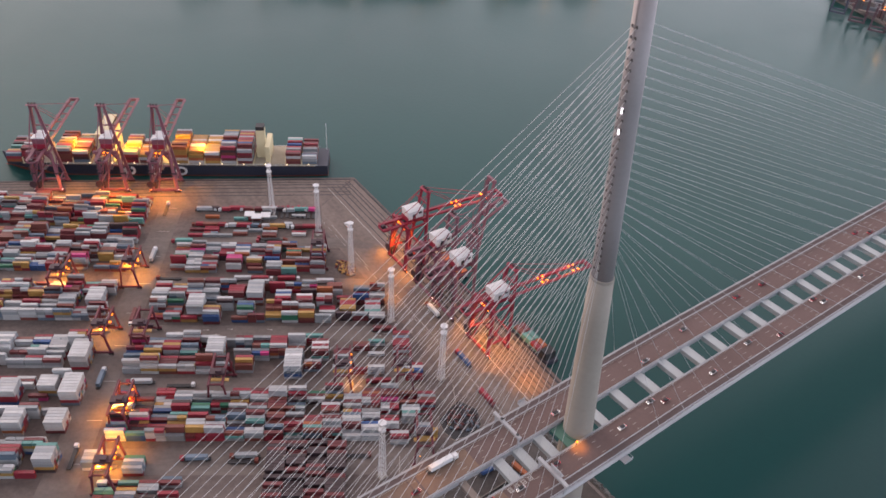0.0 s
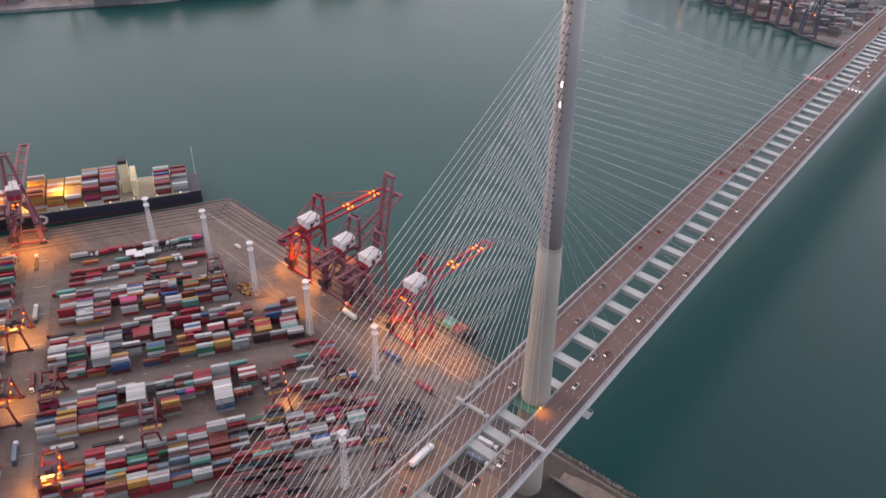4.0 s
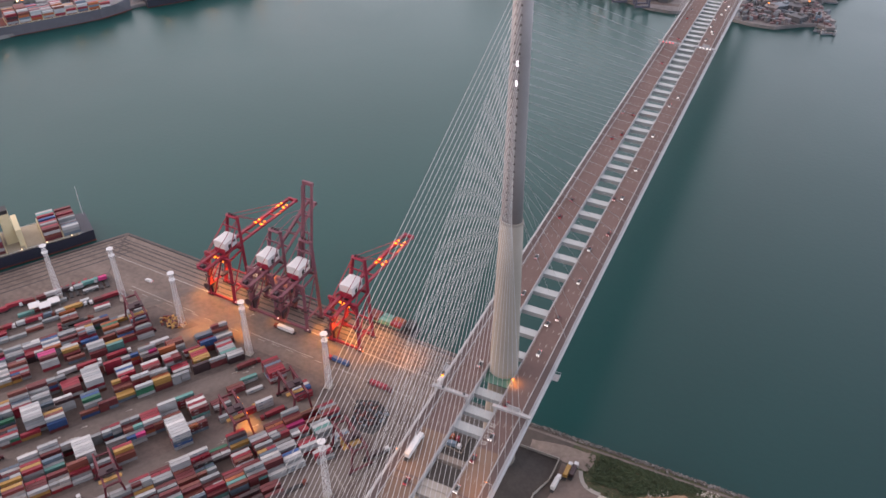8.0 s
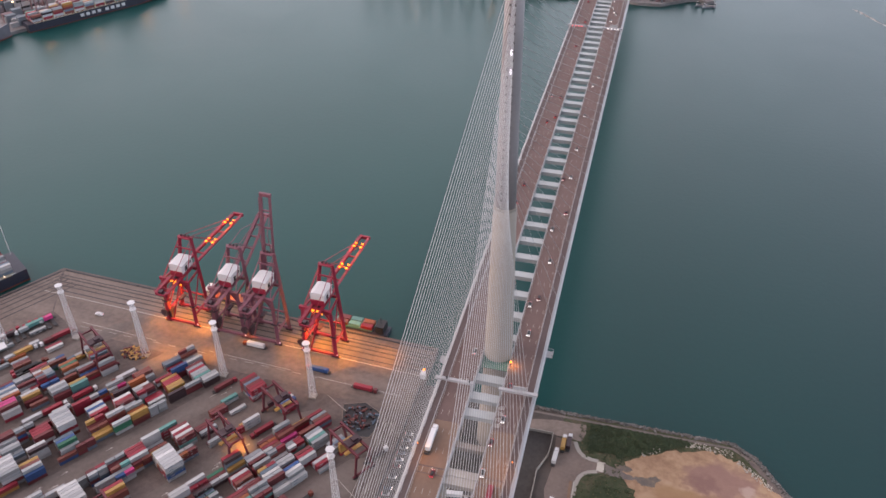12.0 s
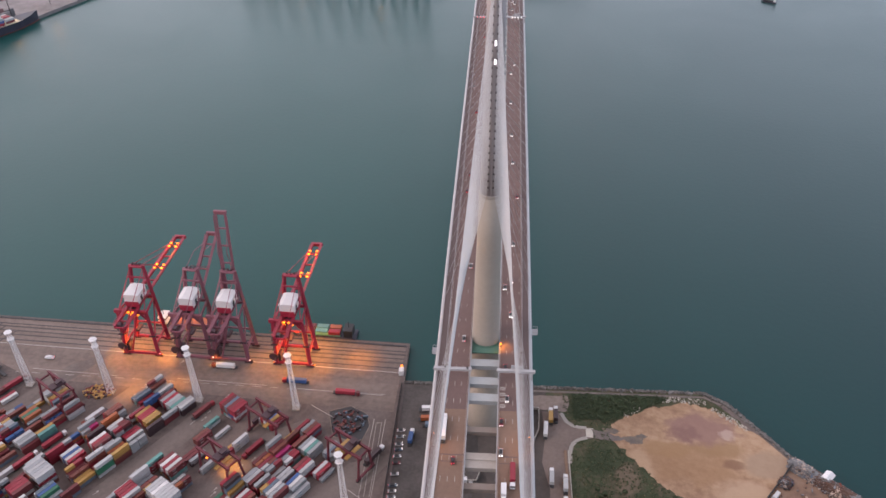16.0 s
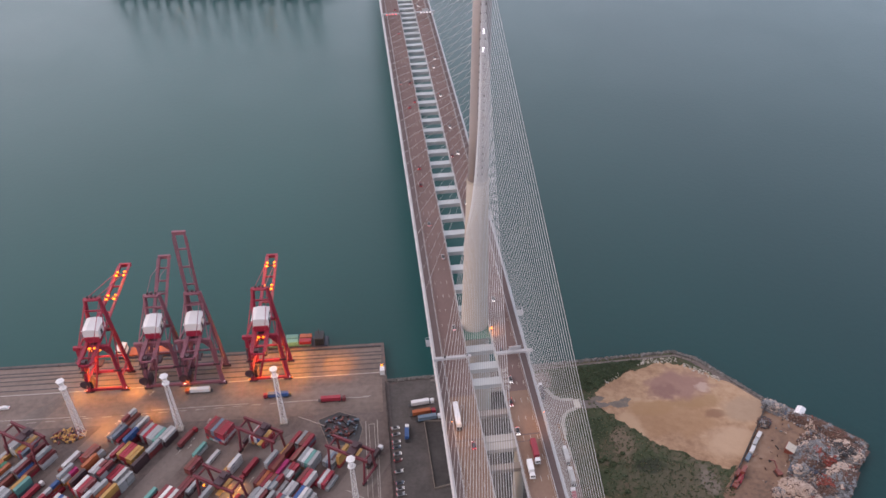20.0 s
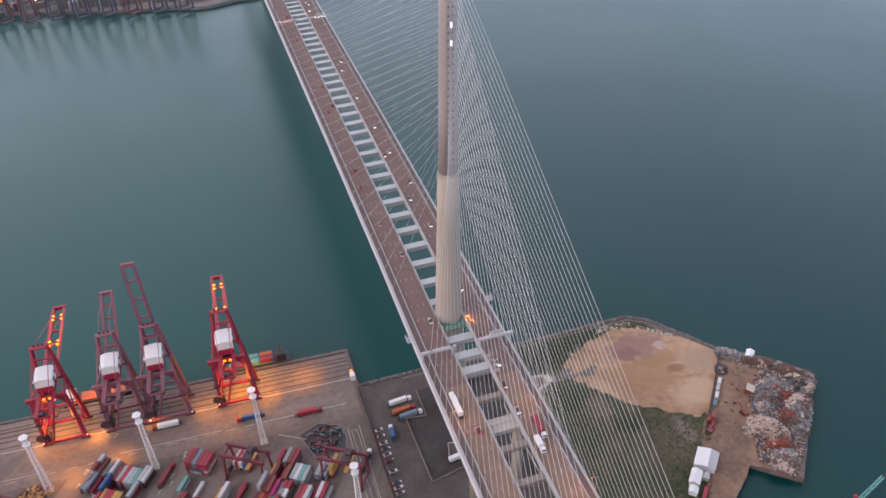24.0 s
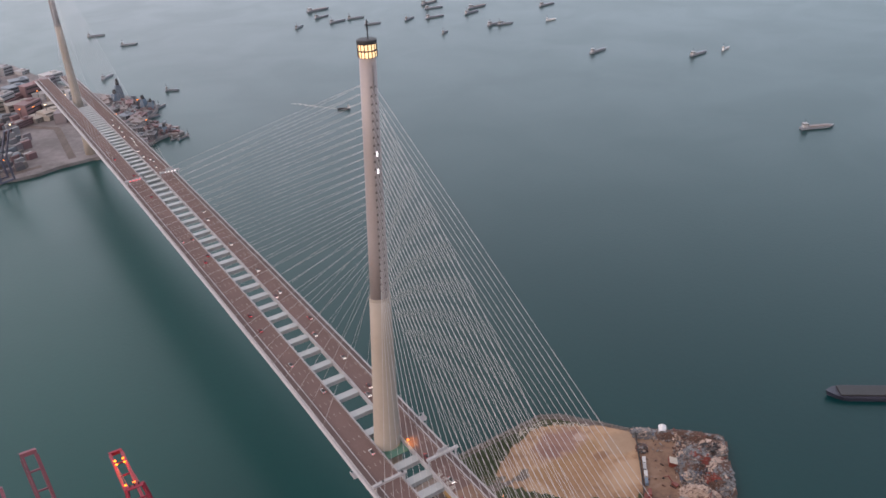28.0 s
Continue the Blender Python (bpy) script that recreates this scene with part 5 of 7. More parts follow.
# ---------------------------------------------------------------- vehicles
def lorry(x, y, z, turn, box_mat, cab_mat, long=12.2, label="", load=True):
    g = thing("lorry", label, "lorry", "lorries", at=pose(x, y, z, 0, 0, turn))
    part("chassis", Solid().box(0, 0, 0.75, long + 3.4, 2.3, 0.45), DARK, g)
    cab = part("cab", Solid().box(long / 2 + 2.0, 0, 0.8, 2.3, 2.4, 2.3, top=0.92), cab_mat, g)
    part("windscreen", Solid().box(long / 2 + 3.06, 0, 1.9, 0.12, 2.0, 0.9), DARK, cab)
    if load:
        part("container", Solid().box(0, 0, 1.22, long, 2.44, 2.6), box_mat, g)
    for wx in (-long / 2 + 0.8, -long / 2 + 2.1, long / 2 - 1.0, long / 2 + 2.0):
        for wy in (-1.0, 1.0):
            part("wheel", Solid().tube((wx, wy - 0.22, 0.5), (wx, wy + 0.22, 0.5), 0.5, 8), DARK, g)


HEADLIGHT = glowing("headlight", (1.0, 0.93, 0.85), 3)


def car(x, y, z, turn, mat, label, big=1.0):
    g = thing("car", label, "car", "cars", at=pose(x, y, z, 0, 0, turn))
    part("body", Solid().box(0, 0, 0.3, 4.5 * big, 1.8 * big, 0.65 * big), mat, g)
    part("cabin", Solid().box(-0.2, 0, 0.3 + 0.65 * big, 2.6 * big, 1.6 * big, 0.65 * big, top=0.8), DARK if big == 1 else mat, g)
    for wx in (-1.4 * big, 1.4 * big):
        for wy in (-0.8 * big, 0.8 * big):
            part("wheel", Solid().tube((wx, wy - 0.1, 0.33), (wx, wy + 0.1, 0.33), 0.33, 8), DARK, g)
    for wy in (-0.6 * big, 0.6 * big):
        part("tail_light", Solid().box(-2.24 * big, wy, 0.7, 0.15, 0.4, 0.25), RED_SIGNAL, g, "lit red tail light")
        part("headlight", Solid().box(2.24 * big, wy, 0.55, 0.2, 0.5, 0.35), HEADLIGHT, g, "lit white headlight")


def on_deck(x, y):
    y = float(np.interp(y, (-460, -100, -30, 0, 20, 200, 503, 800), (-460, -100, -32, -4, 14.3, 182, 464, 718)))
    return x, y, deck_z(y) + 0.02


lorry(*on_deck(-18.5, -68), 90, WHITE, WHITE, 12.2, "white container lorry on the bridge")
lorry(*on_deck(15, -93), -90, BOX_MATS[3], WHITE, 10, "pinkish red lorry on the bridge")
lorry(*on_deck(11, -103), -90, WHITE, WHITE, 6, "white box lorry on the bridge")
for x, y, c, t in ((14, 198, 9, "white"), (9.3, 194, 3, "red"), (10, 47, 9, "white"), (14, 54, 2, "dark red"), (-12, 0, 9, "white"), (11, -22, 3, "red"), (-13, -86, 3, "red"),
                   (9.4, -80, 9, "white"), (-19, 331, 9, "white"), (-11, 331, 2, "dark red"), (12, 361, 9, "white"), (15, 381, 9, "white"), (9.4, -61, 3, "red"), (12, -45, 9, "white"),
                   (-16, 180, 3, "red"), (-17, 156, 3, "red"), (-11, 67, 1, "grey"), (13.4, 22, 9, "white"), (14.8, 92, 9, "white"), (11, 128, 0, "grey"), (17, 150, 3, "red"), (13, 241, 9, "white"), (-15, 282, 3, "red"), (-10, 292, 3, "red"), (12, 300, 9, "white"),
                   (13, 560, 9, "white"), (10, 600, 9, "white"), (15, 640, 9, "white"), (-13, 450, 3, "red"), (-17, 620, 9, "white"), (13, 690, 9, "white"), (-16, 105, 0, "grey"), (12, 530, 9, "white"), (15, 552, 1, "grey"), (10, 575, 9, "white"), (13, 622, 0, "grey"), (16, 655, 9, "white"), (10, 668, 3, "red"), (14, 710, 9, "white"), (11, 728, 9, "white"), (-12, 520, 3, "red"), (-16, 590, 3, "red"), (-11, 700, 2, "dark red"), (15, 755, 9, "white")):
    car(*on_deck(x, y), -90 if x > 0 else 90, BOX_MATS[c], f"small {t} car driving on the bridge")
Z = GROUND + 0.04
lorry(-171, 41, Z, 176, WHITE, RUST, 12.2, "white container lorry on the quay apron")
lorry(-121, 29, Z, 176, BOX_MATS[6], BOX_MATS[3], 12.2, "blue container lorry on the quay apron")
lorry(-88, 20, Z, -4, BOX_MATS[3], BOX_MATS[2], 12.2, "red container lorry on the quay apron")
car(-293, 46, Z, 176, WHITE, "small white van on the quay apron", 1.3)
lorry(-33, 8, Z, 4, WHITE, WHITE, 11, "white lorry parked under the bridge")
lorry(-33, 0, Z, 4, BOX_MATS[10], BOX_MATS[3], 11, "orange-red lorry parked under the bridge")
lorry(-30, -5, Z, 4, BOX_MATS[5], WHITE, 11, "slate blue lorry parked under the bridge")
lorry(-43, -16, Z, 84, BOX_MATS[6], WHITE, 7, "blue lorry parked beside a low wall")
lorry(-14, -46, Z, 8, WHITE, WHITE, 9, "white lorry parked under the bridge")
for k, (y, c, t) in enumerate(((-9, 9, "white"), (-14, 0, "grey"), (-20, 9, "white"), (-24, 5, "dark blue"), (-29, 1, "pale grey"), (-34, 2, "dark red"), (-42, 9, "white"), (-50, 5, "dark blue"), (-54, 9, "white"), (-58, 0, "grey"))):
    car(-49.5 - 0.03 * k, y, Z, 6, BOX_MATS[c], f"{t} car parked in a row by the fence")
for x, y, turn, c, t in ((40, 4.5, 88, 7, "yellow"), (43, 6, 88, 13, "dark brown"), (36.6, -6.5, 86, 9, "white"), (46.5, -45, 88, 9, "white"), (46, -60, 88, 9, "white"), (39, -41, 88, 1, "pale grey"), (44, -74, 86, 3, "red")):
    lorry(*site(x, y), Z, turn, BOX_MATS[c], WHITE, 7.5, f"{t} lorry parked on the headland road")
u0 = -238
for k in range(22):
    x, y = yard(u0 + (k % 11) * 8.5, -287 + 22 * (k // 11) + rng.uniform(-1.5, 1.5))
    lorry(x, y, Z, YAW + (180 if k % 3 else 0), BOX_MATS[pick_colour()], RUST if k % 2 else WHITE, 6.1 if k % 3 else 12.2, "container lorry parked in the yard")
for k in range(9):
    x, y = yard(-185 + 4.2 * k, -284 + rng.uniform(-1, 1))
    lorry(x, y, Z, YAW + 90, RUST, BOX_MATS[3], 9, "empty red chassis trailer parked in a row", load=False)

# ---------------------------------------------------------------- quay details
for k in range(38):
    f = (k + 0.5) / 38
    x, y = -52 - 299 * f, 67 + 21 * f
    fender = thing("fender", "black rubber quay fender", "fender", "fenders along the quay", at=pose(x, y + 0.5, 0, 0, 0, -4))
    part("pad", Solid().box(0, 0, 0.4, 2.0, 0.9, 3.0), DARK, fender)
    part("frame", Solid().box(0, 0.5, 0.8, 1.4, 0.15, 2.2), RUST, fender)
    if k % 2:
        b = thing("bollard", "dark iron mooring bollard on the quay edge", "bollard", "mooring bollards", at=pose(x, y - 1.3, GROUND + 0.02))
        part("stem", Solid().tube((0, 0, 0), (0, 0, 0.7), 0.3, 8), DARK, b)
        part("head", Solid().tube((0, 0, 0.7), (0, 0, 1.0), 0.5, 8), DARK, b)
for off, w, mat, label in ((1.0, 1.4, DARK, "black kerb along the quay edge"), (6.5, 0.7, DARK, "crane rail set in the apron"), (9.5, 1.2, PARK, "dark wheel track along the quay"),
                           (13.5, 1.0, PARK, "dark wheel track along the quay"), (17.5, 1.0, PARK, "dark wheel track along the quay"), (22.5, 0.7, DARK, "crane rail set in the apron"), (26.5, 0.5, WHITE_LINE, "white line along the apron")):
    s = Solid().beam((-54, 67 - off, GROUND + 0.03), (-348, 87.6 - off, GROUND + 0.03), w, 0.1 if off > 1 else 0.5)
    tagged(part("trim_quay", s, mat), label, "trim", kind="structure")
for off, w, mat in ((1.0, 1.4, DARK), (5.0, 0.8, PARK), (9, 0.8, DARK), (14, 1.2, PARK), (20, 1.0, PARK), (25, 0.8, DARK)):
    a, b = (-351 + 0.855 * off, 85 - 0.52 * off), (-640 + 0.855 * off, -395 - 0.52 * off)
    tagged(part("trim_berth", Solid().beam((*a, GROUND + 0.03), (*b, GROUND + 0.03), w, 0.1 if off > 1 else 0.5), mat), "dark rail and wheel track along the berth", "trim", kind="structure")
lines = Solid()
for k in range(22):
    lines.box(-66 - k * 11.5, 21 + k * 0.55, GROUND + 0.03, 6, 0.3, 0.03, -3)
for y0, y1, x in ((0, -110, -60), (0, -110, -67)):
    lines.beam((x, y0, GROUND + 0.05), (x - 2, y1, GROUND + 0.05), 0.3, 0.04)
for k in range(10):
    x, y = yard(-265, -290 + k * 32)
    lines.box(x, y, GROUND + 0.04, 0.35, 9, 0.03, YAW + 90)
tagged(part("road_lines", lines, WHITE_LINE), "worn white lines painted on the yard paving", "markings", kind="stuff")
fence = thing("fence", "dark mesh fence along the terminal edge", "fence", drawn=True)
for k in range(52):
    part("post", Solid().box(-53.3 - 0.02 * k, 30 - 3 * k, GROUND, 0.16, 0.16, 2.6), DARK, fence)
part("mesh_panel", Solid().beam((-53.3, 30, GROUND + 1.2), (-54.3, -123, GROUND + 1.2), 0.06, 2.3), DARK, fence)
beacon = thing("beacon_hut", "small orange-lit beacon hut on the quay corner", "hut", drawn=True)
part("hut_body", Solid().box(-54.5, 40, GROUND, 3, 4, 4), WHITE, beacon)
part("beacon_lamp", Solid().box(-54.5, 43, GROUND + 3.6, 1.2, 1.2, 0.8), SODIUM, beacon)
pier = thing("pier_base", "dark concrete pier base with a low wall under the bridge", "pier", drawn=True)
part("wall", Solid().slab([(-20, 14), (-6, 14), (-4, -42), (-8, -52), (-31, -57), (-32, -6), (-20, -8)], GROUND, GROUND + 0.25), PIT, pier, "dark asphalt paving")
for a, b in (((-20, 14), (-20, -8)), ((-20, -8), (-32, -6)), ((-32, -6), (-31, -57)), ((-31, -57), (-8, -52)), ((-8, -52), (-4, -42))):
    part("parapet", Solid().beam((*a, GROUND + 0.7), (*b, GROUND + 0.7), 0.32, 1.2), BACKBEAM, pier, "low concrete parapet")
part("plant_box", Solid().slab([(-15.5, -35.5), (-3, -38.5), (-5, -46), (-18, -46.5)], GROUND + 0.2, GROUND + 3.2), PARK, pier)
part("plant_rim", Solid().beam((-15.5, -35.5, GROUND + 3.4), (-3, -38.5, GROUND + 3.4), 0.5).beam((-3, -38.5, GROUND + 3.4), (-5, -46, GROUND + 3.4), 0.5).beam((-5, -46, GROUND + 3.4), (-18, -46.5, GROUND + 3.4), 0.5).beam((-18, -46.5, GROUND + 3.4), (-15.5, -35.5, GROUND + 3.4), 0.5), CONCRETE, pier)
for y in (-75, -145, -215):
    for sxx in (-1, 1):
        p = thing("bridge_pier", "round concrete pier under the back span", "pier", "back span piers")
        smooth(part("column", Solid().rings([(GROUND, 3.0, 3.0, sxx * 12, y), (deck_z(y) - 4, 2.6, 2.6, sxx * 12, y)]), PYLON, p))
for y, sxx in ((6, 1), (-12, -1)):
    pl = thing("inspection_platform", "pale steel inspection platform hung on the deck edge", "platform", "inspection platforms")
    part("floor", Solid().box(sxx * (HALF + 1.3), y, DECK - 1.6, 3.4, 5.0, 0.25), PAINTED, pl)
    part("cage", Solid().beam((sxx * (HALF + 0.2), y - 2.4, DECK + 0.4), (sxx * (HALF + 3.0), y - 2.4, DECK + 0.4), 0.15).beam((sxx * (HALF + 3.0), y - 2.4, DECK + 0.4), (sxx * (HALF + 3.0), y + 2.4, DECK + 0.4), 0.15)
         .beam((sxx * (HALF + 0.2), y + 2.4, DECK + 0.4), (sxx * (HALF + 3.0), y + 2.4, DECK + 0.4), 0.15).box(sxx * (HALF + 3.0), y, DECK - 1.4, 0.15, 4.8, 1.8), PAINTED, pl)
lamp_light("pylon_light", 9.6, -9, DECK + 3.5, 2400, 0.6)
for y in (-78, -135):
    for sxx in (-1, 1):
        post = thing("street_lamp", "orange street lamp at the edge of the carriageway", "street lamp", "street lamps on the bridge", at=pose(sxx * (HALF - 0.6), y, deck_z(y)))
        part("pole", Solid().tube((0, 0, -0.4), (0, 0, 9), 0.12, 6), PAINTED, post)
        part("arm", Solid().beam((0, 0, 9), (-sxx * 2.2, 0, 9.3), 0.12), PAINTED, post)
        part("lamp_head", Solid().box(-sxx * 2.6, 0, 9.2, 0.6, 0.25, 0.2), SODIUM, post)
        lamp_light("street_light", sxx * (HALF - 4.5), y, deck_z(y) + 8.6, 1800, 0.4)
fix = thing("deck_floodlight", "orange floodlight at the foot of the pylon", "lamp")
part("housing", Solid().box(8.3, -9, DECK + 2.2, 0.8, 0.8, 0.8), SODIUM, fix)
part("stand", Solid().box(8.3, -9, DECK - 0.3, 0.3, 0.3, 2.5), DARK, fix)

# ---------------------------------------------------------------- headland
CONCRETE_PALE = material("broken_concrete", (0.52, 0.48, 0.42), 0.9, scale=0.8, vary=0.3)
DAMP = material("damp_ruts", (0.055, 0.050, 0.050), 0.6, scale=0.4, big=0.15, tint=(0.20, 0.145, 0.10), bump=0.4)
def rocks(name, lines_, count_, size, seed, label, slope=0.9, mat=None):
    r, s = random.Random(seed), Solid()
    for _ in range(count_):
        a, b = lines_[r.randrange(len(lines_))]
        f, o = r.random(), r.uniform(-1.8, 2.2)
        dx, dy = b[0] - a[0], b[1] - a[1]
        n = math.hypot(dx, dy)
        x, y = a[0] + dx * f + dy / n * o, a[1] + dy * f - dx / n * o
        k = size * r.uniform(0.5, 1.4)
        z = GROUND - 0.2 - max(0, o) * slope
        s.add([(x + k * r.uniform(-0.6, 0.6) * p, y + k * r.uniform(0.3, 0.8) * q, z + k * h * r.uniform(0.5, 1)) for p, q, h in
               ((-1.6, -1, -.6), (1.6, -1, -.6), (1.6, 1, -.6), (-1.6, 1, -.6), (-1, -.7, .7), (1, -.7, .6), (1, .7, .7), (-1, .7, .5))],
              [(3, 2, 1, 0), (4, 5, 6, 7), (0, 1, 5, 4), (1, 2, 6, 5), (2, 3, 7, 6), (3, 0, 4, 7)])
    return tagged(part(name, s, mat or STONE), label, "rocks", kind="stuff")


SHORE = [((-52, 33), (-25, 32)), ((-25, 32), (20, 31.7)), ((20, 31.7), (72, 31.5)), ((72, 31.5), (130, 31)), ((130, 31), (143, 22.5)), ((143, 22.5), (172, -20)), ((143, 22.5), (172, -20)), ((172, -20), (213, -60)), ((172, -20), (213, -60))]
rocks("riprap", [(b, a) for a, b in SHORE], 3000, 1.45, 3, "rough grey riprap boulders along the shore", 1.8)
path = Solid()
for a, b in SHORE[1:6]:
    path.beam((a[0], a[1] - 4.0, GROUND + 0.03), (b[0], b[1] - 4.0, GROUND + 0.03), 1.6, 0.1)
tagged(part("pavement_shore", path, LANE), "pale track behind the riprap", "pavement", kind="structure")
FAN = [site(*p) for p in ((35, 11), (47, 10), (50, 3), (53, 0), (65, -1), (65, -8.5), (57, -10.5), (54, -12.5), (51, -18), (50, -26), (50, -60), (48, -115), (36, -115), (38, -47), (34, -28), (36, -12))]
sheet("road_access", FAN, 0.04, PLAZA, "brown paved access road fanning out on the headland")
sheet("pavement_lot", ragged([site(*p) for p in ((14, 20), (31, 23.5), (51, 24.5), (52, 18), (50, 11), (33, 12.5), (15, 12.5))], 0.3, 12), 0.045, LOT, "pale brown hardstanding behind the sea wall")
sheet("ground_pit", [site(*p) for p in ((9, 12), (33, 12), (33, 4), (32.5, -5), (28, -17), (28, -75), (9, -75))], 0.05, PIT, "dark asphalt yard under the bridge")
sheet("pavement_slab", [site(*p) for p in ((60.5, -1.3), (65, -1.2), (65, -8.3), (60.5, -8))], 0.06, CONCRETE_PALE, "pale concrete slab at the end of the access road")
swept = Solid()
for bend in (((46.5, 10), (48, 6), (50, 2.6), (53, 0.2), (57, -0.8), (61, -1)), ((61, -8.6), (57, -9.8), (54, -11.8), (51.6, -15), (50.4, -20), (50, -28))):
    for a, b in zip(bend, bend[1:]):
        swept.beam((*site(*a), GROUND + 0.08), (*site(*b), GROUND + 0.08), 2.3, 0.1)
tagged(part("trim_apron", swept, CONCRETE), "pale concrete strip round the bend of the road", "trim", kind="structure")
bund = thing("boundary_wall", "pale concrete wall round the yard under the bridge", "wall", drawn=True)
for a, b in (((9, 12), (33, 12)), ((33, 12), (33, 4)), ((33, 4), (32.5, -5)), ((32.5, -5), (28, -17)), ((28, -17), (28, -75))):
    part("wall_panel", Solid().beam((*site(*a), GROUND + 1.0), (*site(*b), GROUND + 1.0), 0.35, 2.0), CONCRETE, bund)
tagged(part("ground_planter", Solid().beam((*site(47.6, -19), GROUND + 0.25), (*site(48.4, -62), GROUND + 0.25), 1.5, 0.5), DIRT), "brown planted strip beside the lane", "planter", kind="structure")
sheet("road_tongue", ragged([site(*p) for p in ((64, -2), (70, -3), (78, -6), (84, -8), (80, -10), (72, -10), (65, -9))], 0.5, 8, 1.5), 0.075, LANE, "grey gravel tongue running from the road into the sand")
sheet("ground_puddle", ragged([site(*p) for p in ((82, -6), (88, -6), (93, -4), (96, -5), (94, -8), (93, -11), (86, -12), (82, -9))], 0.6, 7, 1.2), 0.09, DAMP, "dark wet wheel ruts in the sand")
sheet("ground_puddle", ragged([site(*p) for p in ((70, -1), (77, 0), (81, -2.5), (78, -5), (72, -4))], 0.6, 9, 1.2), 0.09, DAMP, "dark wet soil beside the road end")
tagged(part("trim_lane", Solid().beam((*site(49.3, -19), GROUND + 0.15), (*site(50, -62), GROUND + 0.15), 0.5, 0.35), CONCRETE_PALE), "pale concrete kerb beside the access lane", "trim", kind="structure")


def clumps(name, count_, place, size, mats, seed, label, category):
    """Many small tilted leaf tufts."""
    r, s = random.Random(seed), Solid()
    for _ in range(count_):
        x, y, z = place(r)
        for _k in range(5):
            a, k = r.uniform(0, 6.28), size * r.uniform(0.5, 1.3)
            ox, oy, oz = x + r.uniform(-1, 1) * size, y + r.uniform(-1, 1) * size, z + r.uniform(0, 1) * size
            c, d = math.cos(a) * k, math.sin(a) * k
            s.add([(ox - c, oy - d, oz - 0.3 * k), (ox + d * .8, oy - c * .8, oz + .5 * k), (ox + c, oy + d, oz + 0.7 * k * r.random()), (ox - d * .8, oy + c * .8, oz + .3 * k)], [(0, 1, 2, 3)], r.randrange(len(mats)))
    return tagged(part(name, s, mats), label, category, kind="stuff")


LEAF = material("leaf_dark", (0.036, 0.064, 0.023), 0.8, scale=0.6, vary=0.5, bump=0)
LEAF2 = material("leaf_olive", (0.060, 0.080, 0.032), 0.85, scale=0.6, vary=0.5, bump=0)
STRAW = material("dry_grass", (0.17, 0.14, 0.075), 0.9, scale=0.6, vary=0.4, bump=0)


def inside(poly, x, y):
    hit = False
    for (x0, y0), (x1, y1) in zip(poly, poly[1:] + poly[:1]):
        if (y0 > y) != (y1 > y) and x < x0 + (y - y0) * (x1 - x0) / (y1 - y0):
            hit = not hit
    return hit


def in_scrub(r):
    while True:
        x, y = r.uniform(44, 140), r.uniform(-150, 28)
        if y < 25 and x < 134 + (y + 66) * 0.6 and not inside(SANDLOT, x, y) and not inside(FAN, x, y):
            return x, y, GROUND


clumps("scrub_plants", 3200, in_scrub, 0.38, [LEAF, LEAF2, LEAF, LEAF2, LEAF, LEAF2, STRAW], 5, "low green and straw-coloured weeds", "plants")


def in_verge(r):
    while True:
        x, y = r.uniform(50, 106), r.uniform(2, 26)
        if y > 4 + (x - 68) * 0.5 and not (x < 66 and y < 6):
            return x, y, GROUND


clumps("verge_plants", 2300, in_verge, 0.55, [LEAF, LEAF2, LEAF], 15, "dense dark green weeds on the verge", "plants")


def bush(x, y, w, h, seed):
    g = thing("bush", "dense dark green bush on the headland", "bush", "bushes on the headland", at=pose(x, y, GROUND))
    r, s = random.Random(seed), Solid()
    for _ in range(170):
        a, f, t = r.uniform(0, 6.28), r.random() ** 0.5, r.random()
        ox, oy, oz = math.cos(a) * f * w, math.sin(a) * f * w * 0.8, h * t * (1 - 0.6 * f * f) + 0.2
        k, b = r.uniform(0.35, 0.8), r.uniform(0, 6.28)
        c, d = math.cos(b) * k, math.sin(b) * k
        s.add([(ox - c, oy - d, oz - .3 * k), (ox + d, oy - c, oz + .4 * k), (ox + c, oy + d, oz + .3 * k), (ox - d, oy + c, oz - .2 * k)], [(0, 1, 2, 3)], r.randrange(2))
    part("foliage", s, [LEAF, LEAF2], g)
    stem = Solid()
    for i in range(4):
        a = 1.57 * i + 0.4
        stem.tube((0, 0, 0), (math.cos(a) * w * 0.5, math.sin(a) * w * 0.4, h * 0.6), 0.12, 5, r2=0.05)
    part("stem", stem, DARK, g)


for k in range(0, 26, 2):
    bx, by = 54 + (k % 13) * 3.6 + rng.uniform(-2, 2), (22 if k < 13 else 13 + 8 * (k % 2)) + rng.uniform(-4, 3)
    if not inside(SANDLOT, bx, by - 3):
        bush(bx, by, rng.uniform(1.4, 2.6), rng.uniform(1.0, 2.0), k)
for k in range(12):
    bush(*(52 + rng.uniform(-2, 22), -40 + rng.uniform(-60, 0)), rng.uniform(0.9, 1.9), rng.uniform(0.7, 1.5), 50 + k)

# pale rubble by the sand lot
rocks("rubble", [((80, 10), (90, 17)), ((104, 24), (116, 25)), ((116, 24), (130, 23)), ((133, 18), (142, 10)), ((142, 10), (150, 2))], 330, 0.95, 9, "pale broken concrete rubble beside the sand lot", 0.0, CONCRETE_PALE)

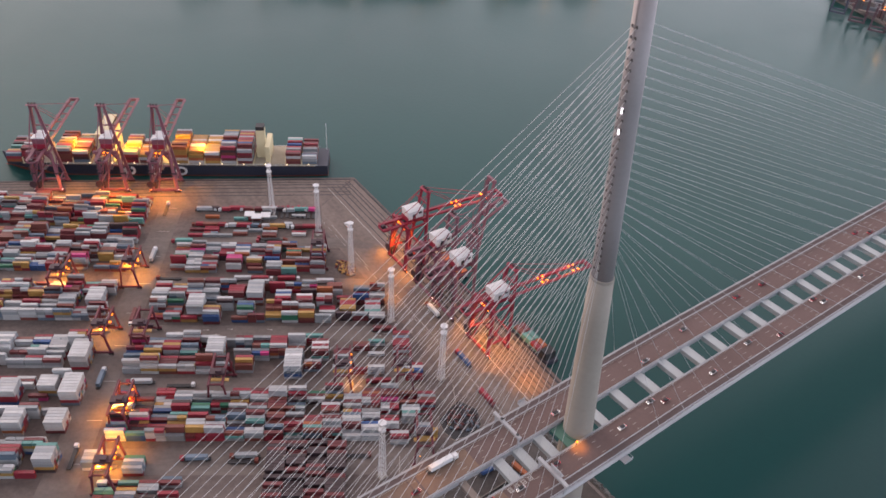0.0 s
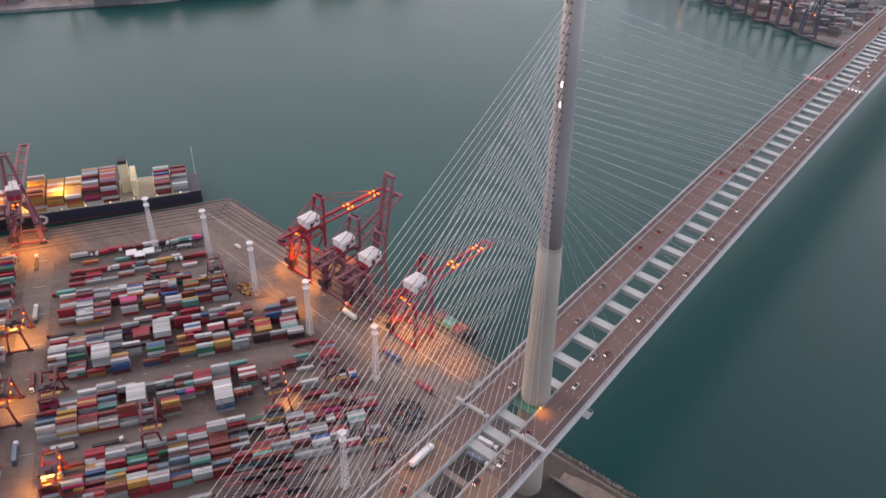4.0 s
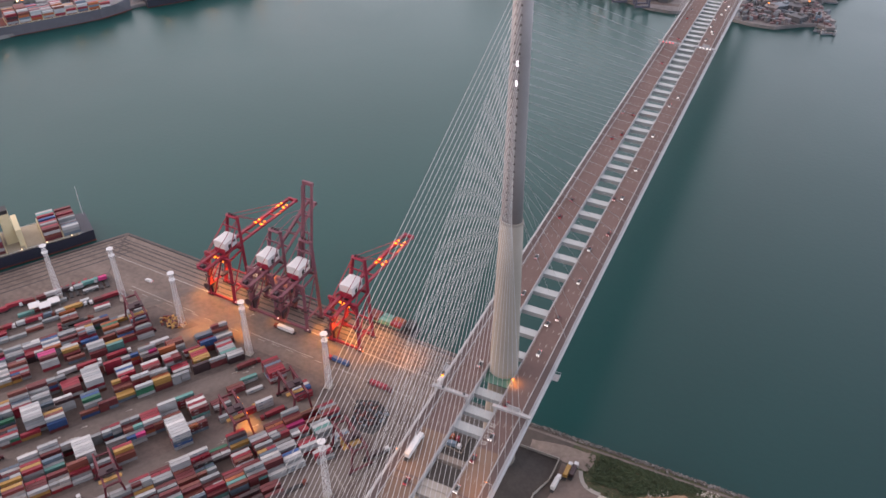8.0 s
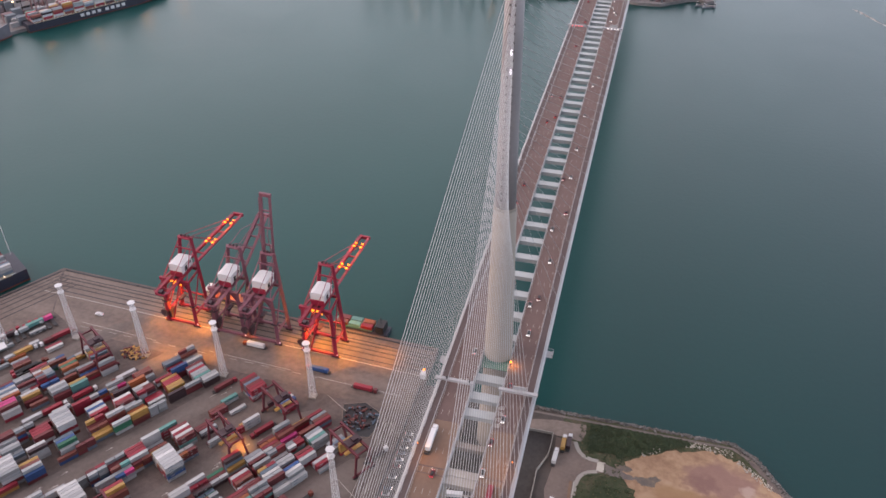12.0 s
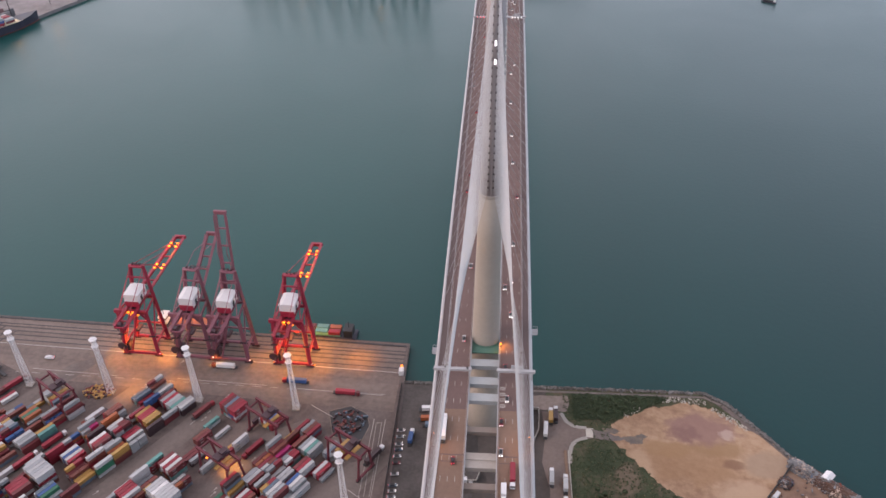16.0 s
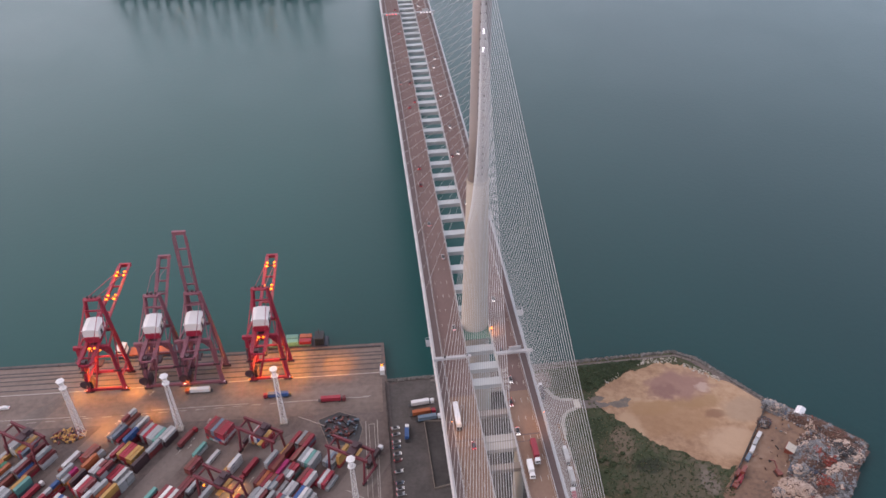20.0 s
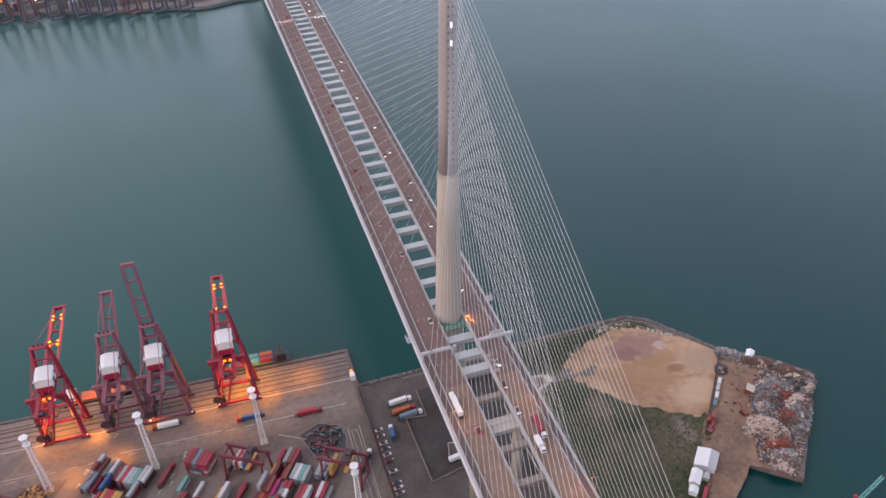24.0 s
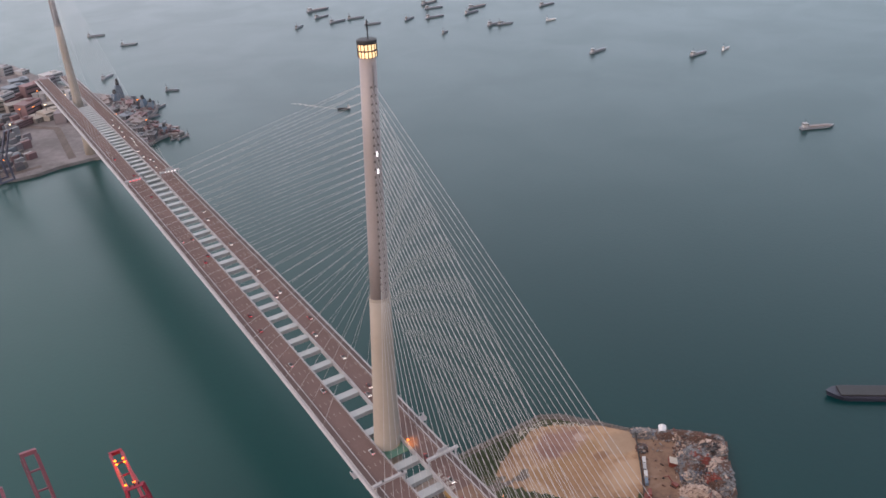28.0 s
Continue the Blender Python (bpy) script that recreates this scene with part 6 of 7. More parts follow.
# ---------------------------------------------------------------- scrap yard
SCRAP = [material("scrap_grey", (0.235, 0.24, 0.25), 0.5, 0.3, scale=1.2, vary=0.5), material("scrap_rust", (0.135, 0.078, 0.060), 0.8, scale=1, vary=0.5),
         material("scrap_pale", (0.54, 0.42, 0.35), 0.7, scale=1, vary=0.4), material("scrap_red", (0.25, 0.050, 0.035), 0.7, scale=1, vary=0.4), material("scrap_blue", (0.10, 0.13, 0.19), 0.6, scale=1, vary=0.4), DARK]


def heap(x, y, w, d, h, seed, weights, label, turn=0.0, plates=0.05):
    r, s = random.Random(seed), Solid()
    n, h = 12, h * 1.5
    rows = [[(x + w * (i / n - .5), y + d * (j / n - .5), GROUND + h * max(0, 1 - 3.2 * ((i / n - .5) ** 2 + (j / n - .5) ** 2)) * r.uniform(0.7, 1.1)) for i in range(n + 1)] for j in range(n + 1)]
    s.add([p for q in rows for p in q], [(j * 13 + i, j * 13 + i + 1, j * 13 + i + 14, j * 13 + i + 13) for j in range(n) for i in range(n)], 1)
    spots = [(x + w * r.uniform(-.5, .5), y + d * r.uniform(-.5, .5), r.choices(range(6), weights)[0]) for _ in range(16)]   # alike pieces lie together
    for _ in range(2300):
        a, f = r.uniform(0, 6.28), r.random() ** 0.6
        px, py = x + math.cos(a) * f * w * 0.55, y + math.sin(a) * f * d * 0.55
        pz = GROUND + h * max(0, 1 - f * f * 0.95) * r.uniform(0.75, 1.0)
        c, q = math.cos(radians(turn)), math.sin(radians(turn))
        if not inside(COAST, x + c * (px - x) - q * (py - y), y + q * (px - x) + c * (py - y)):
            continue
        e = Vector((r.uniform(-1, 1), r.uniform(-1, 1), r.uniform(-0.4, 0.6))) * r.uniform(0.2, 0.75) * (2.4 if r.random() < 0.12 else 1)
        plate = r.random() < plates
        if plate:
            e = e.normalized() * r.uniform(0.8, 2.0)
            e.z *= 0.25
        kind = min(spots, key=lambda p: (p[0] - px) ** 2 + (p[1] - py) ** 2 + r.uniform(0, 12))[2] if r.random() < 0.7 else r.choices(range(6), weights)[0]
        s.beam((px - e.x, py - e.y, pz - e.z * 0.4), (px + e.x, py + e.y, pz + e.z), r.uniform(0.7, 1.8) if plate else r.uniform(0.15, 0.6), r.uniform(0.1, 0.4), kind)
    c, q = math.cos(radians(turn)), math.sin(radians(turn))
    s.v = [(x + c * (p[0] - x) - q * (p[1] - y), y + q * (p[0] - x) + c * (p[1] - y), p[2]) for p in s.v]
    return tagged(part("scrap_heap", s, SCRAP), label, "scrap heap", "scrap heaps", kind="stuff")


heap(*site(186, -63), 30, 19, 4.0, 1, (9, 5, 3, 0.3, 0.3, 2.2), "grey heap of tangled scrap metal", 20, 0.10)
heap(*site(200, -43), 44, 10, 2.6, 2, (3, 9, 3, 1.6, 0, 2), "dark rusty heap of scrap along the sea wall", -45)
heap(*site(180, -25), 15, 10, 2.2, 3, (9, 1, 5, 0, 0.6, 0.4), "pale grey heap of scrap near the shore", -45)
heap(*site(166.5, -86), 23, 15, 3.8, 4, (1, 1, 15, 0.6, 0, 0.2), "pale pinkish heap of shredded scrap", -55, 0.02)
heap(*site(189, -82), 30, 17, 3.6, 5, (10, 5, 3, 0.6, 0.4, 2.0), "mixed grey scrap heap by the sea wall", 48, 0.16)
heap(*site(168, -35), 8, 5, 1.6, 6, (1, 4, 1, 1, 1, 6), "low dark scrap heap by the fence", 48)
heap(*site(206, -62), 17, 18, 2.4, 7, (5, 6, 3, 0.5, 0, 2), "rusty scrap heap at the headland tip", 40)
heap(*site(161, -108), 24, 12, 2.0, 8, (9, 3, 4, 0.4, 1, 1), "grey heap of scrap plates in the yard corner", 48, 0.2)
heap(*site(165, -99), 14, 6, 2.6, 9, (0.6, 2, 0.5, 12, 0, 1), "rust-red scrap heap beside the pale one", -30, 0.1)
heap(*site(174, -71), 12, 8, 2.2, 10, (9, 3, 2, 0.4, 1, 3), "dark grey heap of pressed scrap bales", 10, 0.2)
heap(*site(155, -84), 7, 6, 1.6, 11, (8, 2, 6, 0.2, 0, 0.5), "small grey heap beside the yard road", 10)
litter, r = Solid(), random.Random(77)
SCRAP_BED = [site(*p) for p in ((177, -22), (219, -59), (161, -121), (147, -104), (158, -86), (166, -70), (177, -62), (181, -50), (190, -44), (180, -32))]
while len(litter.f) < 6 * 5200:
    x, y = r.uniform(130, 215), r.uniform(-125, -18)
    if not inside(SCRAP_BED, x, y) and (r.random() < 0.985 or not inside(COAST, x, y) or inside(SANDLOT, x, y) or x < 143):
        continue
    long = r.uniform(0.3, 1.8) * (1.8 if r.random() < 0.1 else 1)
    litter.box(x, y, GROUND + 0.05, long, r.uniform(0.15, 0.9), r.uniform(0.1, 0.9), r.uniform(0, 180), r.choices(range(6), (7, 7, 4, 0.7, 0.3, 2))[0], top=0.9)
tagged(part("scrap_litter", litter, SCRAP), "loose scrap pieces strewn over the yard", "scrap", kind="stuff")
for (cx, cy), hue, lift, size in (((160.5, -44.5), 9, 0, SHORT), ((156.5, -49), 1, 0, SHORT), ((152.5, -54), 9, 0, SHORT), ((148, -59), 5, 0, SHORT), ((141, -68.5), 3, 0, SHORT), ((137.5, -73), 3, 0, SHORT), ((141, -68.5), 4, 1, SHORT), ((106, -114.5), 3, 0, LONG), ((138, -68.5), 4, 0, SHORT)):
    wall = new("boundary_container", BOXES[size, hue])
    wall.matrix_basis = settle(pose(*site(cx, cy), GROUND + 0.06 + TALL * lift, 0, 0, 48))
    tagged(wall, f"{BOX_COLOURS[hue][0].replace('_', ' ')} container standing along the scrap yard edge", "container", "containers at the scrap yard")


def shed(x, y, w, d, h, turn, mat, label, other=None, ridge=0.0):
    """A gabled shed; other: the sheet of the second roof slope; ridge: how far the ridge stands off the middle."""
    g = thing("shed", label, "shed", "sheds", at=pose(*site(x, y), GROUND + 0.06, 0, 0, turn))
    part("wall", Solid().box(0, 0, 0, w, d, h), mat, g)
    a, b, c, up = w / 2 + 0.35, d / 2 + 0.35, ridge * d, h + 1.3
    for sign, m in ((1, mat), (-1, other or mat)):
        roof = Solid().add([(-a, sign * b, h), (a, sign * b, h), (a, c, up), (-a, c, up), (-a, sign * b, h + 0.2), (a, sign * b, h + 0.2), (a, c, up + 0.2), (-a, c, up + 0.2)],
                           [(0, 1, 2, 3), (7, 6, 5, 4), (0, 4, 5, 1), (1, 5, 6, 2), (3, 7, 4, 0)])
        for k in range(1, int(w / 1.6)):
            roof.beam((-a + 1.6 * k, sign * b, h + 0.22), (-a + 1.6 * k, c, up + 0.22), 0.12, 0.1)
        part("roof_slope", roof, m, g)
    part("gable", Solid().add([(-w / 2, -d / 2, h), (-w / 2, d / 2, h), (-w / 2, c, up - 0.1), (-w / 2 + 0.2, -d / 2, h), (-w / 2 + 0.2, d / 2, h), (-w / 2 + 0.2, c, up - 0.1)], [(0, 2, 1), (3, 4, 5), (0, 3, 5, 2), (1, 2, 5, 4)]), mat, g)
    part("door", Solid().box(w / 2 + 0.05, 0, 0, 0.2, d * 0.4, h * 0.8), DARK, g)


ZINC = material("grey_roof_sheet", (0.42, 0.42, 0.44), 0.55, scale=0.6, vary=0.25)
shed(119, -95, 12.6, 11.4, 3.6, 47, WHITE, "white gabled shed with one grey roof slope beside the scrap yard", ZINC, -0.12)
shed(107, -103.5, 9.5, 5.5, 3.2, 47, WHITE, "long white lean-to beside the shed", None, 0.1)
shed(101.3, -110.5, 4.0, 4.4, 2.8, 47, WHITE, "small white hut at the end of the lean-to")
shed(113.0, -104.5, 4.0, 3.0, 2.2, 47, ZINC, "small grey lean-to among junk")
shed(173.5, -57, 5.2, 5.0, 2.6, 47, RUST, "rust-red hut with a white roof in the scrap yard", CONCRETE_PALE, 0.45)
shed(192, -30.5, 6.0, 4.5, 2.0, 47, WHITE, "small white hut on the sea wall")


def excavator(x, y, turn):
    g = thing("excavator", "rust-orange tracked excavator working in the scrap yard", "excavator", "excavators", at=pose(x, y, GROUND + 0.05, 0, 0, turn))
    for sy in (-1, 1):
        part("track", Solid().box(0, sy * 1.3, 0, 4.2, 0.7, 0.9, top=0.9), DARK, g)
    part("cab", Solid().box(0.6, 0.7, 1.0, 1.7, 1.4, 1.8), BOX_MATS[4], g)
    part("body", Solid().box(-0.8, 0, 0.9, 3.4, 2.8, 1.3), BOX_MATS[4], g)
    part("boom", Solid().beam((1, -0.3, 1.8), (5, -0.3, 5), 0.6).beam((5, -0.3, 5), (8, -0.3, 2), 0.5), BOX_MATS[4], g)
    part("grab", Solid().box(8, -0.3, 0.9, 1.4, 1.4, 1.3, top=0.5), DARK, g)


excavator(*site(160, -71), 100)
excavator(*site(134, -76), 40)
excavator(*site(170, -96), 200)

# ---------------------------------------------------------------- far shores
FAR = [site(*p) for p in ((-410, 870), (-340, 850), (-280, 832), (-190, 797), (-137, 785), (-98, 769), (-72, 768), (-45, 777), (-3, 780), (28, 770), (58, 771), (90, 797), (104, 804), (116, 796), (126, 800),
                          (120, 832), (100, 876), (104, 898), (126, 928), (132, 953), (122, 985), (117, 1003), (108, 1030), (70, 1085), (30, 1190))]
FAR += [(-20, 1520), (-200, 1800), (-900, 1900), (-1000, 1400), (-600, 1100)]
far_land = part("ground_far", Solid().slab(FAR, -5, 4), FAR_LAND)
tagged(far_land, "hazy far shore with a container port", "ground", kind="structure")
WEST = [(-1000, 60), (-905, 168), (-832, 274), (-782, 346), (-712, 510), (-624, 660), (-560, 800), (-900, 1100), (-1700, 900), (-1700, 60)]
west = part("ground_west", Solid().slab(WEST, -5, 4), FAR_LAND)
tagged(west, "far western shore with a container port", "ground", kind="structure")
r = random.Random(21)
far_boxes = Solid()
# Greyed, low-contrast tones: the haze over the far shore is in these colours.
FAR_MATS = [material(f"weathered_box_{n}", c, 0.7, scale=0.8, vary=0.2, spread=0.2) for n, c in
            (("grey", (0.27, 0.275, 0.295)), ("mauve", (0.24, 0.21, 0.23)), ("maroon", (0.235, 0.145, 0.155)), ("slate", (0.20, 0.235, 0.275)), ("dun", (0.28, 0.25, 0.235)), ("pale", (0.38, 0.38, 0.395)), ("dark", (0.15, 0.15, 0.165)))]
for k in range(1650):
    if k < 900:
        f, o = r.random(), r.uniform(18, 230)
        x, y = -400 + 330 * f - 0.2 * o, 922 - 105 * f + o
    elif k < 1050:
        x, y = r.uniform(-150, -60), r.uniform(880, 1130)
    else:
        f, o = r.random(), r.uniform(20, 200)
        x, y = -905 + 300 * f - o * 0.85, 170 + 500 * f + o * 0.5
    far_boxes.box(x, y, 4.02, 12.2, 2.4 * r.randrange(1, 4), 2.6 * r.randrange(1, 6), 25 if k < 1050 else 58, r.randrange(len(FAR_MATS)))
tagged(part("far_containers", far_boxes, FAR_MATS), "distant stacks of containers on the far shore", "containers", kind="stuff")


def building(x, y, w, d, h, turn, mat, label, floors=3):
    g = thing("building", label, "building", "buildings on the far shore", at=pose(x, y, 4, 0, 0, turn))
    part("wall", Solid().box(0, 0, 0, w, d, h), mat, g)
    part("roof", Solid().box(0, 0, h, w + 1, d + 1, 0.8).box(w * 0.2, 0, h + 0.8, w * 0.25, d * 0.4, 2.2), mat, g)
    for k in range(floors):
        for sy in (-1, 1):
            part("window", Solid().box(0, sy * d / 2, h * (k + 0.35) / floors, w * 0.9, 0.3, h * 0.3 / floors), DARK, g)


for k in range(26):
    f = r.random()
    building(-330 + 330 * f + r.uniform(-30, 20), 960 + r.uniform(0, 420), r.uniform(18, 50), r.uniform(14, 28), r.uniform(7, 24), r.uniform(0, 40), r.choice(FAR_MATS[:6] + [CONCRETE]), "pale industrial building on the far shore")
for k in range(22):
    bx, by = 84 + r.uniform(-45, 42), 838 + k * 12 + r.uniform(-8, 8)
    if not inside(FAR, bx + 12, by - 8):
        continue
    building(bx, by, r.uniform(10, 26), r.uniform(8, 16), r.uniform(4, 10), r.uniform(0, 80), r.choice([FAR_MATS[2], FAR_MATS[3], FAR_MATS[6], HAZED_RUST]), "rusty dockyard shed on the far spit")
for k in range(10):
    building(-870 + 27 * k - r.uniform(60, 200), 240 + 44 * k, r.uniform(20, 50), r.uniform(14, 30), r.uniform(8, 26), 58, r.choice([CONCRETE, PAINTED]), "pale port building on the western shore")
for k, (x, y, h) in enumerate(((98, 1082, 34), (88, 1066, 22), (118, 1000, 20), (126, 985, 16), (112, 846, 12))):
    t = thing("dock_tower", "dark slate hull or dock tower on the far spit", "tower", "towers on the far spit", at=pose(x, y, 4, 0, 0, 20 * k))
    part("body", Solid().box(0, 0, 0, 12, 8, h * 0.7, top=0.7), BOX_MATS[5], t)
    part("top", Solid().box(0, 0, h * 0.7, 5, 4, h * 0.3, top=0.6), DARK, t)
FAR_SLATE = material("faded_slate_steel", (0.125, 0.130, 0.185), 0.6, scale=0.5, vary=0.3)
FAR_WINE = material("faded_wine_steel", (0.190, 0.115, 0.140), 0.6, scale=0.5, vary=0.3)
for k in range(9):
    quay = -372 + 33 * k
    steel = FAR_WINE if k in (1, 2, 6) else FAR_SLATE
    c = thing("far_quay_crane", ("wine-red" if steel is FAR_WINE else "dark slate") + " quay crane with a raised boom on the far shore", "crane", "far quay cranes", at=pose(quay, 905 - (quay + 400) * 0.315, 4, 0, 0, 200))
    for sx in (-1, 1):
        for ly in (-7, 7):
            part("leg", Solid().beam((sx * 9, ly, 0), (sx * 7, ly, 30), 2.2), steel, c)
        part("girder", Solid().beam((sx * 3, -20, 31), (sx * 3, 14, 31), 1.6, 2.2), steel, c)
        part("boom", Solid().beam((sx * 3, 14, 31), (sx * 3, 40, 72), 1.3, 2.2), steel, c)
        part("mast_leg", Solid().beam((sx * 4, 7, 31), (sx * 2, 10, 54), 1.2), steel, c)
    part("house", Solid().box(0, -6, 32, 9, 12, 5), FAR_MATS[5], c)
    part("base", Solid().beam((-9, -7, 1), (9, -7, 1), 1.6).beam((-9, 7, 1), (9, 7, 1), 2.2), steel, c)
    for ly in (-16, 2, 12):
        part("floodlight", Solid().box(0, ly, 29.2, 1.6, 1.6, 0.8), SODIUM, c, "glowing orange floodlight")
for k in range(6):
    f = k / 5
    c = thing("far_quay_crane", "hazy quay crane on the western shore", "crane", "far quay cranes", at=pose(-905 + 270 * f - 10, 178 + 470 * f, 4, 0, 0, -32))
    for sx in (-1, 1):
        for ly in (-7, 7):
            part("leg", Solid().beam((sx * 9, ly, 0), (sx * 7, ly, 30), 1.6), FAR_MATS[2], c)
        part("girder", Solid().beam((sx * 3, -20, 31), (sx * 3, 40, 31), 1.6, 2.2), FAR_MATS[2], c)
    part("house", Solid().box(0, -6, 32, 9, 12, 5), FAR_MATS[5], c)
    part("base", Solid().beam((-9, -7, 1), (9, -7, 1), 1.6).beam((-9, 7, 1), (9, 7, 1), 1.6), FAR_MATS[2], c)
for k in range(52):
    if k < 28:
        x, y = -340 + 13 * k + r.uniform(-14, 14), 905 + r.uniform(-20, 330) - 0.2 * k
    else:
        x, y = -900 + 11 * (k - 28) + r.uniform(-60, 0), 200 + 19 * (k - 28) + r.uniform(0, 40)
    l = thing("port_lamp", "lit port floodlight on the far shore", "lamp", "far port lamps", at=pose(x, y, 4))
    part("pole", Solid().tube((0, 0, 0), (0, 0, 20), 0.4, 5), DARK, l)
    part("lamp_head", Solid().box(0, 0, 20, 1.7, 1.7, 1.1), SODIUM if k % 3 else WARM, l)

for k in range(30):
    building(r.uniform(-140, 40), r.uniform(1010, 1500), r.uniform(14, 40), r.uniform(12, 26), r.uniform(5, 18), r.uniform(0, 60), r.choice(FAR_MATS + [CONCRETE]), "pale industrial building on the far shore")
yard_junk, jr = Solid(), random.Random(31)
while len(yard_junk.f) < 6 * 900:
    x, y = site(jr.uniform(8, 130), jr.uniform(778, 1010))
    if inside(FAR, x + 4, y - 4) and inside(FAR, x - 4, y - 4):
        yard_junk.box(x, y, 4.0, jr.uniform(2, 12), jr.uniform(1.5, 5), jr.uniform(1.0, 6.5), jr.uniform(0, 180), jr.choices(range(6), (5, 4, 3, 3, 1, 3))[0])
tagged(part("dockyard_junk", yard_junk, [FAR_MATS[6], FAR_MATS[2], HAZED_RUST, FAR_MATS[3], FAR_MATS[5], FAR_MATS[1]]), "dark jumble of hull sections and plant on the far spit", "clutter", kind="stuff")
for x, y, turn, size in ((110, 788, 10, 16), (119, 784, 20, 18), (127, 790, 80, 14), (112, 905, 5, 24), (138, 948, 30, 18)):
    small_ship(*site(x, y), turn, size, (HAZED_RUST, PAINTED, HAZED_HULL), "small dark workboat moored at the far spit", kind_name="workboat")
for x, y in ((42, 812), (88, 842), (60, 900), (20, 846), (104, 948)):
    l = thing("port_lamp", "lit port floodlight on the far spit", "lamp", "far port lamps", at=pose(*site(x, y), 4))
    part("pole", Solid().tube((0, 0, 0), (0, 0, 14), 0.4, 5), DARK, l)
    part("lamp_head", Solid().box(0, 0, 14, 1.7, 1.7, 1.1), SODIUM, l)
far_road = Solid()
for (x0, y0), (x1, y1) in (((-20, 835), (-15, 1000)), ((-15, 1000), (-90, 1100)), ((-90, 1100), (-150, 1120)), ((30, 840), (10, 1010)), ((10, 1010), (-60, 1200)), ((-130, 830), (-60, 835))):
    far_road.beam((x0, y0, 4.1), (x1, y1, 4.1), 10, 0.3)
tagged(part("road_far", far_road, LANE), "pale port roads on the far shore", "road", kind="structure")
wake = Solid()
for k in range(30):
    f = k / 29
    wake.box(346 - 44 * f + rng.uniform(-1, 1) * f * 2, 748 + 76 * f, 0.03, 1.2 + 3.5 * f * rng.random(), 4.0, 0.05, 30 + rng.uniform(-20, 20))
tagged(part("boat_wake", wake, WHITE_LINE), "broken white wake behind the launch", "wake", kind="stuff")
sheet("pavement_island", [(-96, 5), (-83, 10), (-72, 4), (-69, -6), (-72, -17), (-80, -18), (-90, -15)], 0.05, DARK, "dark asphalt paving inside a kerb")
clutter = Solid()
for k in range(90):
    a, f = rng.uniform(0, 6.28), rng.random() ** 0.5
    clutter.box(-82 + 11 * f * math.cos(a), -3 + 10 * f * math.sin(a), GROUND + 0.1, rng.uniform(0.6, 3.2), rng.uniform(0.5, 1.2), rng.uniform(0.4, 1.6), rng.uniform(0, 180), rng.choice((13, 13, 2, 4, 5)))
tagged(part("spare_parts", clutter, BOX_MATS), "dark clutter of spreaders and spare parts on the paving", "clutter", kind="stuff")
tip = Solid()
for k in range(160):
    a, f = rng.uniform(0, 6.28), rng.random() ** 0.5
    tip.box(-247 + 9 * f * math.cos(a), 16 + 6 * f * math.sin(a), GROUND + 0.03, rng.uniform(0.6, 3.5), rng.uniform(0.4, 1.0), rng.uniform(0.4, 1.5), rng.uniform(0, 180), rng.choice((2, 7, 7, 13)))
tagged(part("spare_parts", tip, BOX_MATS), "brown heap of spreaders and frames beside a mast", "clutter", kind="stuff")
shelter = thing("canopy", "white flat-roofed canopy on posts in the yard", "canopy", at=pose(-337, -10, GROUND + 0.03, 0, 0, YAW))
for k, (dx, dy, h) in enumerate(((-6, 2, 4.6), (0, -2, 5.2), (6.5, 1, 4.4))):
    part("roof_panel", Solid().box(dx, dy, h, 7.5, 7.0, 0.4, top=0.97), WHITE, shelter)
    for px in (-3, 3):
        for py in (-2.8, 2.8):
            part("post", Solid().box(dx + px, dy + py, 0, 0.25, 0.25, h), PAINTED, shelter)
arrows = Solid()
for k in range(26):
    u, v = rng.uniform(-240, -60), rng.choice((-196, -143, -94, -144, -95))
    x, y = yard(u, v + rng.uniform(-3, 3))
    arrows.box(x, y, GROUND + 0.036, 3.5, 0.3, 0.03, YAW).box(x + 1.6 * UX, y + 1.6 * UY, GROUND + 0.037, 1.2, 1.0, 0.03, YAW)
for k in range(2):
    x = -62 - 3.2 * k
    arrows.beam((x, -3, GROUND + 0.05), (x, -58, GROUND + 0.05), 0.22, 0.04)
arrows.beam((-62, -3, GROUND + 0.05), (-65.2, -3, GROUND + 0.05), 0.22, 0.04)
for x0, y0, x1, y1 in ((-108, 10, -92, 0), (-80, -50, -66, -60), (-300, 36, -240, 31), (-200, 30, -140, 26), (-120, 24, -64, 20)):
    arrows.beam((x0, y0, GROUND + 0.05), (x1, y1, GROUND + 0.05), 0.35, 0.04)
tagged(part("yard_arrows", arrows, WHITE_LINE), "worn white arrows and lane outlines on the yard paving", "markings", kind="stuff")
yard_fence = thing("fence", "dark hedge-lined fence between sand lot and scrap yard", "fence", drawn=True)
for k in range(20):
    f = k / 19
    part("post", Solid().box(171 - 47 * f, -21 - 57 * f, GROUND, 0.2, 0.2, 2.2), DARK, yard_fence)
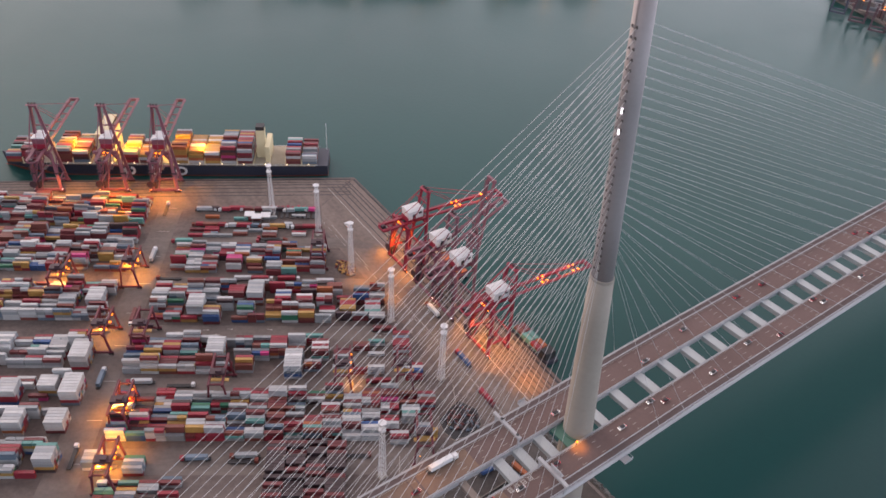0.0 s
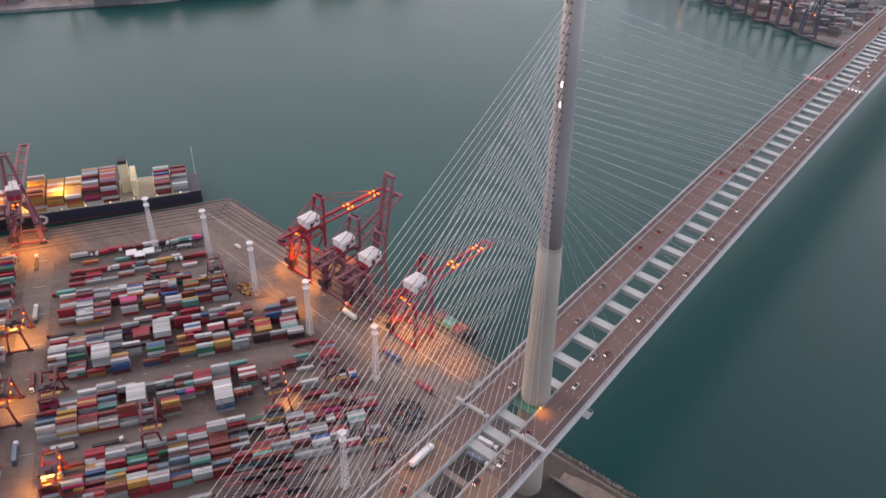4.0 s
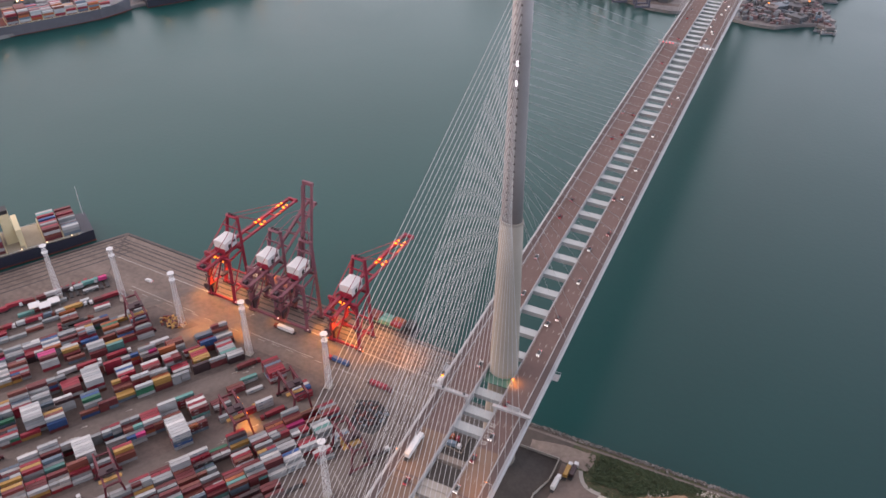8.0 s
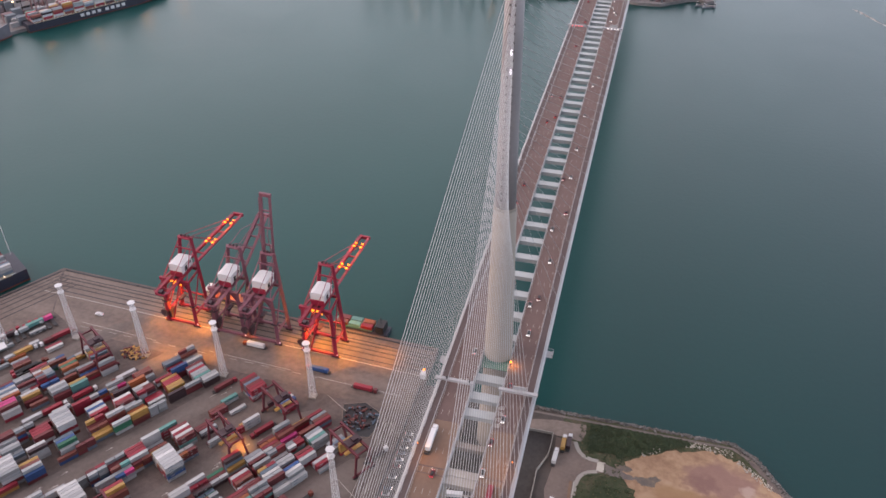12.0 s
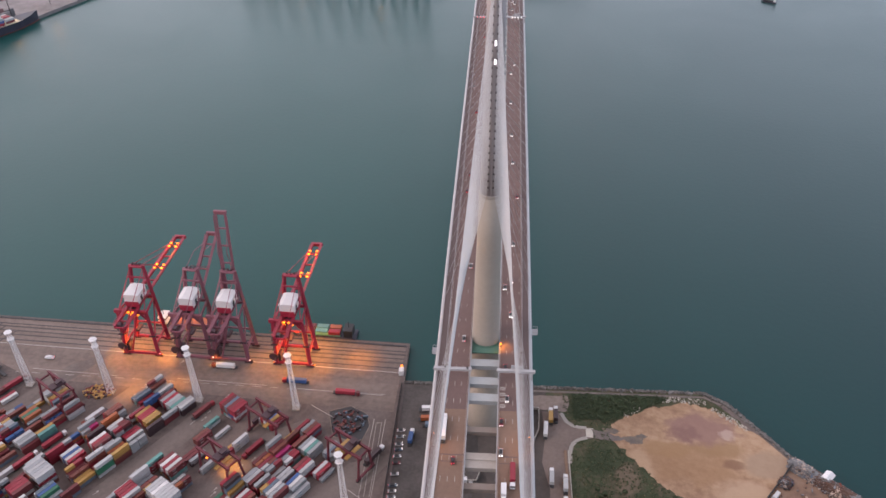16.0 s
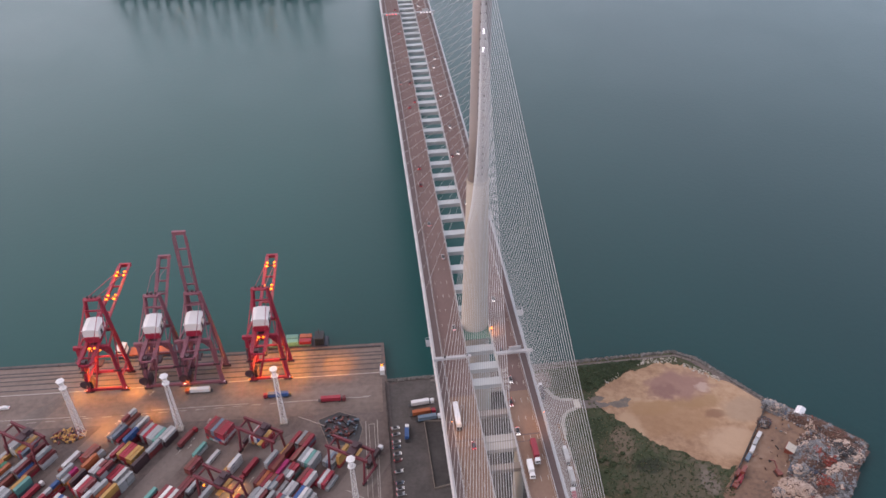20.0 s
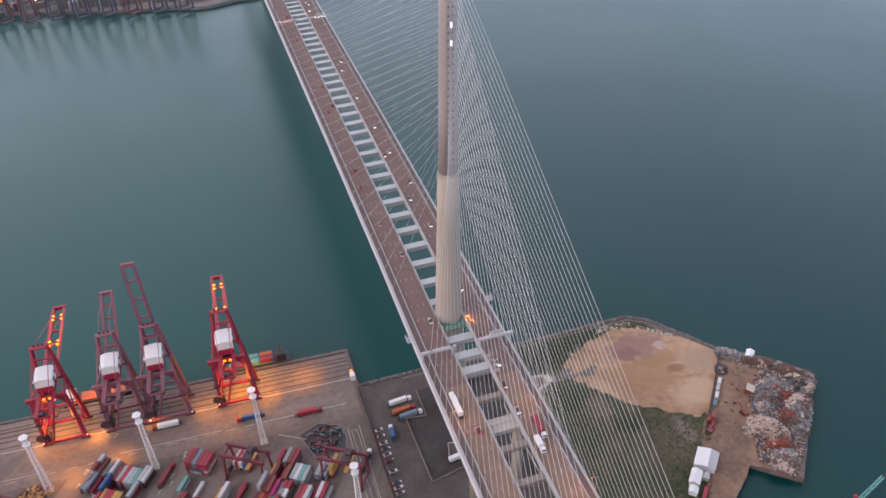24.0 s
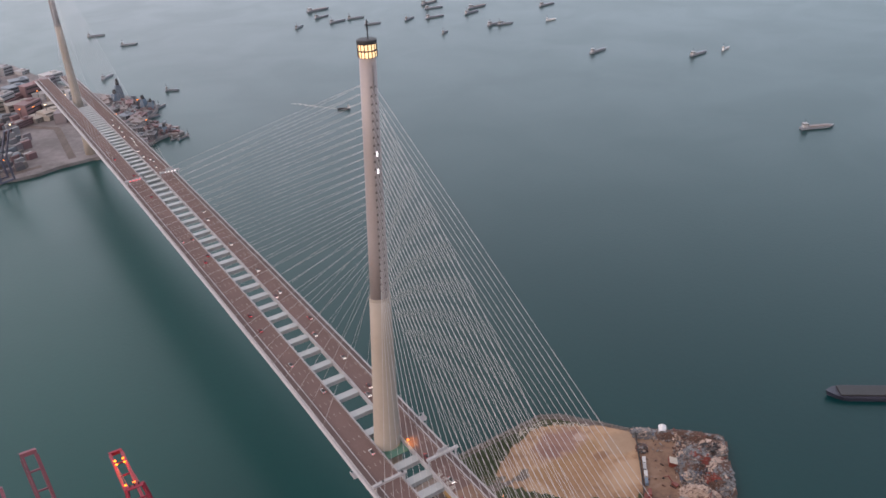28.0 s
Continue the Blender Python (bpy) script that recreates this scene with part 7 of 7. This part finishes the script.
part("mesh_panel", Solid().beam((171, -21, GROUND + 1.0), (124, -78, GROUND + 1.0), 0.5, 1.9), DARK, yard_fence)
kerb = Solid()
ring = [(-96, 5), (-83, 10), (-72, 4), (-69, -6), (-72, -17), (-80, -18), (-90, -15)]
for a, b in zip(ring, ring[1:] + ring[:1]):
    kerb.beam((*a, GROUND + 0.1), (*b, GROUND + 0.1), 0.35, 0.3)
tagged(part("trim_kerb", kerb, BACKBEAM), "pale concrete kerb round a dark island", "trim", kind="structure")
for k in range(26):
    u, v = rng.uniform(-250, -60), rng.choice((-246, -197, -143, -95, -36))
    x, y = yard(u, v + rng.uniform(-3, 3))
    if y > 4:
        continue
    c = pick_colour()
    lorry(x, y, Z, YAW + rng.choice((0, 180)), BOX_MATS[c], rng.choice((WHITE, RUST, BOX_MATS[3])), 12.2, f"terminal lorry carrying a {BOX_COLOURS[c][0].replace('_', ' ')} container along an aisle", load=rng.random() < 0.75)
for k in range(0, 14, 3):
    x, y = yard(-265 + rng.uniform(-5, 5), -285 + 21 * k + rng.uniform(-5, 5))
    c = pick_colour()
    lorry(x, y, Z, YAW + rng.choice((90, -90)), BOX_MATS[c], WHITE, 12.2, f"terminal lorry with a {BOX_COLOURS[c][0].replace('_', ' ')} container on the yard road", load=rng.random() < 0.7)
FLOOD = glowing("port_floodlight", (1.0, 0.42, 0.10), 45)
for x, y in ((-704, 560), (-742, 486), (-676, 622), (-800, 372), (-640, 690), (-170, 846), (-300, 892), *[site(*p) for p in ((-850, 238), (-800, 322), (-742, 418), (-600, 700))]):
    l = thing("port_floodlight", "strong orange floodlight tower on the far quay", "lamp", "far port lamps", at=pose(x, y, 4))
    part("pole", Solid().tube((0, 0, 0), (0, 0, 30), 0.5, 6), DARK, l)
    part("lamp_head", Solid().box(0, 0, 30, 3.2, 3.2, 1.6, top=0.8), FLOOD, l)
stacks = part("container_stacks", rest, BOX_MATS)
tagged(stacks, "far blocks of stacked steel shipping containers in mixed colours", "containers", kind="stuff")
